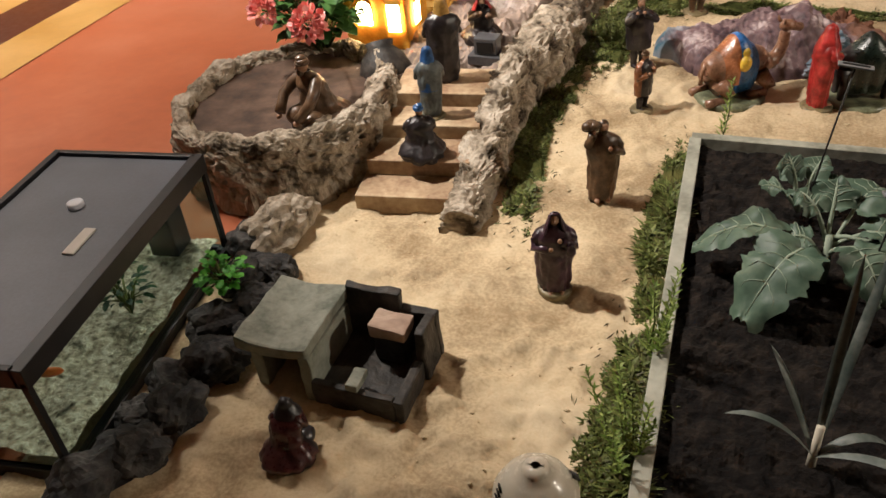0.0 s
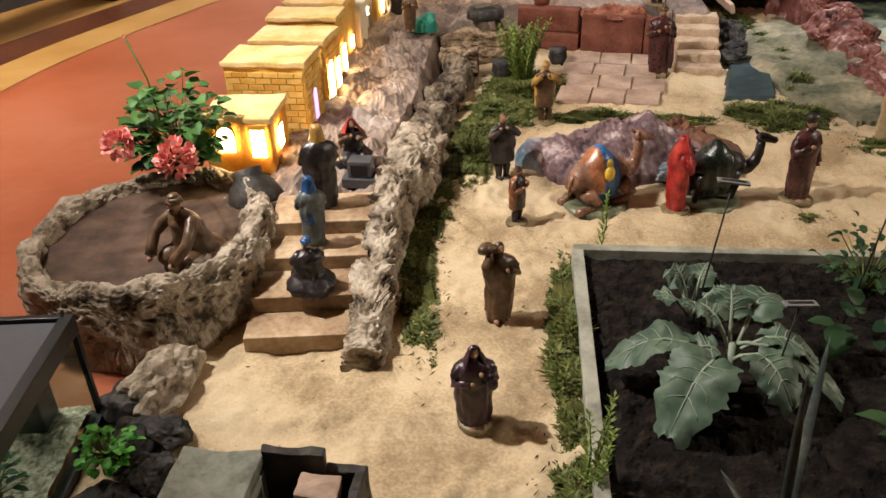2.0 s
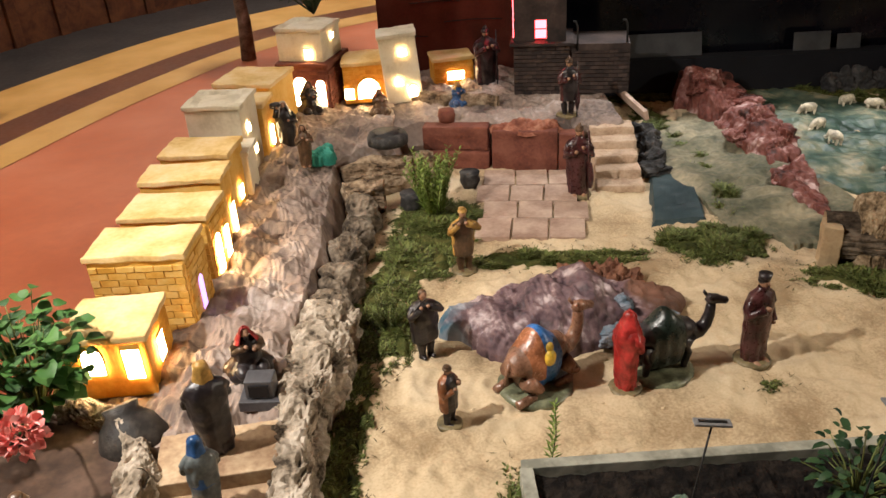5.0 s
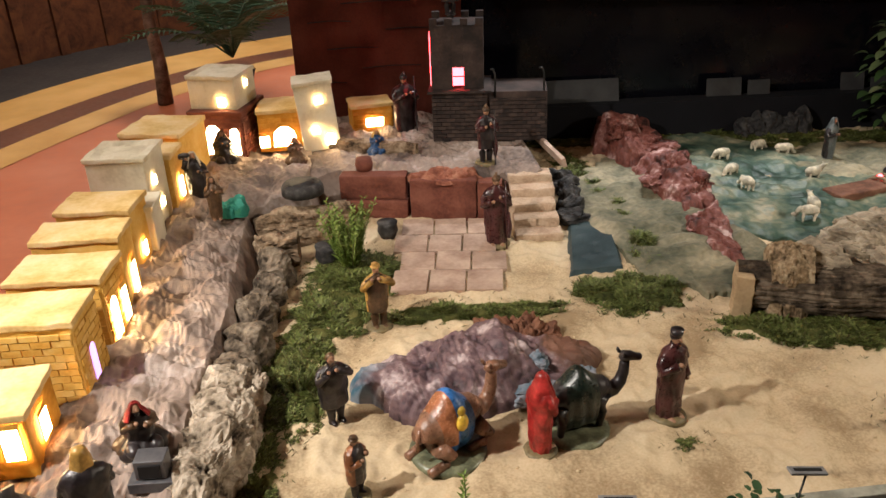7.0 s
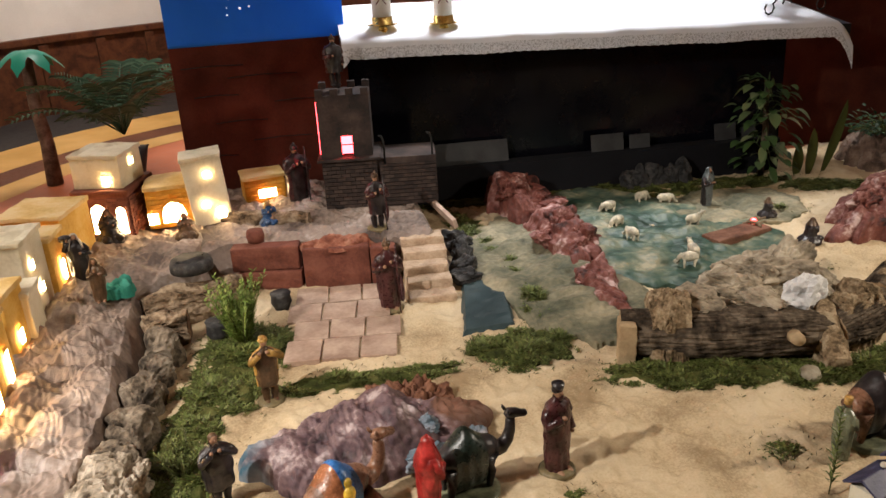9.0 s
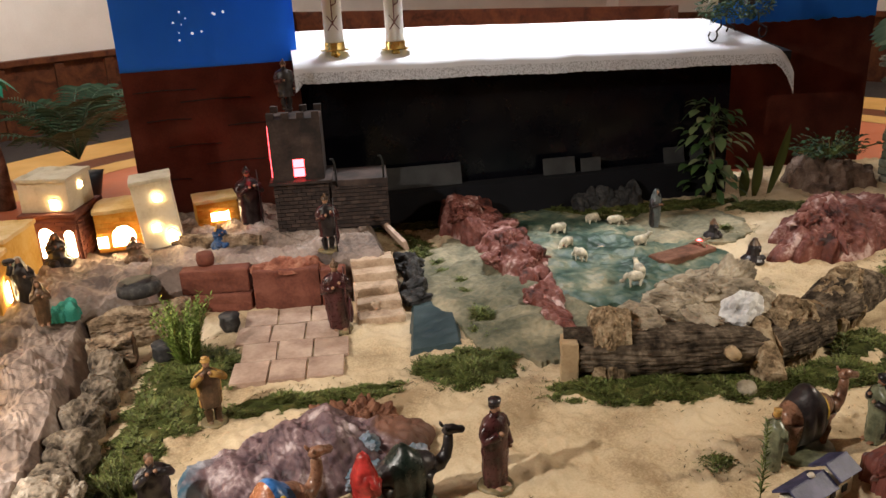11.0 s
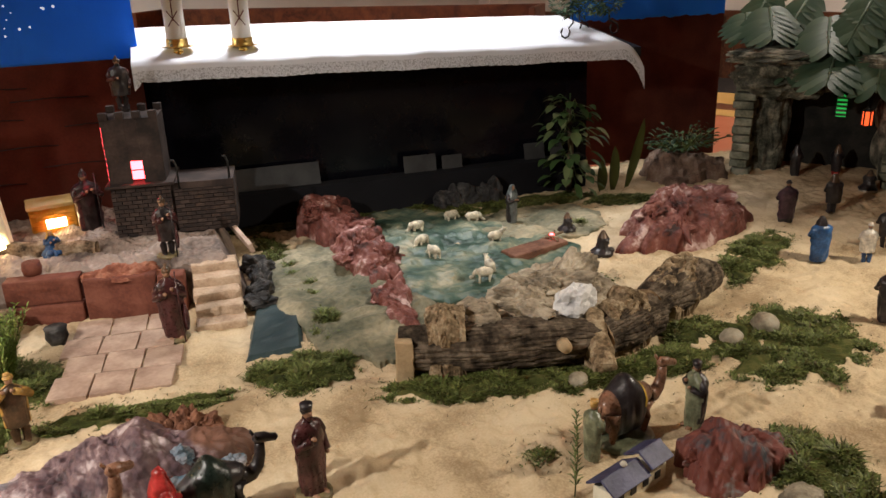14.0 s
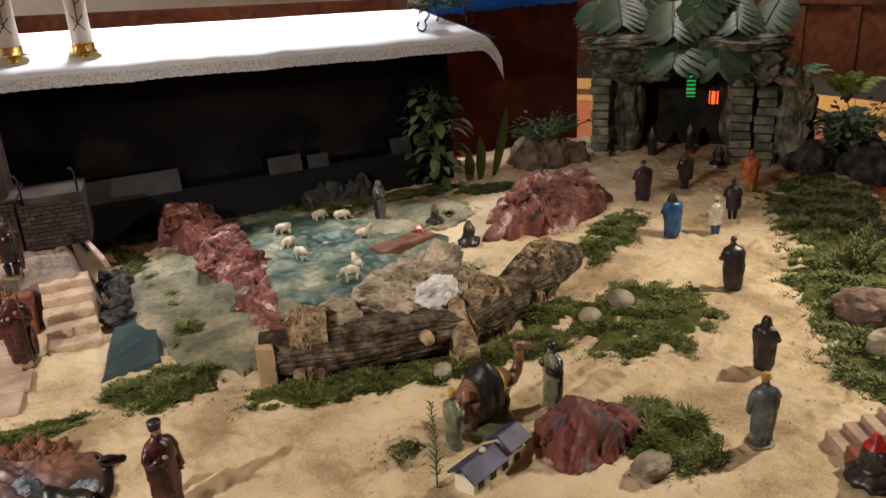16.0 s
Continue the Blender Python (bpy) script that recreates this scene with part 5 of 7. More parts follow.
        tube(bm, [hd0 + Vector((0, 0, 0.04 * h)), hd0 + Vector((0, 0, 0.062 * h)), hd0 + Vector((0, 0, 0.10 * h))], [0.056 * h, 0.06 * h, 0.066 * h], 14, 3)
    elif hat == "helmet":
        ball(bm, hd0 + Vector((0, 0.006 * h, 0.03 * h)), (0.062 * h, 0.068 * h, 0.055 * h), 3, 14, 10)
        tube(bm, [hd0 + Vector((0, -0.06 * h, 0.07 * h)), hd0 + Vector((0, 0, 0.11 * h)), hd0 + Vector((0, 0.07 * h, 0.06 * h))], [0.01 * h, 0.02 * h, 0.012 * h], 8, 3)
    elif hat == "turban":
        for k in range(3):
            ball(bm, hd0 + Vector((0.008 * h * math.sin(k * 2), 0.006 * h, (0.03 + 0.022 * k) * h)), ((0.070 - 0.012 * k) * h, (0.072 - 0.012 * k) * h, 0.026 * h), 3, 16, 8)
    else:
        ball(bm, hd0 + Vector((0, 0.014 * h, 0.02 * h)), (0.056 * h, 0.056 * h, 0.062 * h), 3, 14, 10)
    # sleeves and hands
    for sd in (-1, 1):
        base = spine(0.74)
        sh = base + Vector((sd * 0.115 * h * wide, 0, 0))
        el = base + Vector((sd * 0.175 * h * wide, -0.03 * h, -0.15 * h * hh))
        hd = base + Vector((sd * 0.045 * h, -0.145 * h, (-0.06 + 0.06 * math.sin(seed * 3 + sd)) * h * hh))
        if load == "shoulder" and sd < 0 or load == "both" :
            el, hd = base + Vector((sd * 0.19 * h, -0.08 * h, 0.0)), base + Vector((sd * 0.13 * h, -0.07 * h, 0.16 * h))
        if load == "flute":
            el, hd = base + Vector((sd * 0.21 * h, -0.07 * h, -0.06 * h)), base + Vector((-0.05 * h + sd * 0.05 * h, -0.15 * h, 0.09 * h))
        if load == "down" and sd > 0:
            el, hd = base + Vector((0.17 * h, 0.01 * h, -0.18 * h)), base + Vector((0.16 * h, -0.05 * h, -0.32 * h))
        if load == "fish":
            el, hd = base + Vector((sd * 0.2 * h, -0.16 * h, -0.14 * h)), base + Vector((sd * 0.13 * h, -0.30 * h, -0.30 * h))
        tube(bm, [sh + Vector((-sd * 0.03 * h, 0, 0.02 * h)), sh, (sh + el) / 2 + Vector((sd * 0.015 * h, 0, 0)), el, el.lerp(hd, 0.5), el.lerp(hd, 0.85)], [0.04 * h, 0.056 * h, 0.054 * h, 0.05 * h, 0.047 * h, 0.05 * h], 12, 1)
        ball(bm, hd, (0.026 * h, 0.032 * h, 0.026 * h), 2, 8, 6)
    base = spine(0.74)
    if load == "shoulder":
        for k in range(6):
            ball(bm, base + Vector((-0.15 * h + 0.04 * h * math.cos(k * 1.3), 0.02 * h + 0.05 * h * math.sin(k * 2.1), 0.17 * h + 0.022 * h * (k % 3))), (0.075 * h, 0.065 * h, 0.05 * h), 0, 10, 7)
    if load == "flute":
        p = hd0 + Vector((0, -0.07 * h, -0.03 * h))
        tube(bm, [p, p + Vector((-0.2 * h, -0.06 * h, -0.06 * h))], [0.009 * h, 0.013 * h], 6, 0)
    if load == "staff":
        tube(bm, [(0.11 * h, -0.2 * h, 0), (0.105 * h, -0.19 * h, 0.5 * h), (0.1 * h, -0.18 * h, 0.98 * h)], 0.011 * h, 6, 0)
        for k in range(12):
            ball(bm, (0.16 * h, -0.04 * h, (0.12 + 0.03 * k) * h), (0.045 * h * math.sin(0.5 + k * 0.2), 0.1 * h * math.sin(0.5 + k * 0.2), 0.025 * h), 1, 10, 6)
    if load in ("jar", "lantern"):
        p = base + Vector((0.16 * h if load == "lantern" else 0.03 * h, -0.17 * h, -0.12 * h))
        tube(bm, [p + Vector((0, 0, d * h)) for d in (-0.06, -0.02, 0.04, 0.07, 0.075)], [0.03 * h, 0.055 * h, 0.052 * h, 0.03 * h, 0.036 * h], 12, 0)
    for v in bm.verts:
        v.co += 0.007 * h * noise.noise_vector(v.co * (11 / h) + Vector((seed, 0, 0)))
    if disc:
        made = tube(bm, [(0, 0, -0.012), (0, 0, 0.012 * h), (0, 0, 0.028 * h), (0, 0, 0.034 * h)], [0.185 * h, 0.19 * h, 0.175 * h, 0.15 * h], 22, 4)
        for row in made:
            for v in row:
                v.co.x *= 1 + 0.12 * noise.noise(v.co * (6 / h))
                v.co.y *= 1 + 0.12 * noise.noise(v.co * (6 / h) + Vector((3, seed, 0)))
    bmesh.ops.recalc_face_normals(bm, faces=bm.faces)
    ob = part("clay_figure", bm, [robe, cloak, SKIN, scarf, P_BASE], None, m=pose(x, y, z, 0, 0, facing))
    return tagged(ob, label, "figurine", group)


figure(0.525, 1.57, 0.0, 0.23, 10, P_PURPLE, P_PURPLE, P_PURPLE, "dark purple-brown clay figure in a hooded cloak", True, "lantern", wide=1.25)
figure(0.62, 2.0, 0.0, 0.25, 15, P_BROWN, P_BROWN, P_BROWN, "brown clay figure carrying a sack on the shoulder", False, "shoulder", hat="bare", wide=1.15)
figure(0.735, 2.56, 0, 0.21, 50, P_DARK, P_RUST, P_BROWN, "clay figure in dark robe and ochre cloak on a round base", hat="turban", legs=True, wide=1.05)
figure(0.72, 2.92, 0, 0.26, 20, P_DARK, P_DARK, P_BROWN, "dark brown clay figure playing a flute", False, "flute", hat="bare", legs=True, wide=1.2)
figure(0.957, 3.46, 0, 0.275, 10, P_BROWN, P_GOLD, P_GOLD, "brown and ochre clay figure with a pipe on a round base", True, load="flute", hat="turban", legs=True)
figure(1.30, 2.6, 0, 0.28, 110, P_RED, P_RED, P_RED, "clay figure in a bright red hooded cloak leading a camel", True, load="down")
figure(1.747, 2.645, 0, 0.315, 20, P_MAROON, P_MAROON, P_DARK, "glossy maroon clay figure of a crowned man", True, hat="crown", load="down")
figure(1.61, 4.03, 0, 0.34, -10, P_MAROON, P_MAROON, P_BROWN, "maroon clay figure standing at the stair", True, "staff", hat="helmet")
figure(1.705, 4.51, 0.225, 0.29, 0, P_DARK, P_MAROON, P_BROWN, "clay soldier in a red-brown cloak and helmet", True, "staff", hat="helmet", legs=True)
figure(3.36, 1.69, 0, 0.255, 140, P_TEAL, P_TEAL, P_GOLD, "clay figure in a grey-blue robe with a golden head cloth", True, load="down", hat="turban")
figure(3.79, 1.96, 0, 0.215, 100, P_DARK, P_DARK, P_DARK, "clay figure in a long dark brown cloak", False, hat="veil", wide=1.25)
figure(4.33, 2.46, 0, 0.25, 150, P_DARK, P_DARK, P_BROWN, "dark cloaked clay figure bending forward", False, None, 0.12, hat="bare", wide=1.2)
figure(4.7, 3.1, 0, 0.24, 160, P_BLUE, P_BLUE, P_DARK, "kneeling clay figure in a deep blue cloak", False, hat="hood", wide=1.35)
figure(5.08, 3.62, 0, 0.25, 160, P_DARK, P_PURPLE, P_DARK, "clay figure in a purple cloak standing on the sand", False, hat="turban", wide=1.35)
figure(5.44, 3.58, 0, 0.24, 160, P_DARK, P_DARK, P_BROWN, "dark clay figure before the grotto", False, wide=1.25, legs=True)
figure(4.88, 2.95, 0, 0.21, 140, P_BLUE, P_WHITE, P_WHITE, "clay figure in a white shirt and blue trousers", False, legs=True, hat="turban", wide=1.1)
figure(5.15, 3.03, 0, 0.23, 140, P_DARK, P_DARK, P_DARK, "dark stooping clay figure", False, None, 0.1, legs=True, hat="bare", wide=1.15)
figure(5.66, 3.26, 0, 0.26, 130, P_GOLD, P_ORANGE, P_RED, "clay figure in an orange cloak and yellow apron", False, legs=True, hat="turban", wide=1.15)
figure(2.60, 2.33, 0, 0.215, 90, P_GREEN, P_GREEN, P_GOLD, "olive robed clay figure with a golden crown", False, hat="crown")
figure(3.02, 2.3, 0, 0.25, -100, P_GREEN, P_DARK, P_DARK, "dark green cloaked clay figure leading a camel", False, hat="crown", wide=1.1)


# ---- more figures ----
figure(0.03, 0.97, 0.0, 0.2, 175, P_DARK, P_MAROON, P_DARK, "kneeling clay washerwoman in red and dark blue", False, None, 0.15, True)
figure(0.09, 2.04, 0.10, 0.235, 200, P_DARK, P_DARK, P_BLUE, "crouching dark clay figure with a bright blue head cloth", False, None, 0.0, True, hat="turban")
figure(0.085, 2.21, 0.145, 0.225, 195, P_TEAL, P_TEAL, P_BLUE, "standing clay figure under a long blue veil", True, hat="veil")
figure(0.105, 2.38, 0.19, 0.27, 200, P_DARK, P_DARK, P_GOLD, "clay figure in dark skirt and ochre shawl", False, hat="veil", wide=1.15)
figure(0.17, 2.70, 0.19, 0.24, 20, P_DARK, P_BROWN, P_RED, "seated dark clay figure with a red cap at a well", False, None, 0.1, True)
figure(-0.235, 2.10, 0.165, 0.33, -35, P_BROWN, P_BROWN, P_BROWN, "crouching brown clay fisherman in the basin", False, "fish", 0.12, True, hat="turban")
figure(0.29, 4.50, 0.2, 0.25, 10, P_DARK, P_DARK, P_WHITE, "dark clay figure carrying a white bundle", True, "shoulder", wide=1.1)
figure(0.37, 4.27, 0.2, 0.2, 10, P_BROWN, P_BROWN, P_BROWN, "brown clay woman standing at a stone well", False)
figure(0.78, 4.9, 0.2, 0.2, 10, P_BROWN, P_BROWN, P_ORANGE, "brown seated clay figure on the terrace", False, None, 0, True)
figure(1.21, 4.9, 0.2, 0.19, 10, P_BLUE, P_BLUE, P_GOLD, "clay vendor in blue with a yellow head cloth", False, None, 0, True)
figure(0.41, 4.98, 0.21, 0.26, 20, P_DARK, P_DARK, P_BROWN, "dark seated clay figure before a lit door", False, None, 0, True)
figure(1.43, 5.2, 0.2, 0.34, 20, P_DARK, P_MAROON, P_DARK, "dark clay soldier beside the fort", False, "staff", hat="helmet", wide=1.25)
figure(1.68, 5.06, 0.87, 0.26, 0, P_DARK, P_MAROON, P_BROWN, "dark clay sentry standing on the tower", False, hat="helmet", wide=1.15, legs=True, load="down")
figure(3.69, 4.46, 0.012, 0.25, 20, P_TEAL, P_DARK, P_TEAL, "grey clay shepherd standing by the flock", False)
figure(3.885, 4.17, 0.012, 0.17, 60, P_DARK, P_DARK, P_BROWN, "dark seated clay shepherd", False, None, 0, True)
figure(3.83, 3.78, 0, 0.2, 90, P_DARK, P_DARK, P_BROWN, "dark kneeling clay shepherd at the fire", False, None, 0, True)
figure(5.95, 4.26, 0, 0.22, 120, P_DARK, P_DARK, P_DARK, "dark clay figure inside the grotto", False)
figure(6.2, 4.12, 0, 0.21, 120, P_RED, P_DARK, P_BROWN, "clay figure in red inside the grotto", False)
figure(6.02, 3.74, 0, 0.2, 120, P_WHITE, P_DARK, P_BROWN, "clay figure with a white cloth at the grotto", False, None, 0, True)
figure(3.42, 1.36, 0, 0.24, 60, P_DARK, P_DARK, P_RED, "seated dark clay figure with a red shirt", False, None, 0, True)


# ---- camels ----
def camel(x, y, z, size, facing, hide, cloth, extra, label, kneel=False, sack=False, trim=None):
    """One mesh: body with a hump under a hanging blanket, neck, head, legs on a base. It faces its +x."""
    s = size
    bm = bmesh.new()
    mid = 0.42 if kneel else 0.54
    n, rings = 36, []
    for i in range(31):
        u = -0.42 + 0.80 * i / 30
        e = max(0.05, 1 - ((u + 0.02) / 0.44) ** 2) ** 0.5
        hump = 0.17 * math.exp(-((u + 0.03) / 0.15) ** 2)
        hang = -0.26 < u < 0.17
        ring = []
        for k in range(n):
            a = 2 * math.pi * k / n
            ca, sa = math.cos(a), math.sin(a)
            ry, up, low = 0.21 * e, 0.20 * e + hump, 0.20 * e
            if hang:
                ry, low = ry * 1.06 + 0.01, (mid - 0.10 if not kneel else mid - 0.06)
                ca = math.copysign(abs(ca) ** 0.55, ca) if sa < 0 else ca
                ry *= 1 + 0.05 * math.sin(u * 40 + 2 * sa) * (sa < 0.3)
            ring.append(bm.verts.new((u * s, ry * ca * s, (mid + (up if sa > 0 else low) * sa) * s)))
        rings.append(ring)
    for i, (r, q) in enumerate(zip(rings, rings[1:])):
        u = -0.42 + 0.80 * (i + 0.5) / 30
        for k in range(n):
            f = bm.faces.new((r[k], r[(k + 1) % n], q[(k + 1) % n], q[k]))
            f.smooth = True
            f.material_index = 0
            if -0.27 < u < 0.18:
                f.material_index = 1 if u > -0.07 or not sack else 2
                if trim and abs(u - 0.16) < 0.02 and math.sin(2 * math.pi * (k + 0.5) / n) > -0.2:
                    f.material_index = 3
                if sack and u < -0.07 and math.sin(2 * math.pi * (k + 0.5) / n) < -0.45:
                    f.material_index = 1
    bm.faces.new(rings[0][::-1])
    bm.faces.new(rings[-1])
    dz = mid - 0.54
    tube(bm, [(q[0] * s, 0, (q[1] + dz) * s) for q in ((0.24, 0.54), (0.36, 0.47), (0.47, 0.46), (0.56, 0.54), (0.61, 0.66), (0.62, 0.78), (0.625, 0.84))], [0.16 * s, 0.125 * s, 0.095 * s, 0.08 * s, 0.07 * s, 0.064 * s, 0.05 * s], 16, 0)
    tube(bm, [(q[0] * s, 0, (q[1] + dz) * s) for q in ((0.55, 0.86), (0.60, 0.885), (0.68, 0.87), (0.76, 0.835), (0.82, 0.815), (0.845, 0.805))], [0.04 * s, 0.075 * s, 0.066 * s, 0.05 * s, 0.05 * s, 0.03 * s], 14, 0)
    for q in (-1, 1):
        tube(bm, [(0.57 * s, q * 0.045 * s, (0.92 + dz) * s), (0.55 * s, q * 0.065 * s, (0.96 + dz) * s), (0.545 * s, q * 0.07 * s, (0.99 + dz) * s)], [0.02 * s, 0.022 * s, 0.006 * s], 7, 0)
        for px in (-0.30, 0.24):
            if kneel:
                tube(bm, [(px * s, q * 0.15 * s, 0.28 * s), ((px + 0.13) * s, q * 0.2 * s, 0.12 * s), ((px + 0.06) * s, q * 0.2 * s, 0.05 * s), ((px - 0.16) * s, q * 0.19 * s, 0.045 * s)], [0.1 * s, 0.075 * s, 0.06 * s, 0.05 * s], 12, 0)
            else:
                tube(bm, [(px * s, q * 0.11 * s, 0.48 * s), ((px + 0.01) * s, q * 0.12 * s, 0.26 * s), ((px - 0.015) * s, q * 0.12 * s, 0.07 * s), ((px + 0.02) * s, q * 0.12 * s, 0.0)], [0.11 * s, 0.06 * s, 0.042 * s, 0.06 * s], 12, 0)
    tube(bm, [(-0.40 * s, 0, (0.6 + dz) * s), (-0.45 * s, 0, (0.5 + dz) * s), (-0.45 * s, 0.01 * s, (0.34 + dz) * s)], [0.035 * s, 0.02 * s, 0.028 * s], 7, 0)
    if sack:
        ball(bm, (-0.03 * s, -0.235 * s, (mid + 0.08) * s), (0.075 * s, 0.05 * s, 0.10 * s), 3, 12, 9)
        ball(bm, (-0.02 * s, -0.215 * s, (mid + 0.20) * s), (0.045 * s, 0.04 * s, 0.06 * s), 3, 12, 9)
    for v in bm.verts:
        v.co += 0.012 * s * noise.noise_vector(v.co * (2.4 / s))
    tube(bm, [(-0.04 * s, 0, -0.012), (-0.04 * s, 0, 0.03 * s), (-0.04 * s, 0, 0.05 * s)], [0.42 * s, 0.42 * s, 0.36 * s], 26, 4)
    bmesh.ops.recalc_face_normals(bm, faces=bm.faces)
    ob = part("clay_camel", bm, [hide, cloth, extra, P_YELLOW, P_GREEN], m=pose(x, y, z, 0, 0, facing))
    return tagged(ob, label, "figurine", "clay camels")


P_YELLOW = paint("yellow_glaze", (0.55, 0.36, 0.04))
P_CAMEL = paint("camel_glaze", (0.20, 0.10, 0.06), 0.3)
P_SKY = paint("sky_blue_glaze", (0.03, 0.13, 0.36), 0.3)
camel(1.04, 2.68, 0, 0.285, 28, P_CAMEL, P_SKY, paint("tan_orange_glaze", (0.34, 0.13, 0.06), 0.25), "kneeling brown clay camel with blue blanket and yellow sack", True, True)
camel(1.45, 2.665, 0, 0.255, 8, P_DARK, paint("bottle_green_glaze", (0.012, 0.02, 0.015), 0.3), P_DARK, "dark green glazed clay camel standing under a long cloth")
camel(2.78, 2.38, 0, 0.265, 2, P_CAMEL, P_DARK, P_PURPLE, "brown clay camel under a dark blanket with gold trim", trim=True)


# ---- sheep ----
P_WOOL = paint("cream_wool_glaze", (0.5, 0.45, 0.34), 0.7)


def sheep(x, y, z, s, facing, down, label):
    bm = bmesh.new()
    ball(bm, (0, 0, 0.6 * s), (0.48 * s, 0.27 * s, 0.28 * s), 0, 16, 12)
    hz = 0.35 if down else 0.95
    tube(bm, [(0.35 * s, 0, 0.7 * s), (0.52 * s, 0, (0.7 + hz) / 2 * s), (0.6 * s, 0, hz * s)], [0.17 * s, 0.13 * s, 0.1 * s], 10, 0)
    ball(bm, (0.68 * s, 0, (hz - 0.04) * s), (0.16 * s, 0.09 * s, 0.1 * s), 0, 10, 8)
    for q in (-1, 1):
        ball(bm, (0.6 * s, q * 0.11 * s, hz * s + 0.03 * s), (0.03 * s, 0.07 * s, 0.03 * s), 0, 6, 5)
        for px in (-0.28, 0.26):
            tube(bm, [(px * s, q * 0.14 * s, 0.5 * s), (px * s, q * 0.14 * s, 0.2 * s), (px * s, q * 0.14 * s, -0.01)], [0.09 * s, 0.06 * s, 0.055 * s], 8, 0)
    for v in bm.verts:
        v.co += 0.05 * s * noise.noise_vector(v.co * (4.0 / s) + Vector((x, y, 0)))
    bmesh.ops.recalc_face_normals(bm, faces=bm.faces)
    return tagged(part("clay_sheep", bm, P_WOOL, m=pose(x, y, z, 0, 0, facing)), label, "figurine", "clay sheep")


for x, y, f, dn in ((3.40, 4.7, 10, True), (3.50, 4.6, -20, True), (3.14, 4.64, 180, True), (3.42, 4.22, 0, False), (3.16, 3.86, 80, False), (3.05, 4.4, 200, True), (3.08, 3.78, 150, True), (3.02, 4.2, 100, True)):
    sheep(x, y, 0.012, 0.095, f, dn, "cream clay sheep grazing with lowered head" if dn else "cream clay sheep with raised head")


# ---- stones, bark pieces, small rocks ----
def stone(name, x, y, z, r, mat, label, seed, category="stone", sharp=0.25, group=""):
    bm = bmesh.new()
    bmesh.ops.create_icosphere(bm, subdivisions=4, radius=1)
    for v in bm.verts:
        p = v.co.copy()
        k = 1 + sharp * fbm(p * 1.4, 4, seed) + 0.3 * sharp * crease(p * 1.2, 3, seed)
        v.co = Vector((p.x * r[0] * k, p.y * r[1] * k, p.z * r[2] * k))
    for f in bm.faces:
        f.smooth = sharp < 0.15
    return tagged(part(name, bm, mat, m=pose(x, y, z, 0, 0, seed * 37 % 360)), label, category, group)


PALESTONE = material("pale_pebble", [(0.16, 0.13, 0.09), (0.28, 0.24, 0.17), (0.38, 0.34, 0.26)], 14, 0.8, 0.3)
WHITESTONE = material("white_quartz", [(0.60, 0.60, 0.60), (0.74, 0.74, 0.74), (0.82, 0.82, 0.82)], 16, 0.6, 0.5)
LAVA = material("dark_lava", [(0.012, 0.012, 0.013), (0.035, 0.033, 0.032), (0.09, 0.085, 0.08)], 16, 0.75, 0.8, fine=70)
BROWNROCK = material("brown_rock", [(0.08, 0.05, 0.035), (0.17, 0.11, 0.08), (0.26, 0.19, 0.15)], 12, 0.85, 0.5)
PAPER_TAN = material("tan_rock_paper", [(0.11, 0.088, 0.06), (0.33, 0.27, 0.19), (0.51, 0.44, 0.33)], 8, 0.8, 0.4, fine=50)
OCHRE_BARK = material("ochre_cork", [(0.10, 0.07, 0.04), (0.28, 0.20, 0.12), (0.44, 0.35, 0.23)], 20, 0.95, 1.0, fine=80, spec=0.1)
stone("pebble", 3.62, 2.68, 0.02, (0.06, 0.048, 0.036), PALESTONE, "smooth pale rounded stone in the moss", 1, "stone", 0.1)
stone("pebble", 3.82, 2.68, 0.03, (0.062, 0.055, 0.048), PALESTONE, "smooth pale rounded stone beside the log", 2, "stone", 0.1)
stone("white_stone", 3.03, 2.98, 0.21, (0.09, 0.055, 0.09), WHITESTONE, "jagged white quartz stone resting on the log", 5, "stone", 0.4)
stone("pebble", 2.86, 2.74, 0.015, (0.05, 0.04, 0.03), PALESTONE, "small grey stone in the moss", 6, "stone", 0.12)
for k, (x, y, r) in enumerate(((-0.30, 0.92, 0.075), (-0.27, 1.05, 0.07), (-0.31, 1.12, 0.06), (-0.24, 1.2, 0.075), (-0.29, 1.32, 0.07), (-0.22, 1.42, 0.06), (-0.30, 1.52, 0.07), (-0.33, 1.66, 0.075), (-0.22, 1.56, 0.055), (-0.34, 1.02, 0.05), (-0.36, 0.84, 0.08), (-0.2, 1.3, 0.04))):
    stone("lava_stone", x, y, 0.02, (r, r * 0.85, r * 0.7), LAVA, "rough dark lava stone beside the fish tank", 11 + k, "stone", 0.35, "lava stones")
stone("lava_stone", -0.27, 1.72, 0.04, (0.11, 0.07, 0.07), TUFA, "rough grey stone at the foot of the basin", 31, "stone", 0.4)
for x, y, z, r, m_, sd in ((4.45, 1.9, 0.03, (0.14, 0.11, 0.1), BROWNROCK, 41), (4.25, 1.65, 0.03, (0.12, 0.1, 0.08), PALESTONE, 42), (3.85, 1.42, 0.03, (0.09, 0.08, 0.07), PALESTONE, 43), (2.98, 1.82, 0.02, (0.07, 0.05, 0.035), PALESTONE, 44), (6.35, 3.25, 0.05, (0.16, 0.14, 0.15), LAVA, 45), (6.45, 2.9, 0.05, (0.2, 0.16, 0.17), LAVA, 46)):
    stone("edge_rock", x, y, z, r, m_, "rough rock among the moss at the display edge", sd, "rock", 0.3)
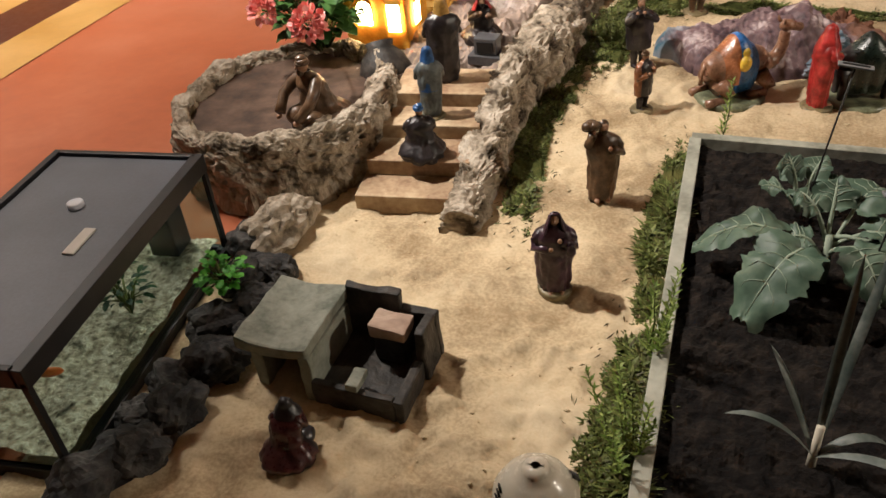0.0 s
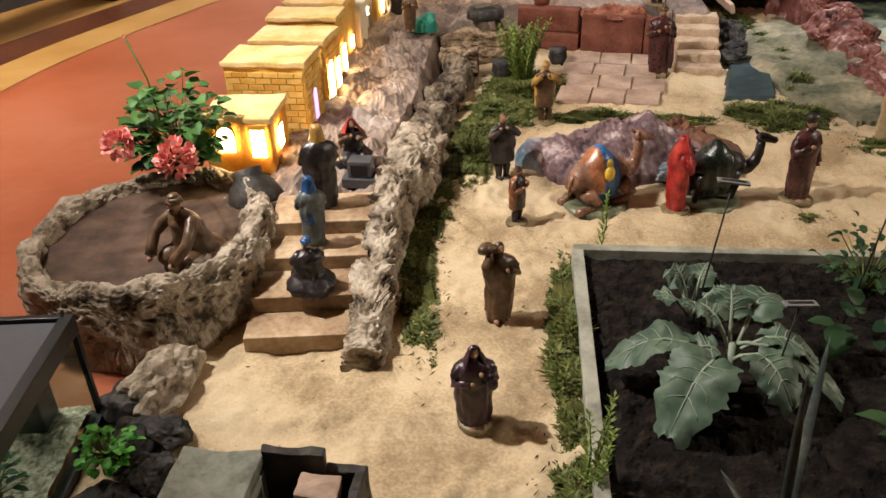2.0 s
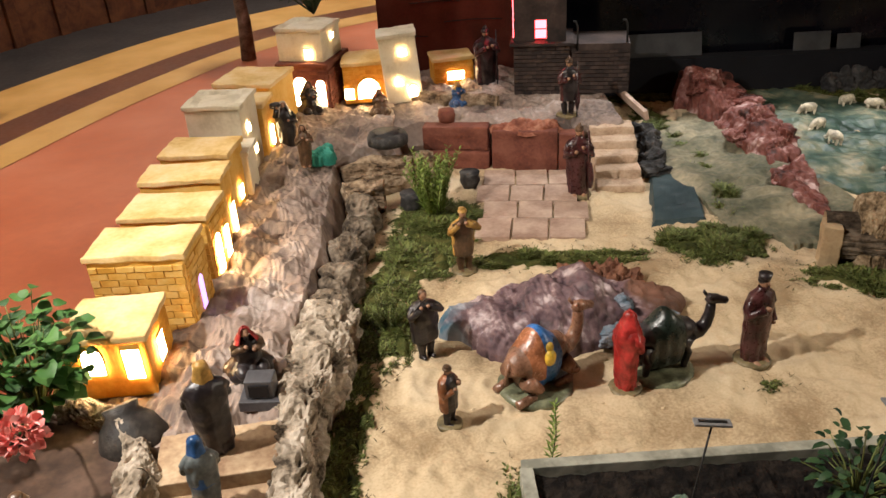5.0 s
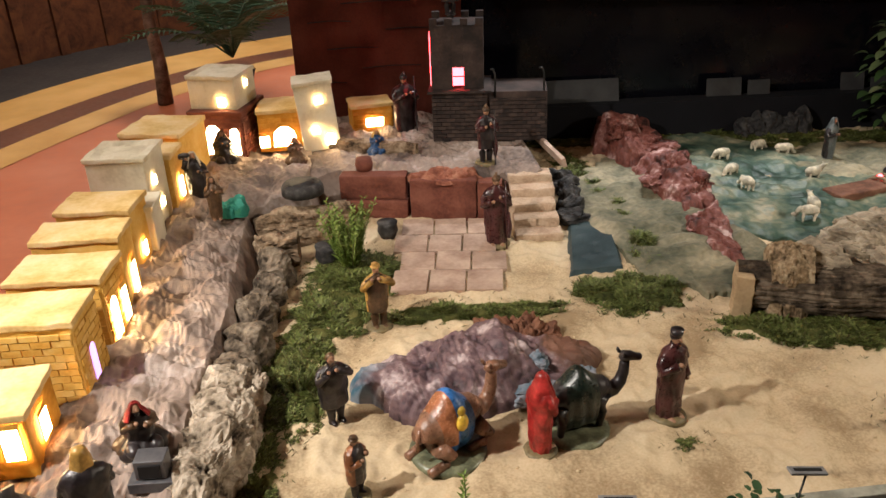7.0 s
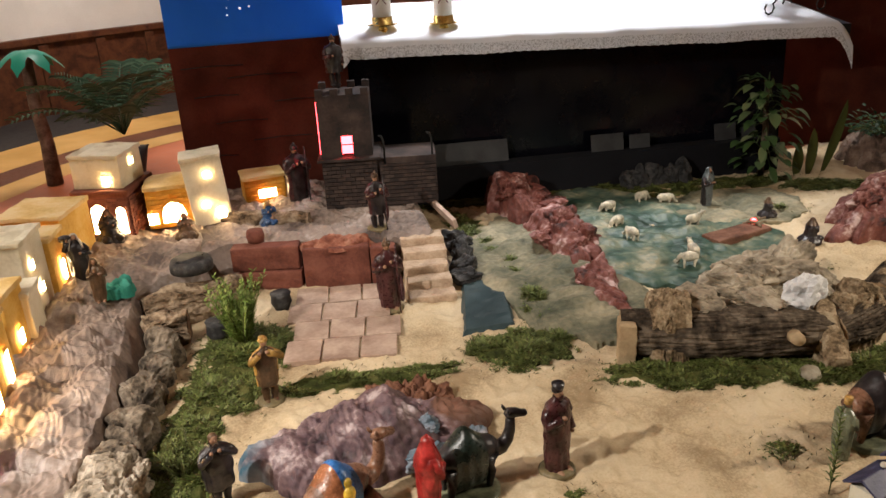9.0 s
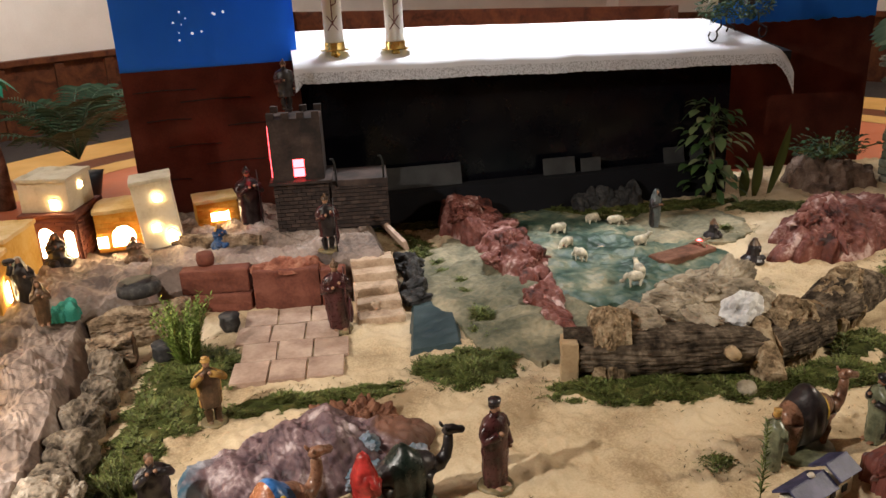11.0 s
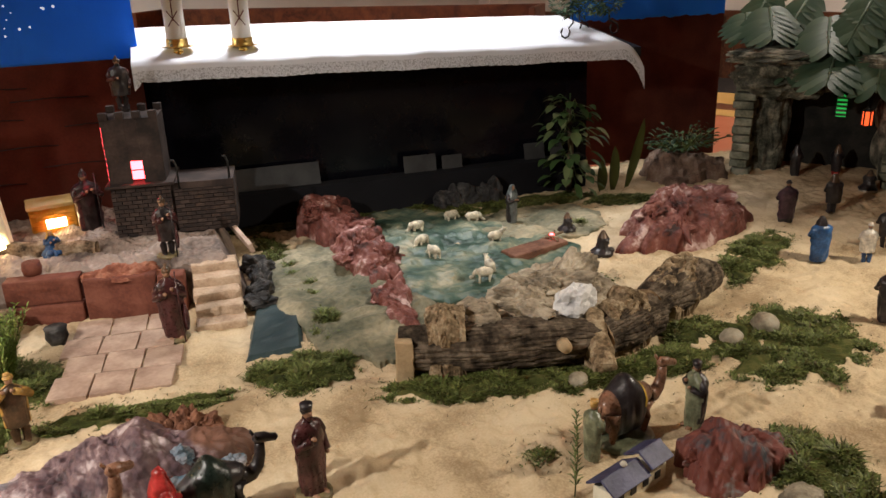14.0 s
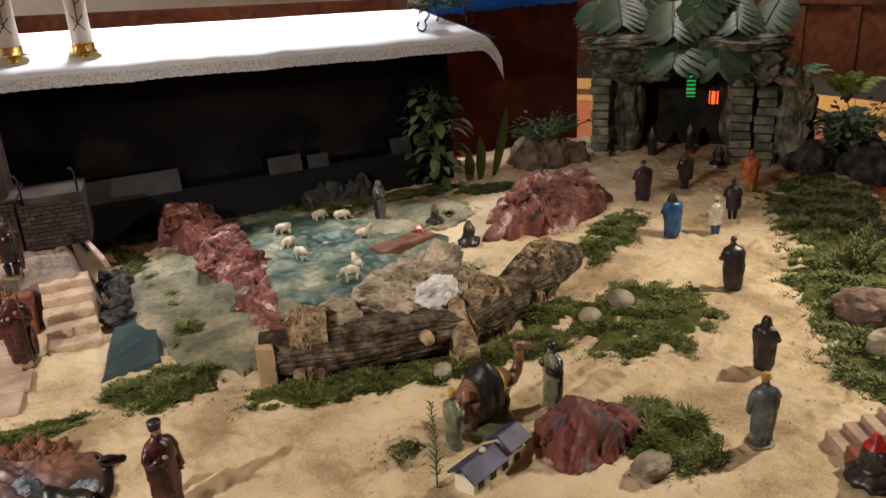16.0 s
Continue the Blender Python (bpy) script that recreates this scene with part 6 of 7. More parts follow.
mound("earth_mound", 5.32, 4.72, 0.3, 0.2, -20, 0.18, BROWNROCK, "dark heap of earth and leaves beside the grotto", "heap", 0.05, 8, 21, 90, 30)
porous("cork_chunk", [(2.43, 3.17), (2.5, 3.14), (2.57, 3.10)], [0.10, 0.115, 0.10], [0.24, 0.28, 0.25], OCHRE_BARK, "upright ochre chunk of cork bark on the log", "bark block", 51, 0.02, 24, 50, 22)
porous("cork_chunk", [(3.12, 2.92), (3.22, 2.92), (3.32, 2.92)], [0.07, 0.09, 0.07], [0.2, 0.25, 0.21], OCHRE_BARK, "ochre cork bark piece lying over the logs", "bark block", 53, 0.025, 22, 50, 24)
porous("cork_chunk", [(3.5, 3.0), (3.66, 3.06), (3.84, 3.14)], [0.07, 0.09, 0.06], [0.2, 0.235, 0.2], OCHRE_BARK, "ochre cork bark piece lying along the second log", "bark block", 58, 0.03, 22, 50, 24)
bm = bmesh.new()
tube(bm, [(2.86, 2.84, 0.13), (2.84, 2.79, 0.14)], [0.028, 0.024], 14)
tagged(part("branch_stub", bm, CUTWOOD), "short sawn branch stub on the log", "log")
porous("bark_plank", [(2.98, 2.72), (3.02, 2.82), (3.07, 2.92)], [0.045, 0.055, 0.05], [0.06, 0.14, 0.2], OCHRE_BARK, "flat piece of pale bark leaning on the log", "bark", 56, 0.012, 24, 40, 16)
for x, y, z, r, sd in ((2.72, 3.24, 0.1, (0.13, 0.08, 0.09), 91), (2.66, 3.12, 0.2, (0.08, 0.06, 0.03), 94), (2.86, 3.02, 0.21, (0.09, 0.04, 0.025), 95)):
    stone("tan_paper_rock", x, y, z, r, PAPER_TAN, "crumpled grey and tan paper rock piled behind the log", sd, "paper rock", 0.55, "rocks behind the log")
for x, y, rx, ry, turn, h, count, size, sd in ((2.92, 3.3, 0.2, 0.1, -20, 0.14, 12, 0.11, 41), (3.22, 3.42, 0.26, 0.15, -25, 0.19, 18, 0.14, 44)):
    heap = mound("tan_paper_rock", x, y, rx, ry, turn, h * 0.5, PAPER_TAN, "heap of crumpled tan rock paper behind the log", "paper rock", 0.03, 9, sd, 120, 36)
    tagged(heap, "heap of crumpled tan rock paper behind the log", "paper rock", "rocks behind the log")
    crumple(heap, x, y, rx * 0.9, ry * 0.9, turn, h, count, size, PAPER_TAN, sd)
mound("rubble", 1.47, 4.45, 0.18, 0.07, -18, 0.035, material("red_rubble", [(0.16, 0.05, 0.03), (0.28, 0.1, 0.06), (0.42, 0.2, 0.13)], 16, 0.9, 0.6), "reddish rubble lying on the clay blocks", "rubble", 0.02, 16, 29, 90, 24, 0.8, "", -0.01).location.z = 0.195
mound("teal_rag", 0.44, 4.36, 0.075, 0.06, 0, 0.05, material("teal_cloth", [(0.02, 0.2, 0.15), (0.06, 0.36, 0.28)], 12, 0.7, 0.2), "crumpled teal cloth on the street", "cloth", 0.02, 18, 31, 70, 20).location.z = 0.19
mound("brown_brush", 1.45, 3.22, 0.16, 0.08, -15, 0.05, material("dry_brush", [(0.12, 0.05, 0.03), (0.26, 0.12, 0.07)], 20, 0.9, 0.6), "heap of reddish dry brush beside the paper hill", "brush", 0.03, 18, 33, 90, 24)
porous("bark_log", [(0.63, 5.18), (1.02, 5.01), (1.41, 4.80)], [0.03, 0.035, 0.03], [0.06, 0.065, 0.06], BARK, "thin bark log lying across the terrace", "log", 61, 0.008, 30, 26, 26).location.z = 0.21
for k, (x, y, r) in enumerate(((2.03, 4.14, 0.055), (2.07, 4.25, 0.06), (2.1, 4.36, 0.07), (2.13, 4.48, 0.06), (2.16, 4.6, 0.065))):
    stone("dark_bank_stone", x, y, 0.03, (r * 0.8, r * 1.2, r * (0.7 + 0.2 * (k % 3))), LAVA, "dark stone along the side of the stair", 80 + k, "stone", 0.55, "stair bank stones")
bm = bmesh.new()
box(bm, -0.01, 0, 0, 0.012, 0.5, 0.05, 0.003)
tagged(part("edge_board", bm, SLAB, m=pose(2.1, 4.42, 0.18, 0, -15, -2)), "tan board along the edge of the terrace", "board")


# ---- vessels and built bits ----
def lathe(name, prof, mat, x, y, z, label, category, sides=28, tilt=0.0, group=""):
    bm = bmesh.new()
    tube(bm, [(0, 0, pz) for pz, _ in prof], [pr for _, pr in prof], sides)
    return tagged(part(name, bm, mat, m=pose(x, y, z, tilt, 0, 30)), label, category, group)


CERAMIC = material("white_ceramic", [(0.52, 0.47, 0.37), (0.62, 0.57, 0.47)], 6, 0.25, 0.05)
jar = thing("ceramic_jar", pose(0.55, 0.875, 0), "round white ceramic jar with brown painted leaves", "jar")
bm = bmesh.new()
tube(bm, [(0, 0, z) for z in (-0.012, 0.02, 0.06, 0.1, 0.13, 0.15, 0.16, 0.163, 0.166, 0.172, 0.172, 0.165)], [0.05, 0.068, 0.08, 0.078, 0.062, 0.042, 0.026, 0.026, 0.024, 0.02, 0.008, 0.007], 36)
part("body", bm, CERAMIC, jar)
for a0 in (200, 290, 20):
    bm = bmesh.new()
    for k in range(5):
        a = radians(a0 + k * 3)
        z0, r0 = 0.128 - k * 0.008, 0.066 + k * 0.004
        tube(bm, [(r0 * math.cos(a - 0.12), r0 * math.sin(a - 0.12), z0), (r0 * 1.01 * math.cos(a), r0 * 1.01 * math.sin(a), z0 + 0.005), (r0 * math.cos(a + 0.16 - 0.02 * k), r0 * math.sin(a + 0.16 - 0.02 * k), z0 - 0.002)], 0.0022, 5)
    part("painted_leaf", bm, DARKCLAY, jar, "dark brown painted leaf")
lathe("black_jar", [(-0.012, 0.05), (0.03, 0.085), (0.08, 0.095), (0.13, 0.075), (0.16, 0.045), (0.18, 0.05)], DARKCLAY, -0.12, 2.47, 0.09, "dark brown clay jar behind the basin", "jar", 28, -30)
lathe("black_pot", [(-0.012, 0.03), (0.03, 0.055), (0.07, 0.05), (0.085, 0.055)], LAVA, 0.83, 4.08, 0, "small black pot half hidden in the moss", "pot")
lathe("black_pot", [(-0.012, 0.03), (0.03, 0.05), (0.06, 0.045), (0.075, 0.05)], LAVA, 1.14, 4.27, 0, "small black pot beside the paving", "pot")
lathe("barrel", [(0, 0.04), (0.03, 0.046), (0.06, 0.04), (0.062, 0.03)], TERRACOTTA, 1.10, 4.64, 0.215, "small red-brown barrel on the terrace", "barrel")
lathe("round_well", [(0, 0.1), (0.03, 0.1), (0.05, 0.09), (0.052, 0.06), (0.03, 0.055)], LAVA, 0.77, 4.42, 0.215, "low round well of dark stones", "well")
METALBOX = material("grey_tin", [(0.09, 0.09, 0.1), (0.16, 0.16, 0.17)], 10, 0.4, 0.1, metal=0.5)
well = thing("tin_well", pose(0.21, 2.58, 0.185, 0, 0, -10), "small grey tin box well with a dark opening", "well")
bm = bmesh.new()
box(bm, -0.06, -0.045, -0.02, 0.06, 0.045, 0.012, 0.003)
part("plinth", bm, METALBOX, well)
bm = bmesh.new()
box(bm, -0.04, -0.03, 0.012, 0.04, 0.03, 0.07, 0.004)
part("body", bm, METALBOX, well)
bm = bmesh.new()
box(bm, -0.028, -0.034, 0.02, 0.028, -0.029, 0.058)
part("opening", bm, BLACKPAINT, well)

# small farmhouse with a violet roof
ROOFV = material("violet_roof", [(0.03, 0.03, 0.07), (0.06, 0.06, 0.12), (0.09, 0.09, 0.17)], 12, 0.5, 0.4)
farm = thing("model_farmhouse", pose(2.61, 2.155, 0, 0, 0, 11), "small long model farmhouse with a violet tiled roof", "model house")
bm = bmesh.new()
box(bm, -0.13, -0.04, -0.015, 0.13, 0.04, 0.045, 0.003)
part("wall", bm, HOUSE_PALE, farm)
for sgn in (-1, 1):
    for x0, x1, dz in ((-0.145, 0.03, 0.0), (0.035, 0.145, 0.018)):
        bm = bmesh.new()
        box(bm, x0, -0.004, -0.004, x1, 0.066, 0.004, 0.002)
        rf = part("roof", bm, ROOFV, farm, m=pose(0, 0, 0.085 + dz, -32 * 1, 0, 0) if sgn > 0 else pose(0, 0, 0.085 + dz, 180 + 32, 0, 0))
for k in range(4):
    bm = bmesh.new()
    box(bm, -0.11 + k * 0.06, -0.044, 0.01, -0.085 + k * 0.06, -0.039, 0.035)
    part("window", bm, BLACKPAINT, farm)
lathe("white_bead", [(0, 0.008), (0.006, 0.012), (0.014, 0.008)], CERAMIC, 2.575, 2.15, 0.088, "small white bead lying on the violet roof", "bead")

stair = thing("brick_stair", pose(3.5, 1.52, 0, 0, 0, -35), "small stair of reddish bricks", "stairs")
for k in range(4):
    bm = bmesh.new()
    box(bm, k * 0.055, -0.06, -0.015, k * 0.055 + 0.075, 0.06, 0.03 + 0.025 * k, 0.004)
    part("brick", bm, SLAB, stair)
bm = bmesh.new()
box(bm, 0.0, -0.16, -0.015, 0.12, -0.07, 0.06, 0.005)
part("block", bm, TERRACOTTA, stair)

# camp fire
EARTHBED = material("red_brown_clay", [(0.07, 0.03, 0.018), (0.15, 0.065, 0.038), (0.22, 0.11, 0.07)], 10, 0.85, 0.5, fine=60)
tray = tagged(part("fire_tray", (lambda b: (box(b, -0.19, -0.065, 0, 0.19, 0.065, 0.05, 0.012), b)[1])(bmesh.new()), EARTHBED, m=pose(3.54, 4.0, 0.0, 0, 0, 6)), "flat brown earth bed of the camp fire", "camp fire")
bm = bmesh.new()
ball(bm, (0, 0, 0), 0.014)
tagged(part("fire_bulb", bm, REDGLOW, m=pose(3.68, 4.04, 0.068)), "small glowing red bulb of the camp fire", "lamp")
for k in range(5):
    bm = bmesh.new()
    tube(bm, [(-0.05, 0, 0.0), (0, 0.004, 0.012), (0.05, 0, 0.0)], 0.007, 6)
    tagged(part("stick", bm, BARK, m=pose(3.69 + 0.02 * math.cos(k), 4.04 + 0.02 * math.sin(k * 2), 0.056, 0, 10 * (k - 2), 40 * k)), "brown stick of the camp fire", "firewood", "camp fire sticks")


# ---- grotto ----
CAVE = material("painted_rock", [(0.022, 0.024, 0.016), (0.11, 0.108, 0.08), (0.32, 0.30, 0.23)], 9, 0.85, 0.8, fine=60)
GREENGLOW = glow("green_bulb", (0.03, 0.6, 0.10), 0.5)
LANTERNGLOW = glow("lantern_bulb", (1.0, 0.10, 0.025), 1.6)
PILLAR = material("mossy_stone", [(0.07, 0.075, 0.052), (0.17, 0.175, 0.125), (0.29, 0.285, 0.22)], 11, 0.85, 0.6, fine=60)
# Near-black boards: the shade inside the grotto is put into their colour.
GROTTO_SHADE = material("shade_dark_boards", [(0.006, 0.006, 0.005), (0.016, 0.015, 0.012), (0.03, 0.027, 0.02)], 9, 0.9, 0.5)
cave = thing("grotto", pose(6.0, 4.1, 0, 0, 0, -59), "dark rock stable with a cavern roof on stacked stone pillars", "grotto")


def blob(name, at, r, seed, parent, mat, rough=0.25, sub=5):
    bm = bmesh.new()
    bmesh.ops.create_icosphere(bm, subdivisions=sub, radius=1)
    for v in bm.verts:
        p = v.co.copy()
        ledge = abs(math.sin(p.z * 5 + 2 * noise.noise(p * 1.5 + Vector((seed, 0, 0))))) - 0.5
        k = 1 + rough * fbm(p * 1.6, 4, seed) + rough * 0.7 * crease(p * 1.7, 4, seed) + 0.16 * ledge
        v.co = Vector((p.x * r[0] * k, p.y * r[1] * k, p.z * r[2] * k))
    return part(name, bm, mat, parent, m=pose(*at))


rng = random.Random(8)
for side, x, wide, n in ((-1, -0.53, 0.14, 12), (1, 0.44, 0.15, 10), (1, 0.60, 0.13, 9)):
    for k in range(n):
        bm = bmesh.new()
        w = wide * rng.uniform(0.85, 1.05)
        box(bm, -w / 2, -0.07, 0.004, w / 2, 0.09, 0.056, 0.008)
        part("stone_block", bm, PILLAR, cave, m=pose(x + rng.uniform(-0.01, 0.01), (0 if x < 0.5 else -0.06) + rng.uniform(-0.01, 0.01), -0.015 + 0.06 * k, 0, 0, rng.uniform(-5, 5)))
blob("roof_rock", (-0.34, 0.05, 0.70), (0.26, 0.20, 0.13), 1, cave, CAVE)
blob("roof_rock", (-0.37, -0.02, 0.83), (0.27, 0.2, 0.055), 2, cave, CAVE)
blob("roof_rock", (0.02, 0.24, 0.79), (0.32, 0.16, 0.09), 3, cave, CAVE)
blob("roof_rock", (0.42, 0.0, 0.82), (0.27, 0.2, 0.065), 4, cave, CAVE)
blob("roof_rock", (0.53, -0.02, 0.69), (0.15, 0.15, 0.12), 5, cave, CAVE)
blob("side_rock", (0.78, 0.0, 0.28), (0.12, 0.16, 0.3), 6, cave, CAVE)
blob("side_rock", (-0.44, 0.25, 0.35), (0.16, 0.2, 0.5), 7, cave, CAVE)
blob("side_rock", (0.5, 0.28, 0.35), (0.18, 0.2, 0.5), 9, cave, CAVE)
bm = bmesh.new()
tube(bm, [(0.6, -0.03, 0.62), (0.72, -0.08, 0.56), (0.86, -0.12, 0.48)], [0.04, 0.035, 0.03], 8)
part("branch", bm, BARK, cave)
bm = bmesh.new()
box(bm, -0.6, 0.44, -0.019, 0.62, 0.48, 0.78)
part("back_wall", bm, GROTTO_SHADE, cave)
# Roof and side boards are added to keep light out of the grotto.
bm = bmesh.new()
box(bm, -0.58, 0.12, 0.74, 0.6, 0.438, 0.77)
part("roof_board", bm, GROTTO_SHADE, cave)
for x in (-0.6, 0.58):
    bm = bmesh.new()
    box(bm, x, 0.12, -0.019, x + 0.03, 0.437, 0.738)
    part("side_board", bm, GROTTO_SHADE, cave)
blob("roof_rock", (0.05, 0.10, 0.73), (0.34, 0.1, 0.09), 15, cave, CAVE, 0.35)
blob("roof_rock", (-0.2, 0.08, 0.66), (0.2, 0.1, 0.1), 16, cave, CAVE, 0.35)
bm = bmesh.new()
outl = [(-0.033, 0), (0.033, 0), (0.033, 0.12), (0.024, 0.15), (0, 0.165), (-0.024, 0.15), (-0.033, 0.12)]
bm.faces.new([bm.verts.new((u + 0.05, 0.433, v + 0.36)) for u, v in outl])
part("green_window", bm, GREENGLOW, cave, "arched window glowing green")
for k in range(5):
    bm = bmesh.new()
    box(bm, 0.015, 0.415, 0.37 + 0.03 * k, 0.085, 0.43, 0.384 + 0.03 * k, 0.002)
    part("shutter_slat", bm, CAVE, cave)
lant = bmesh.new()
tube(lant, [(0, 0, 0), (0, 0, 0.09)], [0.032, 0.032], 6)
lant_ob = part("lantern", lant, LANTERNGLOW, cave, "glowing red lantern", m=pose(0.24, 0.1, 0.38))
bm = bmesh.new()
for k in range(6):
    a = k * math.pi / 3
    tube(bm, [(0.036 * math.cos(a), 0.036 * math.sin(a), -0.005), (0.036 * math.cos(a), 0.036 * math.sin(a), 0.095)], 0.005, 4)
tube(bm, [(0, 0, 0.095), (0, 0, 0.12), (0, 0, 0.4)], [0.042, 0.01, 0.003], 8)
part("cage", bm, IRON, lant_ob)


# ---- plants ----
def leaf_mesh(bm, base, aim, side, length, width, mat=0, droop=0.3, n=6, lobes=0.0, fold=0.15):
    """A bent leaf along aim from base; side is its width's direction."""
    base, aim, side = Vector(base), Vector(aim).normalized(), Vector(side).normalized()
    up = side.cross(aim)
    rows = []
    for i in range(n + 1):
        t = i / n
        w = width * (math.sin(math.pi * min(1, 0.06 + t * 0.94)) ** 0.7) * (1 + lobes * math.sin(i * 2.4))
        p = base + aim * length * t - Vector((0, 0, 1)) * droop * length * t * t
        rows.append([bm.verts.new(p - side * w / 2 + up * fold * w), bm.verts.new(p), bm.verts.new(p + side * w / 2 + up * fold * w)])
    for r, q in zip(rows, rows[1:]):
        for k in (0, 1):
            f = bm.faces.new((r[k], r[k + 1], q[k + 1], q[k]))
            f.material_index, f.smooth = mat, True


def bush(name, x, y, z, r, count, size, mat, label, category, seed, round_leaf=0.9, stalk=True):
    """Many leaves round an uneven crown, on thin stalks."""
    rng = random.Random(seed)
    ob = thing(name, pose(x, y, z), label, category)
    bm, st = bmesh.new(), bmesh.new()
    for k in range(count):
        a, e = rng.uniform(0, 2 * math.pi), rng.uniform(-0.2, 1.2)
        d = Vector((math.cos(a) * math.cos(e), math.sin(a) * math.cos(e), math.sin(e)))
        q = Vector((d.x * r[0], d.y * r[1], r[2] * (0.55 + 0.45 * d.z))) * rng.uniform(0.55, 1.1) * (1 + 0.3 * noise.noise(d * 2 + Vector((seed, 0, 0))))
        s = size * rng.uniform(0.6, 1.2)
        out = Vector((d.x, d.y, rng.uniform(-0.1, 0.7))).normalized()
        sd = out.cross(Vector((rng.uniform(-0.3, 0.3), rng.uniform(-0.3, 0.3), 1)))
        leaf_mesh(bm, q, out, sd, s, s * round_leaf, 0, rng.uniform(0.1, 0.6), 4, 0.1)
        if stalk and k % 3 == 0:
            tube(st, [(0, 0, 0), q * 0.5 + Vector((0, 0, 0.02)), q], [0.004, 0.0025, 0.0015], 4)
    part("foliage", bm, mat, ob)
    if stalk:
        part("stalk", st, GRASS, ob)
    return ob


TERRAPOT = material("terracotta_pot", [(0.16, 0.06, 0.03), (0.24, 0.1, 0.05)], 12, 0.8, 0.2)
GERLEAF = leafy("geranium_leaf", (0.02, 0.07, 0.012), (0.045, 0.13, 0.025), (0.09, 0.2, 0.05))
PETAL = leafy("coral_petal", (0.80, 0.19, 0.17), (0.88, 0.36, 0.33), (0.90, 0.56, 0.52))
ger = bush("potted_geranium", -0.42, 2.66, 0.14, (0.17, 0.15, 0.36), 300, 0.048, GERLEAF, "leafy green geranium in a pot with coral flower heads", "plant", 3, 1.1)
bm = bmesh.new()
tube(bm, [(0, 0, -0.158), (0, 0, 0.0), (0, 0, 0.02)], [0.07, 0.095, 0.1], 24)
part("pot", bm, TERRAPOT, ger)
for fx, fy, fz, fr in ((0.14, -0.43, 0.3, 0.058), (-0.09, -0.24, 0.27, 0.05), (-0.12, 0.1, 0.5, 0.012)):
    bm = bmesh.new()
    rng = random.Random(int(fx * 1000))
    for k in range(150 if fr > 0.02 else 8):
        d = Vector((rng.gauss(0, 1), rng.gauss(0, 1), rng.gauss(0, 0.8) + 0.2)).normalized()
        sd = d.cross(Vector((rng.uniform(-1, 1), rng.uniform(-1, 1), rng.uniform(-1, 1))))
        leaf_mesh(bm, Vector((fx, fy, fz)) + d * fr * rng.uniform(0.45, 0.8), (d + Vector((0, 0, 0.2))), sd, fr * 0.42, fr * 0.4, 0, 0.1, 3)
    head = part("flower_head", bm, PETAL, ger, "coral pink flower head")
    bm = bmesh.new()
    tube(bm, [(0, 0, 0.02), (fx * 0.5, fy * 0.5, fz * 0.75), (fx, fy, fz)], [0.004, 0.003, 0.003], 5)
    part("flower_stalk", bm, GERLEAF, ger)

bush("tank_plant", -0.30, 1.42, 0.05, (0.055, 0.055, 0.09), 130, 0.02, leafy("fresh_green", (0.04, 0.2, 0.015), (0.07, 0.3, 0.03), (0.14, 0.42, 0.06)), "small bright green plastic plant among the stones", "plant", 5)


def feather(name, x, y, z, tall, count, mat, label, seed, wide=0.3, needles=36, nl=0.03):
    """Upright sprigs set with small needles."""
    rng = random.Random(seed)
    bm, st = bmesh.new(), bmesh.new()
    ob = thing(name, pose(x, y, z), label, "plant")
    for k in range(count):
        a = rng.uniform(0, 2 * math.pi)
        lean = rng.uniform(0, wide)
        h = tall * rng.uniform(0.55, 1.0)
        b0 = Vector((math.cos(a), math.sin(a), 0)) * (0.25 * wide * tall * rng.uniform(0, 1) if count > 1 else 0)
        tip = b0 + Vector((math.cos(a) * lean * h, math.sin(a) * lean * h, h))
        tube(st, [b0, (b0 + tip) / 2 + Vector((0.008 * math.cos(k), 0.008 * math.sin(k), 0)), tip], [0.003, 0.002, 0.001], 4)
        for j in range(needles):
            t = 0.12 + 0.88 * j / needles
            p = b0.lerp(tip, t)
            aa = j * 2.4 + k
            d = Vector((math.cos(aa), math.sin(aa), rng.uniform(0.5, 1.1)))
            leaf_mesh(bm, p, d, d.cross(Vector((0, 0, 1))), nl * (1.15 - 0.6 * t) * rng.uniform(0.8, 1.2), nl * 0.22, 0, 0.0, 2)
    part("needle_foliage", bm, mat, ob)
    part("stalk", st, GRASS, ob)
    return ob


feather("feathery_bush", 0.92, 3.98, 0, 0.3, 60, BRIGHT, "bright green feathery bush in the moss", 1, 0.5, 40, 0.04)
feather("sprig", 0.975, 2.31, 0.0, 0.40, 1, BRIGHT, "upright rosemary sprig at the planter corner", 2, 0.05, 60, 0.032)
feather("sprig", 0.75, 1.32, 0.0, 0.28, 5, BRIGHT, "yellow-green sprigs at the planter edge", 3, 0.3, 50, 0.03)
feather("sprig", 0.71, 1.02, 0.0, 0.26, 7, BRIGHT, "yellow-green sprigs beside the plank", 4, 0.4, 40, 0.03)
feather("sprig", 2.43, 2.2, 0.0, 0.34, 1, GRASS, "tall thin green sprig", 5, 0.05, 70, 0.035)
feather("sprig", 0.62, 3.1, 0.0, 0.16, 30, GRASS, "upright green sprigs in the moss bank", 6, 0.6, 30, 0.025)
feather("sprig", 4.95, 2.2, 0.0, 0.2, 22, GRASS, "upright green sprigs at the display edge", 7, 0.9, 30, 0.035)
bush("leafy_shrub", 1.68, 2.0, 0.02, (0.12, 0.12, 0.2), 120, 0.035, DARKLEAF, "dark leafy shrub at the planter", "plant", 9, 0.6)
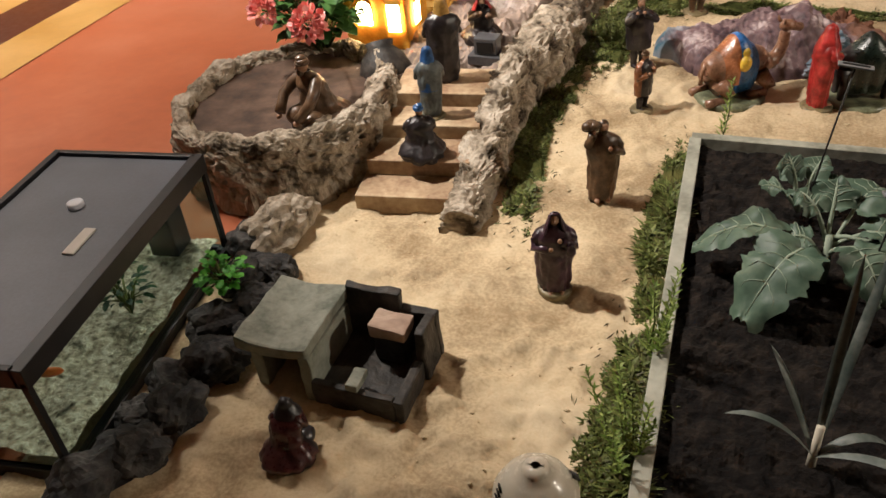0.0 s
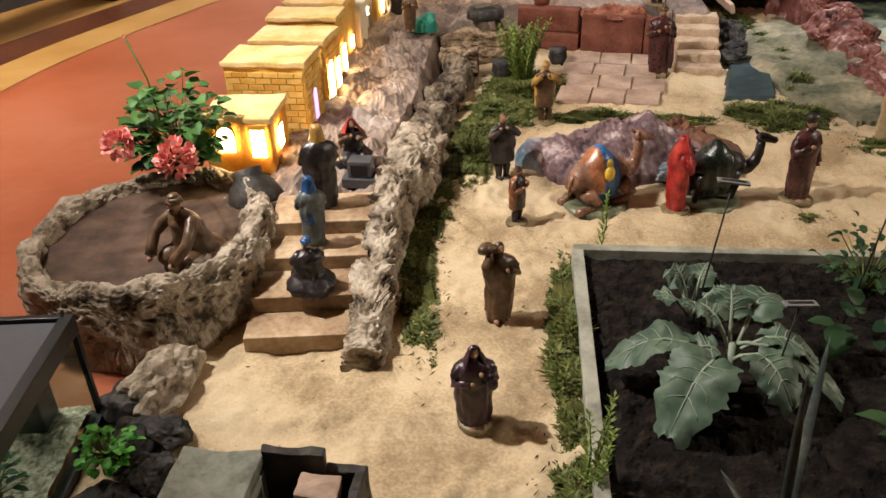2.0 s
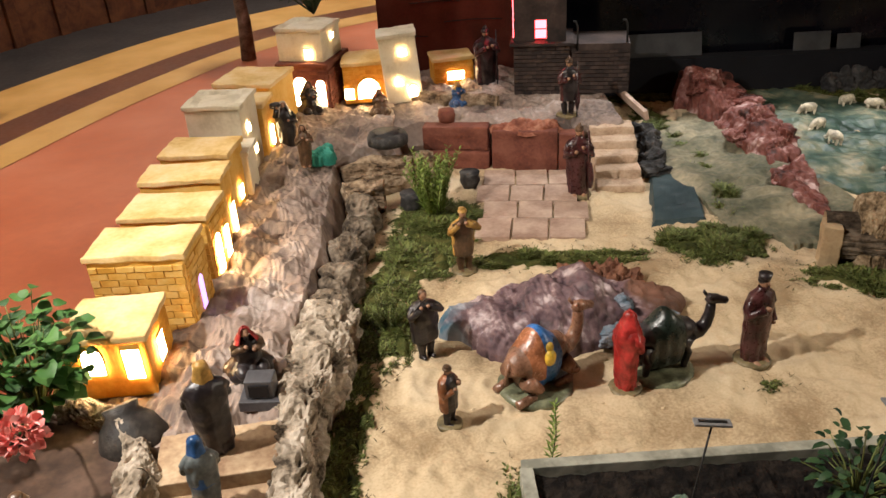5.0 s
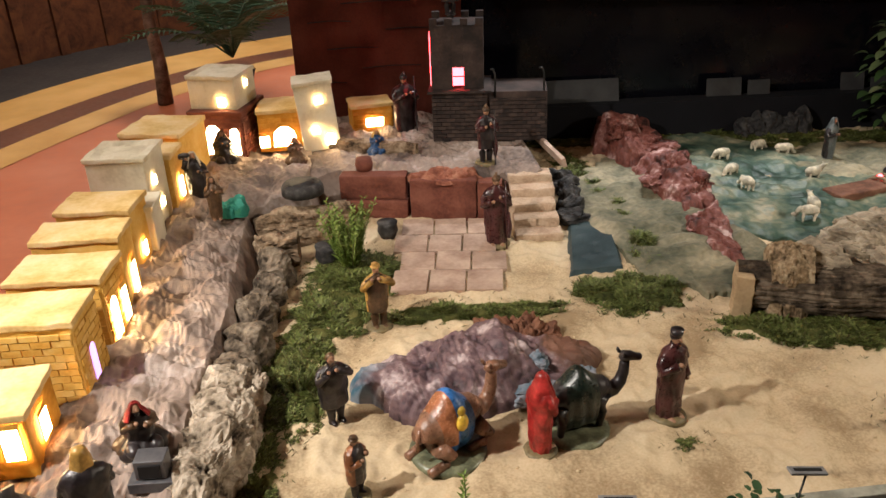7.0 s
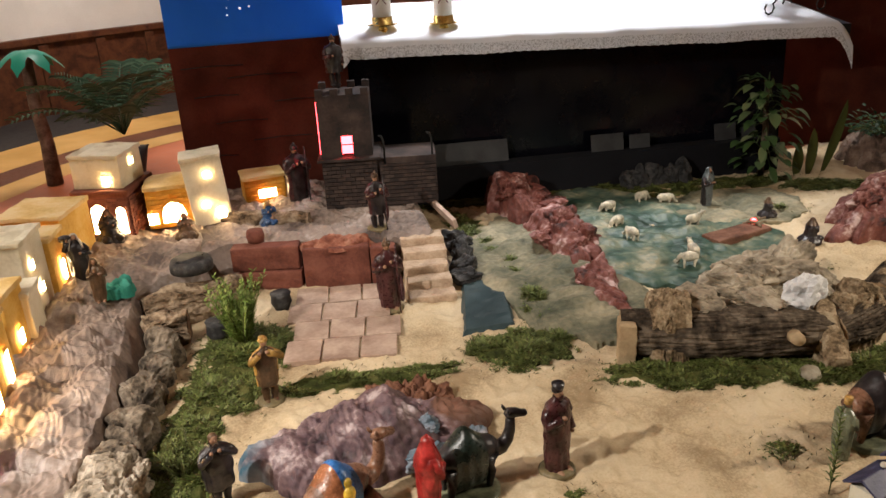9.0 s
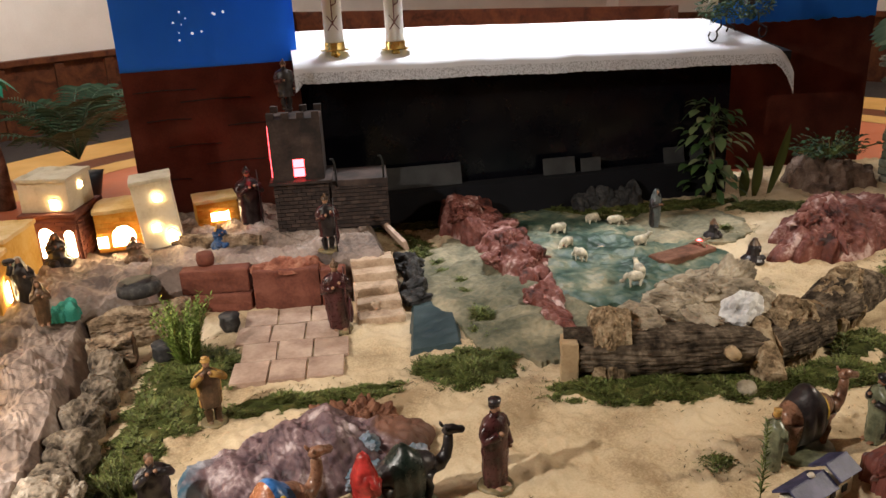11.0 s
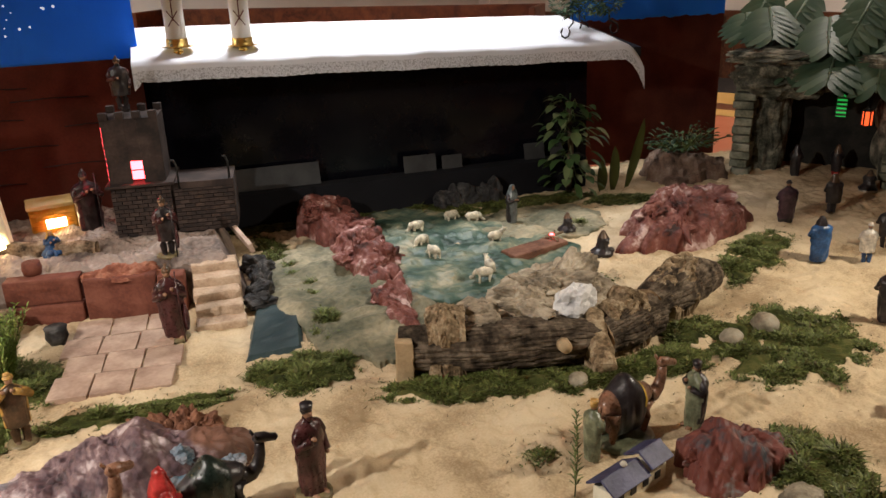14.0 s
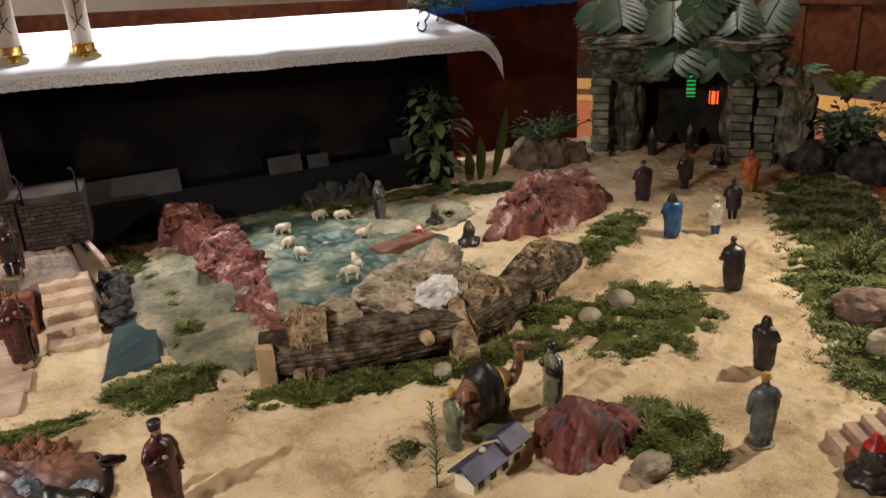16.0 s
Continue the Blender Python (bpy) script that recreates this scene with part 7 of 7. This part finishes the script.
bush("leafy_tuft", 2.08, 1.86, 0.03, (0.08, 0.08, 0.12), 40, 0.05, GERLEAF, "green leafy tuft at the planter edge", "plant", 19, 0.5)
bush("leafy_tuft", 6.5, 3.05, 0.1, (0.3, 0.25, 0.35), 220, 0.06, DARKLEAF, "dark leafy tuft among the edge rocks", "plant", 20, 0.6)
bush("leafy_tuft", 5.3, 4.7, 0.16, (0.28, 0.2, 0.18), 320, 0.04, DARKLEAF, "dark leaves over the earth heap", "plant", 21, 0.6)

# cabbage
CABBAGE = material("cabbage_leaf", [(0.04, 0.072, 0.05), (0.075, 0.12, 0.082), (0.13, 0.18, 0.125)], 10, 0.5, 0.2, fine=50)
VEIN = material("pale_vein", [(0.22, 0.28, 0.20), (0.30, 0.35, 0.27)], 20, 0.6, 0)
def broad_leaf(plant, base, tip, width, rise, seed, mat, petiole=0.38, lobes=0.10):
    """A broad ribbed leaf that climbs on its stalk and hangs over at the tip."""
    base, tip = Vector(base), Vector(tip)
    run = tip - base
    side = Vector((-run.y, run.x, 0)).normalized()

    def mid(t):
        p = base + run * t
        p.z += rise * math.sin(math.pi * min(1.0, t * 1.02)) ** 0.9
        return p

    nn, mm = 26, 14
    bm = bmesh.new()
    grid = []
    for i in range(nn + 1):
        u = i / nn
        t = petiole + (1 - petiole) * u
        w = width * (math.sin(math.pi * (0.04 + 0.93 * u ** 0.85)) ** 0.52) * (1 + lobes * math.sin(i * 1.25 + seed) + 0.06 * math.sin(i * 2.9 + seed))
        row = []
        for j in range(mm + 1):
            v = j / mm * 2 - 1
            p = mid(t - 0.10 * (1 - u) * abs(v)) + side * w / 2 * v
            p.z += 0.035 * width / 0.13 * (abs(v) - 0.9 * v * v * (0.6 + u)) + 0.010 * math.sin(u * 12 + seed + 3 * v) * abs(v) + 0.006 * noise.noise(p * 28)
            row.append(bm.verts.new(p))
        grid.append(row)
    for r, q in zip(grid, grid[1:]):
        for j in range(mm):
            bm.faces.new((r[j], r[j + 1], q[j + 1], q[j])).smooth = True
    at = [[v.co.copy() for v in row] for row in grid]
    leaf = part("leaf", bm, mat, plant)
    bm = bmesh.new()
    up = Vector((0, 0, 0.002))
    tube(bm, [mid(t) + up for t in (0, 0.15, petiole, 0.55, 0.7, 0.85, 0.96)], [0.006, 0.0055, 0.005, 0.0036, 0.0027, 0.0018, 0.001], 6)
    for i in (4, 8, 12, 16):
        for sg in (0, 1):
            cols = range(mm // 2, -1, -1) if sg == 0 else range(mm // 2, mm + 1)
            pts = [at[min(nn, i + k)][c] + up * 0.6 for k, c in enumerate(cols)][:6]
            tube(bm, pts, [0.0017, 0.0015, 0.0012, 0.001, 0.0008, 0.0005], 4)
    part("vein", bm, VEIN, leaf, "pale leaf ribs")


cab = thing("cabbage_plant", pose(1.156, 1.62, 0.02), "grey-green cabbage plant with broad pale-veined leaves", "plant")
bm = bmesh.new()
tube(bm, [(0, 0, -0.02), (0.004, 0.01, 0.05), (0, 0.02, 0.13)], [0.012, 0.011, 0.008], 10)
part("stem", bm, VEIN, cab, "pale thick stem")
for k, (tx, ty, tz, w, r) in enumerate(((-0.30, 0.05, 0.06, 0.13, 0.10), (-0.20, -0.18, 0.02, 0.17, 0.12), (-0.11, 0.02, 0.10, 0.10, 0.05), (0.15, 0.17, 0.16, 0.135, 0.08), (0.09, -0.16, 0.07, 0.13, 0.08), (0.20, -0.02, 0.09, 0.11, 0.07), (0.02, 0.13, 0.22, 0.10, 0.03), (-0.07, 0.10, 0.20, 0.09, 0.03), (0.24, -0.10, 0.03, 0.10, 0.06))):
    broad_leaf(cab, (0, 0.005 * k, 0.03 + 0.01 * k), (tx, ty, tz), w, r, k * 1.7, CABBAGE)
kohl = thing("cabbage_plant", pose(1.14, 1.90, 0.02), "young cabbage plant with smooth round blue-green leaves", "plant")
for k, (tx, ty, tz, w, r) in enumerate(((-0.11, -0.02, 0.11, 0.075, 0.03), (-0.04, 0.06, 0.16, 0.08, 0.03), (0.06, 0.09, 0.14, 0.08, 0.03), (-0.02, -0.09, 0.12, 0.07, 0.03), (0.11, 0.03, 0.10, 0.07, 0.03), (-0.03, 0.13, 0.10, 0.07, 0.03))):
    broad_leaf(kohl, (0, 0, 0.02), (tx, ty, tz), w, r, k * 2.3, CABBAGE, 0.42, 0.03)
for x, y in ((1.55, 1.75), (1.5, 1.3)):
    bush("seedling", x, y, 0.03, (0.09, 0.09, 0.1), 14, 0.09, DARKLEAF, "low dark green leafy plant in the soil", "plant", int(x * 100), 0.6, False)
LEEK = material("leek_leaf", [(0.06, 0.08, 0.07), (0.11, 0.13, 0.115), (0.2, 0.22, 0.2)], 12, 0.5, 0.1)
leek = thing("leek_plant", pose(1.05, 1.06, 0.02), "leek with long grey strap leaves tied to a stake", "plant")
for k, (dx, dy, h, dr) in enumerate(((-0.16, -0.02, 0.26, 0.5), (-0.08, 0.1, 0.24, 0.3), (0.1, 0.18, 0.42, 0.1), (0.18, -0.1, 0.2, 0.6), (0.12, 0.02, 0.16, 0.7), (0.02, 0.08, 0.4, 0.05))):
    bm = bmesh.new()
    d = Vector((dx, dy, h))
    leaf_mesh(bm, (0, 0, 0.03), d, Vector((-dy, dx, 0.02)), d.length * 1.1, 0.02, 0, dr, 10)
    part("leaf", bm, LEEK, leek)
bm = bmesh.new()
tube(bm, [(0, 0, -0.02), (0.003, 0.01, 0.1)], [0.009, 0.008], 8)
part("stem", bm, CERAMIC, leek, "white blanched stem")
SIGN = material("grey_tag", [(0.14, 0.14, 0.14), (0.22, 0.22, 0.22)], 20, 0.5, 0.05)
for x, y, h, t in ((1.15, 1.90, 0.46, -10), (1.22, 1.55, 0.32, 5), (1.56, 1.87, 0.46, -10)):
    tag = thing("plant_tag", pose(x, y, 0.0, 0, 6, t), "small grey name tag on a thin wire stake", "plant tag", "plant tags")
    bm = bmesh.new()
    tube(bm, [(0, 0, -0.015), (0, 0, h)], 0.0025, 6)
    part("stake", bm, IRON, tag)
    bm = bmesh.new()
    box(bm, -0.04, -0.012, h, 0.04, 0.012, h + 0.006, 0.002)
    plate = part("plate", bm, SIGN, tag)
    bm = bmesh.new()
    box(bm, -0.03, -0.004, h + 0.0065, 0.03, 0.004, h + 0.0075)
    part("lettering_bar", bm, IRON, plate, "dark bar of unreadable writing")

# climbing plant and tongue leaves at the altar
POTHOS = leafy("variegated_leaf", (0.03, 0.07, 0.02), (0.07, 0.13, 0.04), (0.26, 0.30, 0.15))
climb = thing("climbing_plant", pose(4.42, 4.86, 0), "climbing plant with pale green heart leaves on a pole", "plant")
bm = bmesh.new()
tube(bm, [(0, 0, -0.015), (0.01, 0, 0.3), (0.0, 0.02, 0.62)], [0.022, 0.02, 0.014], 10)
part("pole", bm, LOGBARK, climb)
bm, st = bmesh.new(), bmesh.new()
rng = random.Random(5)
for k in range(110):
    a, z = k * 2.4, 0.04 + 0.6 * rng.random()
    d = Vector((math.cos(a), math.sin(a), rng.uniform(-0.4, 0.3)))
    p = Vector((0, 0, z)) + Vector((d.x, d.y, 0)) * rng.uniform(0.03, 0.19)
    leaf_mesh(bm, p, d, d.cross(Vector((0, 0, 1))), rng.uniform(0.05, 0.12), rng.uniform(0.035, 0.075), 0, 0.5, 5)
    if k % 4 == 0:
        tube(st, [(0, 0, z), p * 0.6 + Vector((0, 0, z * 0.4 + 0.05)), p], [0.004, 0.004, 0.003], 5)
part("foliage", bm, POTHOS, climb)
part("vine", st, POTHOS, climb)
for k, (x, y, h, l) in enumerate(((4.70, 4.74, 0.33, -0.05), (4.82, 4.74, 0.50, 0.2), (4.62, 4.76, 0.24, -0.1))):
    bm = bmesh.new()
    leaf_mesh(bm, (0, 0, -0.015), (l, -0.1, 1), (1, 0, 0), h, 0.09, 0, 0.0, 10)
    tagged(part("tongue_leaf", bm, GRASS, m=pose(x, y, 0)), "upright pale green tongue-shaped leaf", "plant", "tongue leaves")

# monstera over the grotto
MONS = leafy("monstera_leaf", (0.03, 0.065, 0.038), (0.06, 0.105, 0.062), (0.12, 0.175, 0.115), 0.45)
mon = thing("monstera", pose(6.64, 4.51, 0.0), "large monstera with deeply cut leaves behind the grotto", "plant")
bm = bmesh.new()
tube(bm, [(0, 0, -0.019), (0, 0, 0.25), (0, 0, 0.27)], [0.14, 0.18, 0.17], 20)
part("pot", bm, BLACKPAINT, mon)
rng = random.Random(17)
for k, (dx, dy, dz) in enumerate(((-0.42, -0.3, 0.95), (-0.3, -0.12, 1.1), (-0.5, -0.05, 0.98), (-0.1, -0.5, 1.12), (-0.3, -0.55, 1.0), (-0.15, 0.2, 1.2), (-0.4, 0.3, 1.15), (0.0, -0.2, 1.3), (-0.2, -0.35, 1.25), (0.1, -0.7, 1.15), (-0.35, 0.55, 1.1), (-0.05, 0.6, 1.25))):
    c = Vector((dx - 0.19, dy - 0.11, dz - 0.04))
    out = Vector((-0.85, -0.5 + rng.uniform(-0.4, 0.4), -0.75 + rng.uniform(-0.3, 0.4))).normalized()
    side = out.cross(Vector((0, 0, 1))).normalized()
    L = rng.uniform(0.34, 0.5)
    bm = bmesh.new()
    for sg in (-1, 1):
        for j in range(7):
            t = j / 7
            root = c + out * L * t
            wd = L * 0.48 * math.sin(math.pi * (0.2 + 0.75 * t)) ** 0.8
            d = (side * sg + out * (0.25 + 0.5 * t)).normalized()
            leaf_mesh(bm, root, d, out, wd * 1.1, L * 0.27, 0, 0.25, 5, 0.0, 0.05)
    tube(bm, [c - out * 0.01, c + out * L * 0.5, c + out * L * 0.95], [0.012, 0.009, 0.004], 5)
    part("leaf", bm, MONS, mon)
    bm = bmesh.new()
    tube(bm, [(0, 0, 0.25), c * 0.5 + Vector((0, 0, 0.2)), c], [0.014, 0.011, 0.008], 6)
    part("leaf_stalk", bm, MONS, mon)


def frond_plant(name, x, y, z, fronds, length, mat, label, seed, pot=True, rise=0.9, z0=0.0, leaflet=0.12):
    rng = random.Random(seed)
    ob = thing(name, pose(x, y, z), label, "plant")
    if pot:
        bm = bmesh.new()
        tube(bm, [(0, 0, 0.0), (0, 0, 0.2), (0, 0, 0.22), (0, 0, 0.2)], [0.1, 0.15, 0.16, 0.13], 20)
        part("pot", bm, BLACKPAINT, ob, "dark plastic pot")
    for k in range(fronds):
        a = k * 2.4 + rng.uniform(-0.3, 0.3)
        r = rise * rng.uniform(0.5, 1.3)
        d = Vector((math.cos(a), math.sin(a), r)).normalized()
        L = length * rng.uniform(0.7, 1.1)
        pts = [Vector((0, 0, z0)) + d * L * t - Vector((0, 0, 1)) * L * 0.5 * t * t for t in (0, 0.2, 0.4, 0.6, 0.8, 1.0)]
        bm = bmesh.new()
        tube(bm, pts, [0.008, 0.007, 0.006, 0.005, 0.003, 0.002], 5)
        for i in range(16):
            t = 0.22 + 0.78 * i / 16
            p = Vector((0, 0, z0)) + d * L * t - Vector((0, 0, 1)) * L * 0.5 * t * t
            for sg in (-1, 1):
                s = Vector((-math.sin(a), math.cos(a), 0)) * sg + d * 0.6
                leaf_mesh(bm, p, s, d, leaflet * L / 0.5 * (1.1 - 0.6 * t) * rng.uniform(0.8, 1.1), 0.016, 0, 0.4, 3)
        part("frond", bm, mat, ob)
    return ob


PALMLEAF = leafy("palm_leaf", (0.02, 0.06, 0.03), (0.05, 0.11, 0.06), (0.09, 0.16, 0.09))
TEALLEAF = leafy("plastic_teal_leaf", (0.0, 0.16, 0.10), (0.01, 0.26, 0.17), (0.03, 0.34, 0.24), 0.4)
frond_plant("potted_palm", 0.5, 7.2, -0.016, 22, 1.15, PALMLEAF, "potted palm with dark feathery fronds by the wall", 3, True, 1.9, 0.32)
frond_plant("potted_palm", 6.75, 3.25, 0.0, 11, 0.5, PALMLEAF, "potted fern palm with dark green fronds", 4, True, 1.0, 0.2)
frond_plant("yellow_palm", 7.2, 3.5, -0.016, 7, 0.5, BRIGHT, "tall potted palm with yellowish fronds", 6, True, 2.2, 0.3)
frond_plant("potted_palm", 7.6, 4.2, -0.016, 9, 0.6, PALMLEAF, "potted palm beside the wall", 14, True, 1.2, 0.25)
palm = thing("plastic_palm", pose(-0.05, 7.25, -0.016), "artificial palm tree with teal leaves and brown trunk", "palm tree")
bm = bmesh.new()
tube(bm, [(0, 0, 0), (0.01, 0, 0.3), (-0.01, 0, 0.6), (0.0, 0, 0.98)], [0.06, 0.05, 0.045, 0.04], 12)
part("trunk", bm, BROWNROCK, palm)
for k in range(7):
    a = k * 0.9
    bm = bmesh.new()
    leaf_mesh(bm, (0, 0, 0.98), (math.cos(a), math.sin(a), 0.35), (-math.sin(a), math.cos(a), 0), 0.26, 0.11, 0, 0.9, 8, 0.15)
    part("frond", bm, TEALLEAF, palm)

# wreath on an iron stand on the altar
wr = thing("wreath_stand", pose(4.56, 4.9, 1.03), "dark evergreen wreath on a scrolled iron stand", "wreath")
for dx, dy in ((-0.14, -0.04), (0.14, -0.06), (0.02, 0.1)):
    bm = bmesh.new()
    pts = [(dx + 0.05 * math.copysign(1, dx) + 0.035 * math.cos(t), dy, 0.035 + 0.035 * math.sin(t)) for t in (-4.0, -3.2, -2.4, -1.6, -0.8, 0.0, 0.8)]
    tube(bm, [(dx, dy, 0.16), (dx + 0.01, dy, 0.09)] + pts[::-1], 0.006, 6)
    part("scroll_foot", bm, IRON, wr)
bm = bmesh.new()
rng = random.Random(9)
for k in range(700):
    a = rng.uniform(0, 2 * math.pi)
    b = rng.uniform(0, 2 * math.pi)
    c = Vector((math.cos(a) * (0.17 + 0.06 * math.cos(b)), math.sin(a) * (0.13 + 0.06 * math.cos(b)), 0.2 + 0.06 * math.sin(b)))
    d = Vector((rng.gauss(0, 1), rng.gauss(0, 1), rng.gauss(0, 1) + 0.4)).normalized()
    leaf_mesh(bm, c, d, d.orthogonal(), 0.05, 0.012, 0, 0.1, 2)
part("greenery", bm, DARKLEAF, wr)
for a in range(4):
    bm = bmesh.new()
    tube(bm, [(0.17 * math.cos(a * 1.57), 0.13 * math.sin(a * 1.57), 0.22), (0.17 * math.cos(a * 1.57), 0.13 * math.sin(a * 1.57), 0.36)], 0.03, 14)
    part("candle", bm, P_MAROON if a % 2 else WAX, wr)

# dark bench beside the wall
BENCHWOOD = material("dark_bench_wood", [(0.012, 0.008, 0.007), (0.025, 0.016, 0.013)], 6, 0.5, 0.1)
bench = thing("bench", pose(-2.35, 5.1, -0.016, 0, 0, 68), "dark wooden church bench by the wall", "bench")
bm = bmesh.new()
box(bm, -1.2, -0.2, 0.40, 1.2, 0.2, 0.45, 0.006)
part("seat", bm, BENCHWOOD, bench)
bm = bmesh.new()
box(bm, -1.2, 0.17, 0.45, 1.2, 0.21, 0.9, 0.006)
part("backrest", bm, BENCHWOOD, bench)
for x in (-1.15, 0.0, 1.15):
    bm = bmesh.new()
    box(bm, x - 0.03, -0.19, 0, x + 0.03, 0.2, 0.40, 0.004)
    part("leg", bm, BENCHWOOD, bench)

# bench added for the wainscot's brown band, and a white pillar, behind the altar
choir = thing("wainscot_band_bench", pose(2.65, 9.6, -0.016, 0, 0, -46), "long brown bench added in place of the wainscot band behind the altar", "bench")
for nm, x0, y0, z0, x1, y1, z1 in (("backrest", 0, 0.20, 0.42, 4.0, 0.25, 1.11), ("seat", 0, -0.2, 0.38, 4.0, 0.20, 0.42), ("end_panel", -0.05, -0.22, 0, 0.0, 0.27, 1.11), ("end_panel", 4.0, -0.22, 0, 4.05, 0.27, 1.11)):
    bm = bmesh.new()
    box(bm, x0, y0, z0, x1, y1, z1, 0.008)
    part(nm, bm, WOOD_WALL, choir)
bm = bmesh.new()
box(bm, 5.64, 7.8, -0.019, 5.86, 8.02, 4.998, 0.01)
tagged(part("pillar", bm, PLASTER), "slim white plastered pillar behind the altar", "pillar", kind="structure")

# goldfish and water weed in the tank
FISH = material("goldfish_orange", [(0.5, 0.10, 0.02), (0.65, 0.2, 0.05)], 20, 0.35, 0.05)
for x, y, z, a in ((-0.52, 1.02, 0.13, 20), (-0.6, 1.2, 0.1, 150)):
    bm = bmesh.new()
    ball(bm, (0, 0, 0), (0.03, 0.008, 0.013), 0, 12, 8)
    leaf_mesh(bm, (-0.028, 0, 0), (-1, 0, 0.2), (0, 0.2, 1), 0.022, 0.02, 0, 0, 3)
    tagged(part("goldfish", bm, FISH, m=pose(x, y, z, 0, 0, a)), "small orange goldfish in the tank", "fish", "tank goldfish")
bush("water_weed", -0.5, 1.3, 0.06, (0.06, 0.06, 0.14), 60, 0.03, DARKLEAF, "dark green water weed in the tank", "plant", 31, 0.5)

# added low dark ledge, its grey boards standing for reflections, at the altar's foot
BOARD = material("grey_reflection_board", [(0.035, 0.035, 0.036), (0.06, 0.06, 0.06)], 8, 0.8, 0.1)
ledge = thing("altar_reflection_ledge", pose(0, 0, 0, 0, 0, 0), "added low dark ledge with grey boards in place of reflections", "ledge")
dx, dy = 0.98, -0.195
for x0, x1, z0, z1, tilt, mat in ((0.35, 0.95, 0.22, 0.36, 18, BOARD), (1.5, 1.72, 0.22, 0.33, 12, BOARD), (1.76, 1.9, 0.22, 0.31, 12, BOARD), (2.35, 2.5, 0.22, 0.33, 15, BOARD), (2.54, 2.64, 0.22, 0.32, 15, BOARD)):
    bm = bmesh.new()
    box(bm, x0, -0.004, 0, x1, 0.004, z1 - z0, 0.002)
    part("board", bm, mat, ledge, "grey board in place of a reflection in the black sheet", m=pose(1.9 - 0.02, 5.505, z0 + 0.001, 0, 0, -11.3) @ pose(0, 0, 0, -tilt, 0, 0))
bm = bmesh.new()
box(bm, 0.05, -0.06, -0.019, 2.78, 0.06, 0.22, 0.006)
part("ledge_box", bm, BLACK, ledge, m=pose(1.88, 5.50, 0, 0, 0, -11.3))
for k in range(6):
    x, y = 3.55 + 0.07 * k, 5.06 - 0.014 * k
    stone("dark_rock", x, y, 0.03, (0.08, 0.06, 0.07 + 0.02 * (k % 3)), LAVA, "dark rock at the foot of the altar", 60 + k, "rock", 0.35, "altar rocks")

# wainscot battens
wl = BAND
for i in range(6, len(wl) - 6, 2):
    p = wl[i]
    d = (wl[i + 1] - wl[i - 1]).normalized()
    nrm = Vector((-d.y, d.x, 0))
    q = p + nrm * 2.285
    bm = bmesh.new()
    box(bm, -0.05, -0.015, 0.0, 0.05, 0.02, 0.72, 0.004)
    part("batten", bm, WOOD_WALL, wains, m=pose(q.x, q.y, -0.018, 0, 0, math.degrees(math.atan2(d.y, d.x))))


# loose clods and crumbs on the sand
rng = random.Random(77)
verts, faces = [], []
BASE = [(1, 0, 0), (-1, 0, 0), (0, 1, 0), (0, -1, 0), (0, 0, 1), (0, 0, -1)]
TRI = [(0, 2, 4), (2, 1, 4), (1, 3, 4), (3, 0, 4), (2, 0, 5), (1, 2, 5), (3, 1, 5), (0, 3, 5)]
for k in range(2600):
    x, y = rng.uniform(-0.2, 5.4), rng.uniform(0.9, 4.4)
    if not inside(x, y, SAND_LINE) or (0.66 < x < 2.4 and y < 2.32) or noise.noise(Vector((x * 2.2, y * 2.2, 7))) < -0.05:
        continue
    r = 0.0025 + 0.006 * rng.random() ** 3
    z = sand_height(x, y)
    n0 = len(verts)
    verts += [(x + r * rng.uniform(0.6, 1.5) * a, y + r * rng.uniform(0.6, 1.5) * b, z + r * 0.7 * c) for a, b, c in BASE]
    faces += [tuple(n0 + i for i in t) for t in TRI]
tagged(raw("sand_crumbs", verts, faces, SAND, smooth=True), "loose crumbs of pale sand", "sand", kind="stuff")

# dry bits of plant fallen on the sand beside the moss
LITTER = leafy("dry_litter", (0.05, 0.035, 0.015), (0.10, 0.075, 0.03), (0.09, 0.11, 0.03))
verts, faces = [], []
for spots, _, _, _ in MOSS:
    for x, y, rx, ry, turn in spots:
        ct, st = math.cos(radians(turn)), math.sin(radians(turn))
        for k in range(int(260 * (rx + ry))):
            a, f = rng.uniform(0, 2 * math.pi), 1.0 + abs(rng.gauss(0, 0.22))
            u, v = (rx + 0.02) * f * math.cos(a), (ry + 0.02) * f * math.sin(a)
            px, py = x + u * ct - v * st, y + u * st + v * ct
            if not inside(px, py, SAND_LINE) or (0.70 < px < 2.3 and py < 2.3):
                continue
            z, b = sand_height(px, py) + 0.003, rng.uniform(0, math.pi)
            le, wd = rng.uniform(0.004, 0.016), rng.uniform(0.0008, 0.0024)
            dx, dy = math.cos(b), math.sin(b)
            n0 = len(verts)
            verts += [(px - dx * le, py - dy * le, z), (px - dy * wd, py + dx * wd, z + 0.002), (px + dx * le, py + dy * le, z + rng.uniform(0, 0.006)), (px + dy * wd, py - dx * wd, z)]
            faces.append((n0, n0 + 1, n0 + 2, n0 + 3))
tagged(raw("plant_litter", verts, faces, LITTER), "dry brown bits of moss scattered on the sand", "plant litter", kind="stuff")
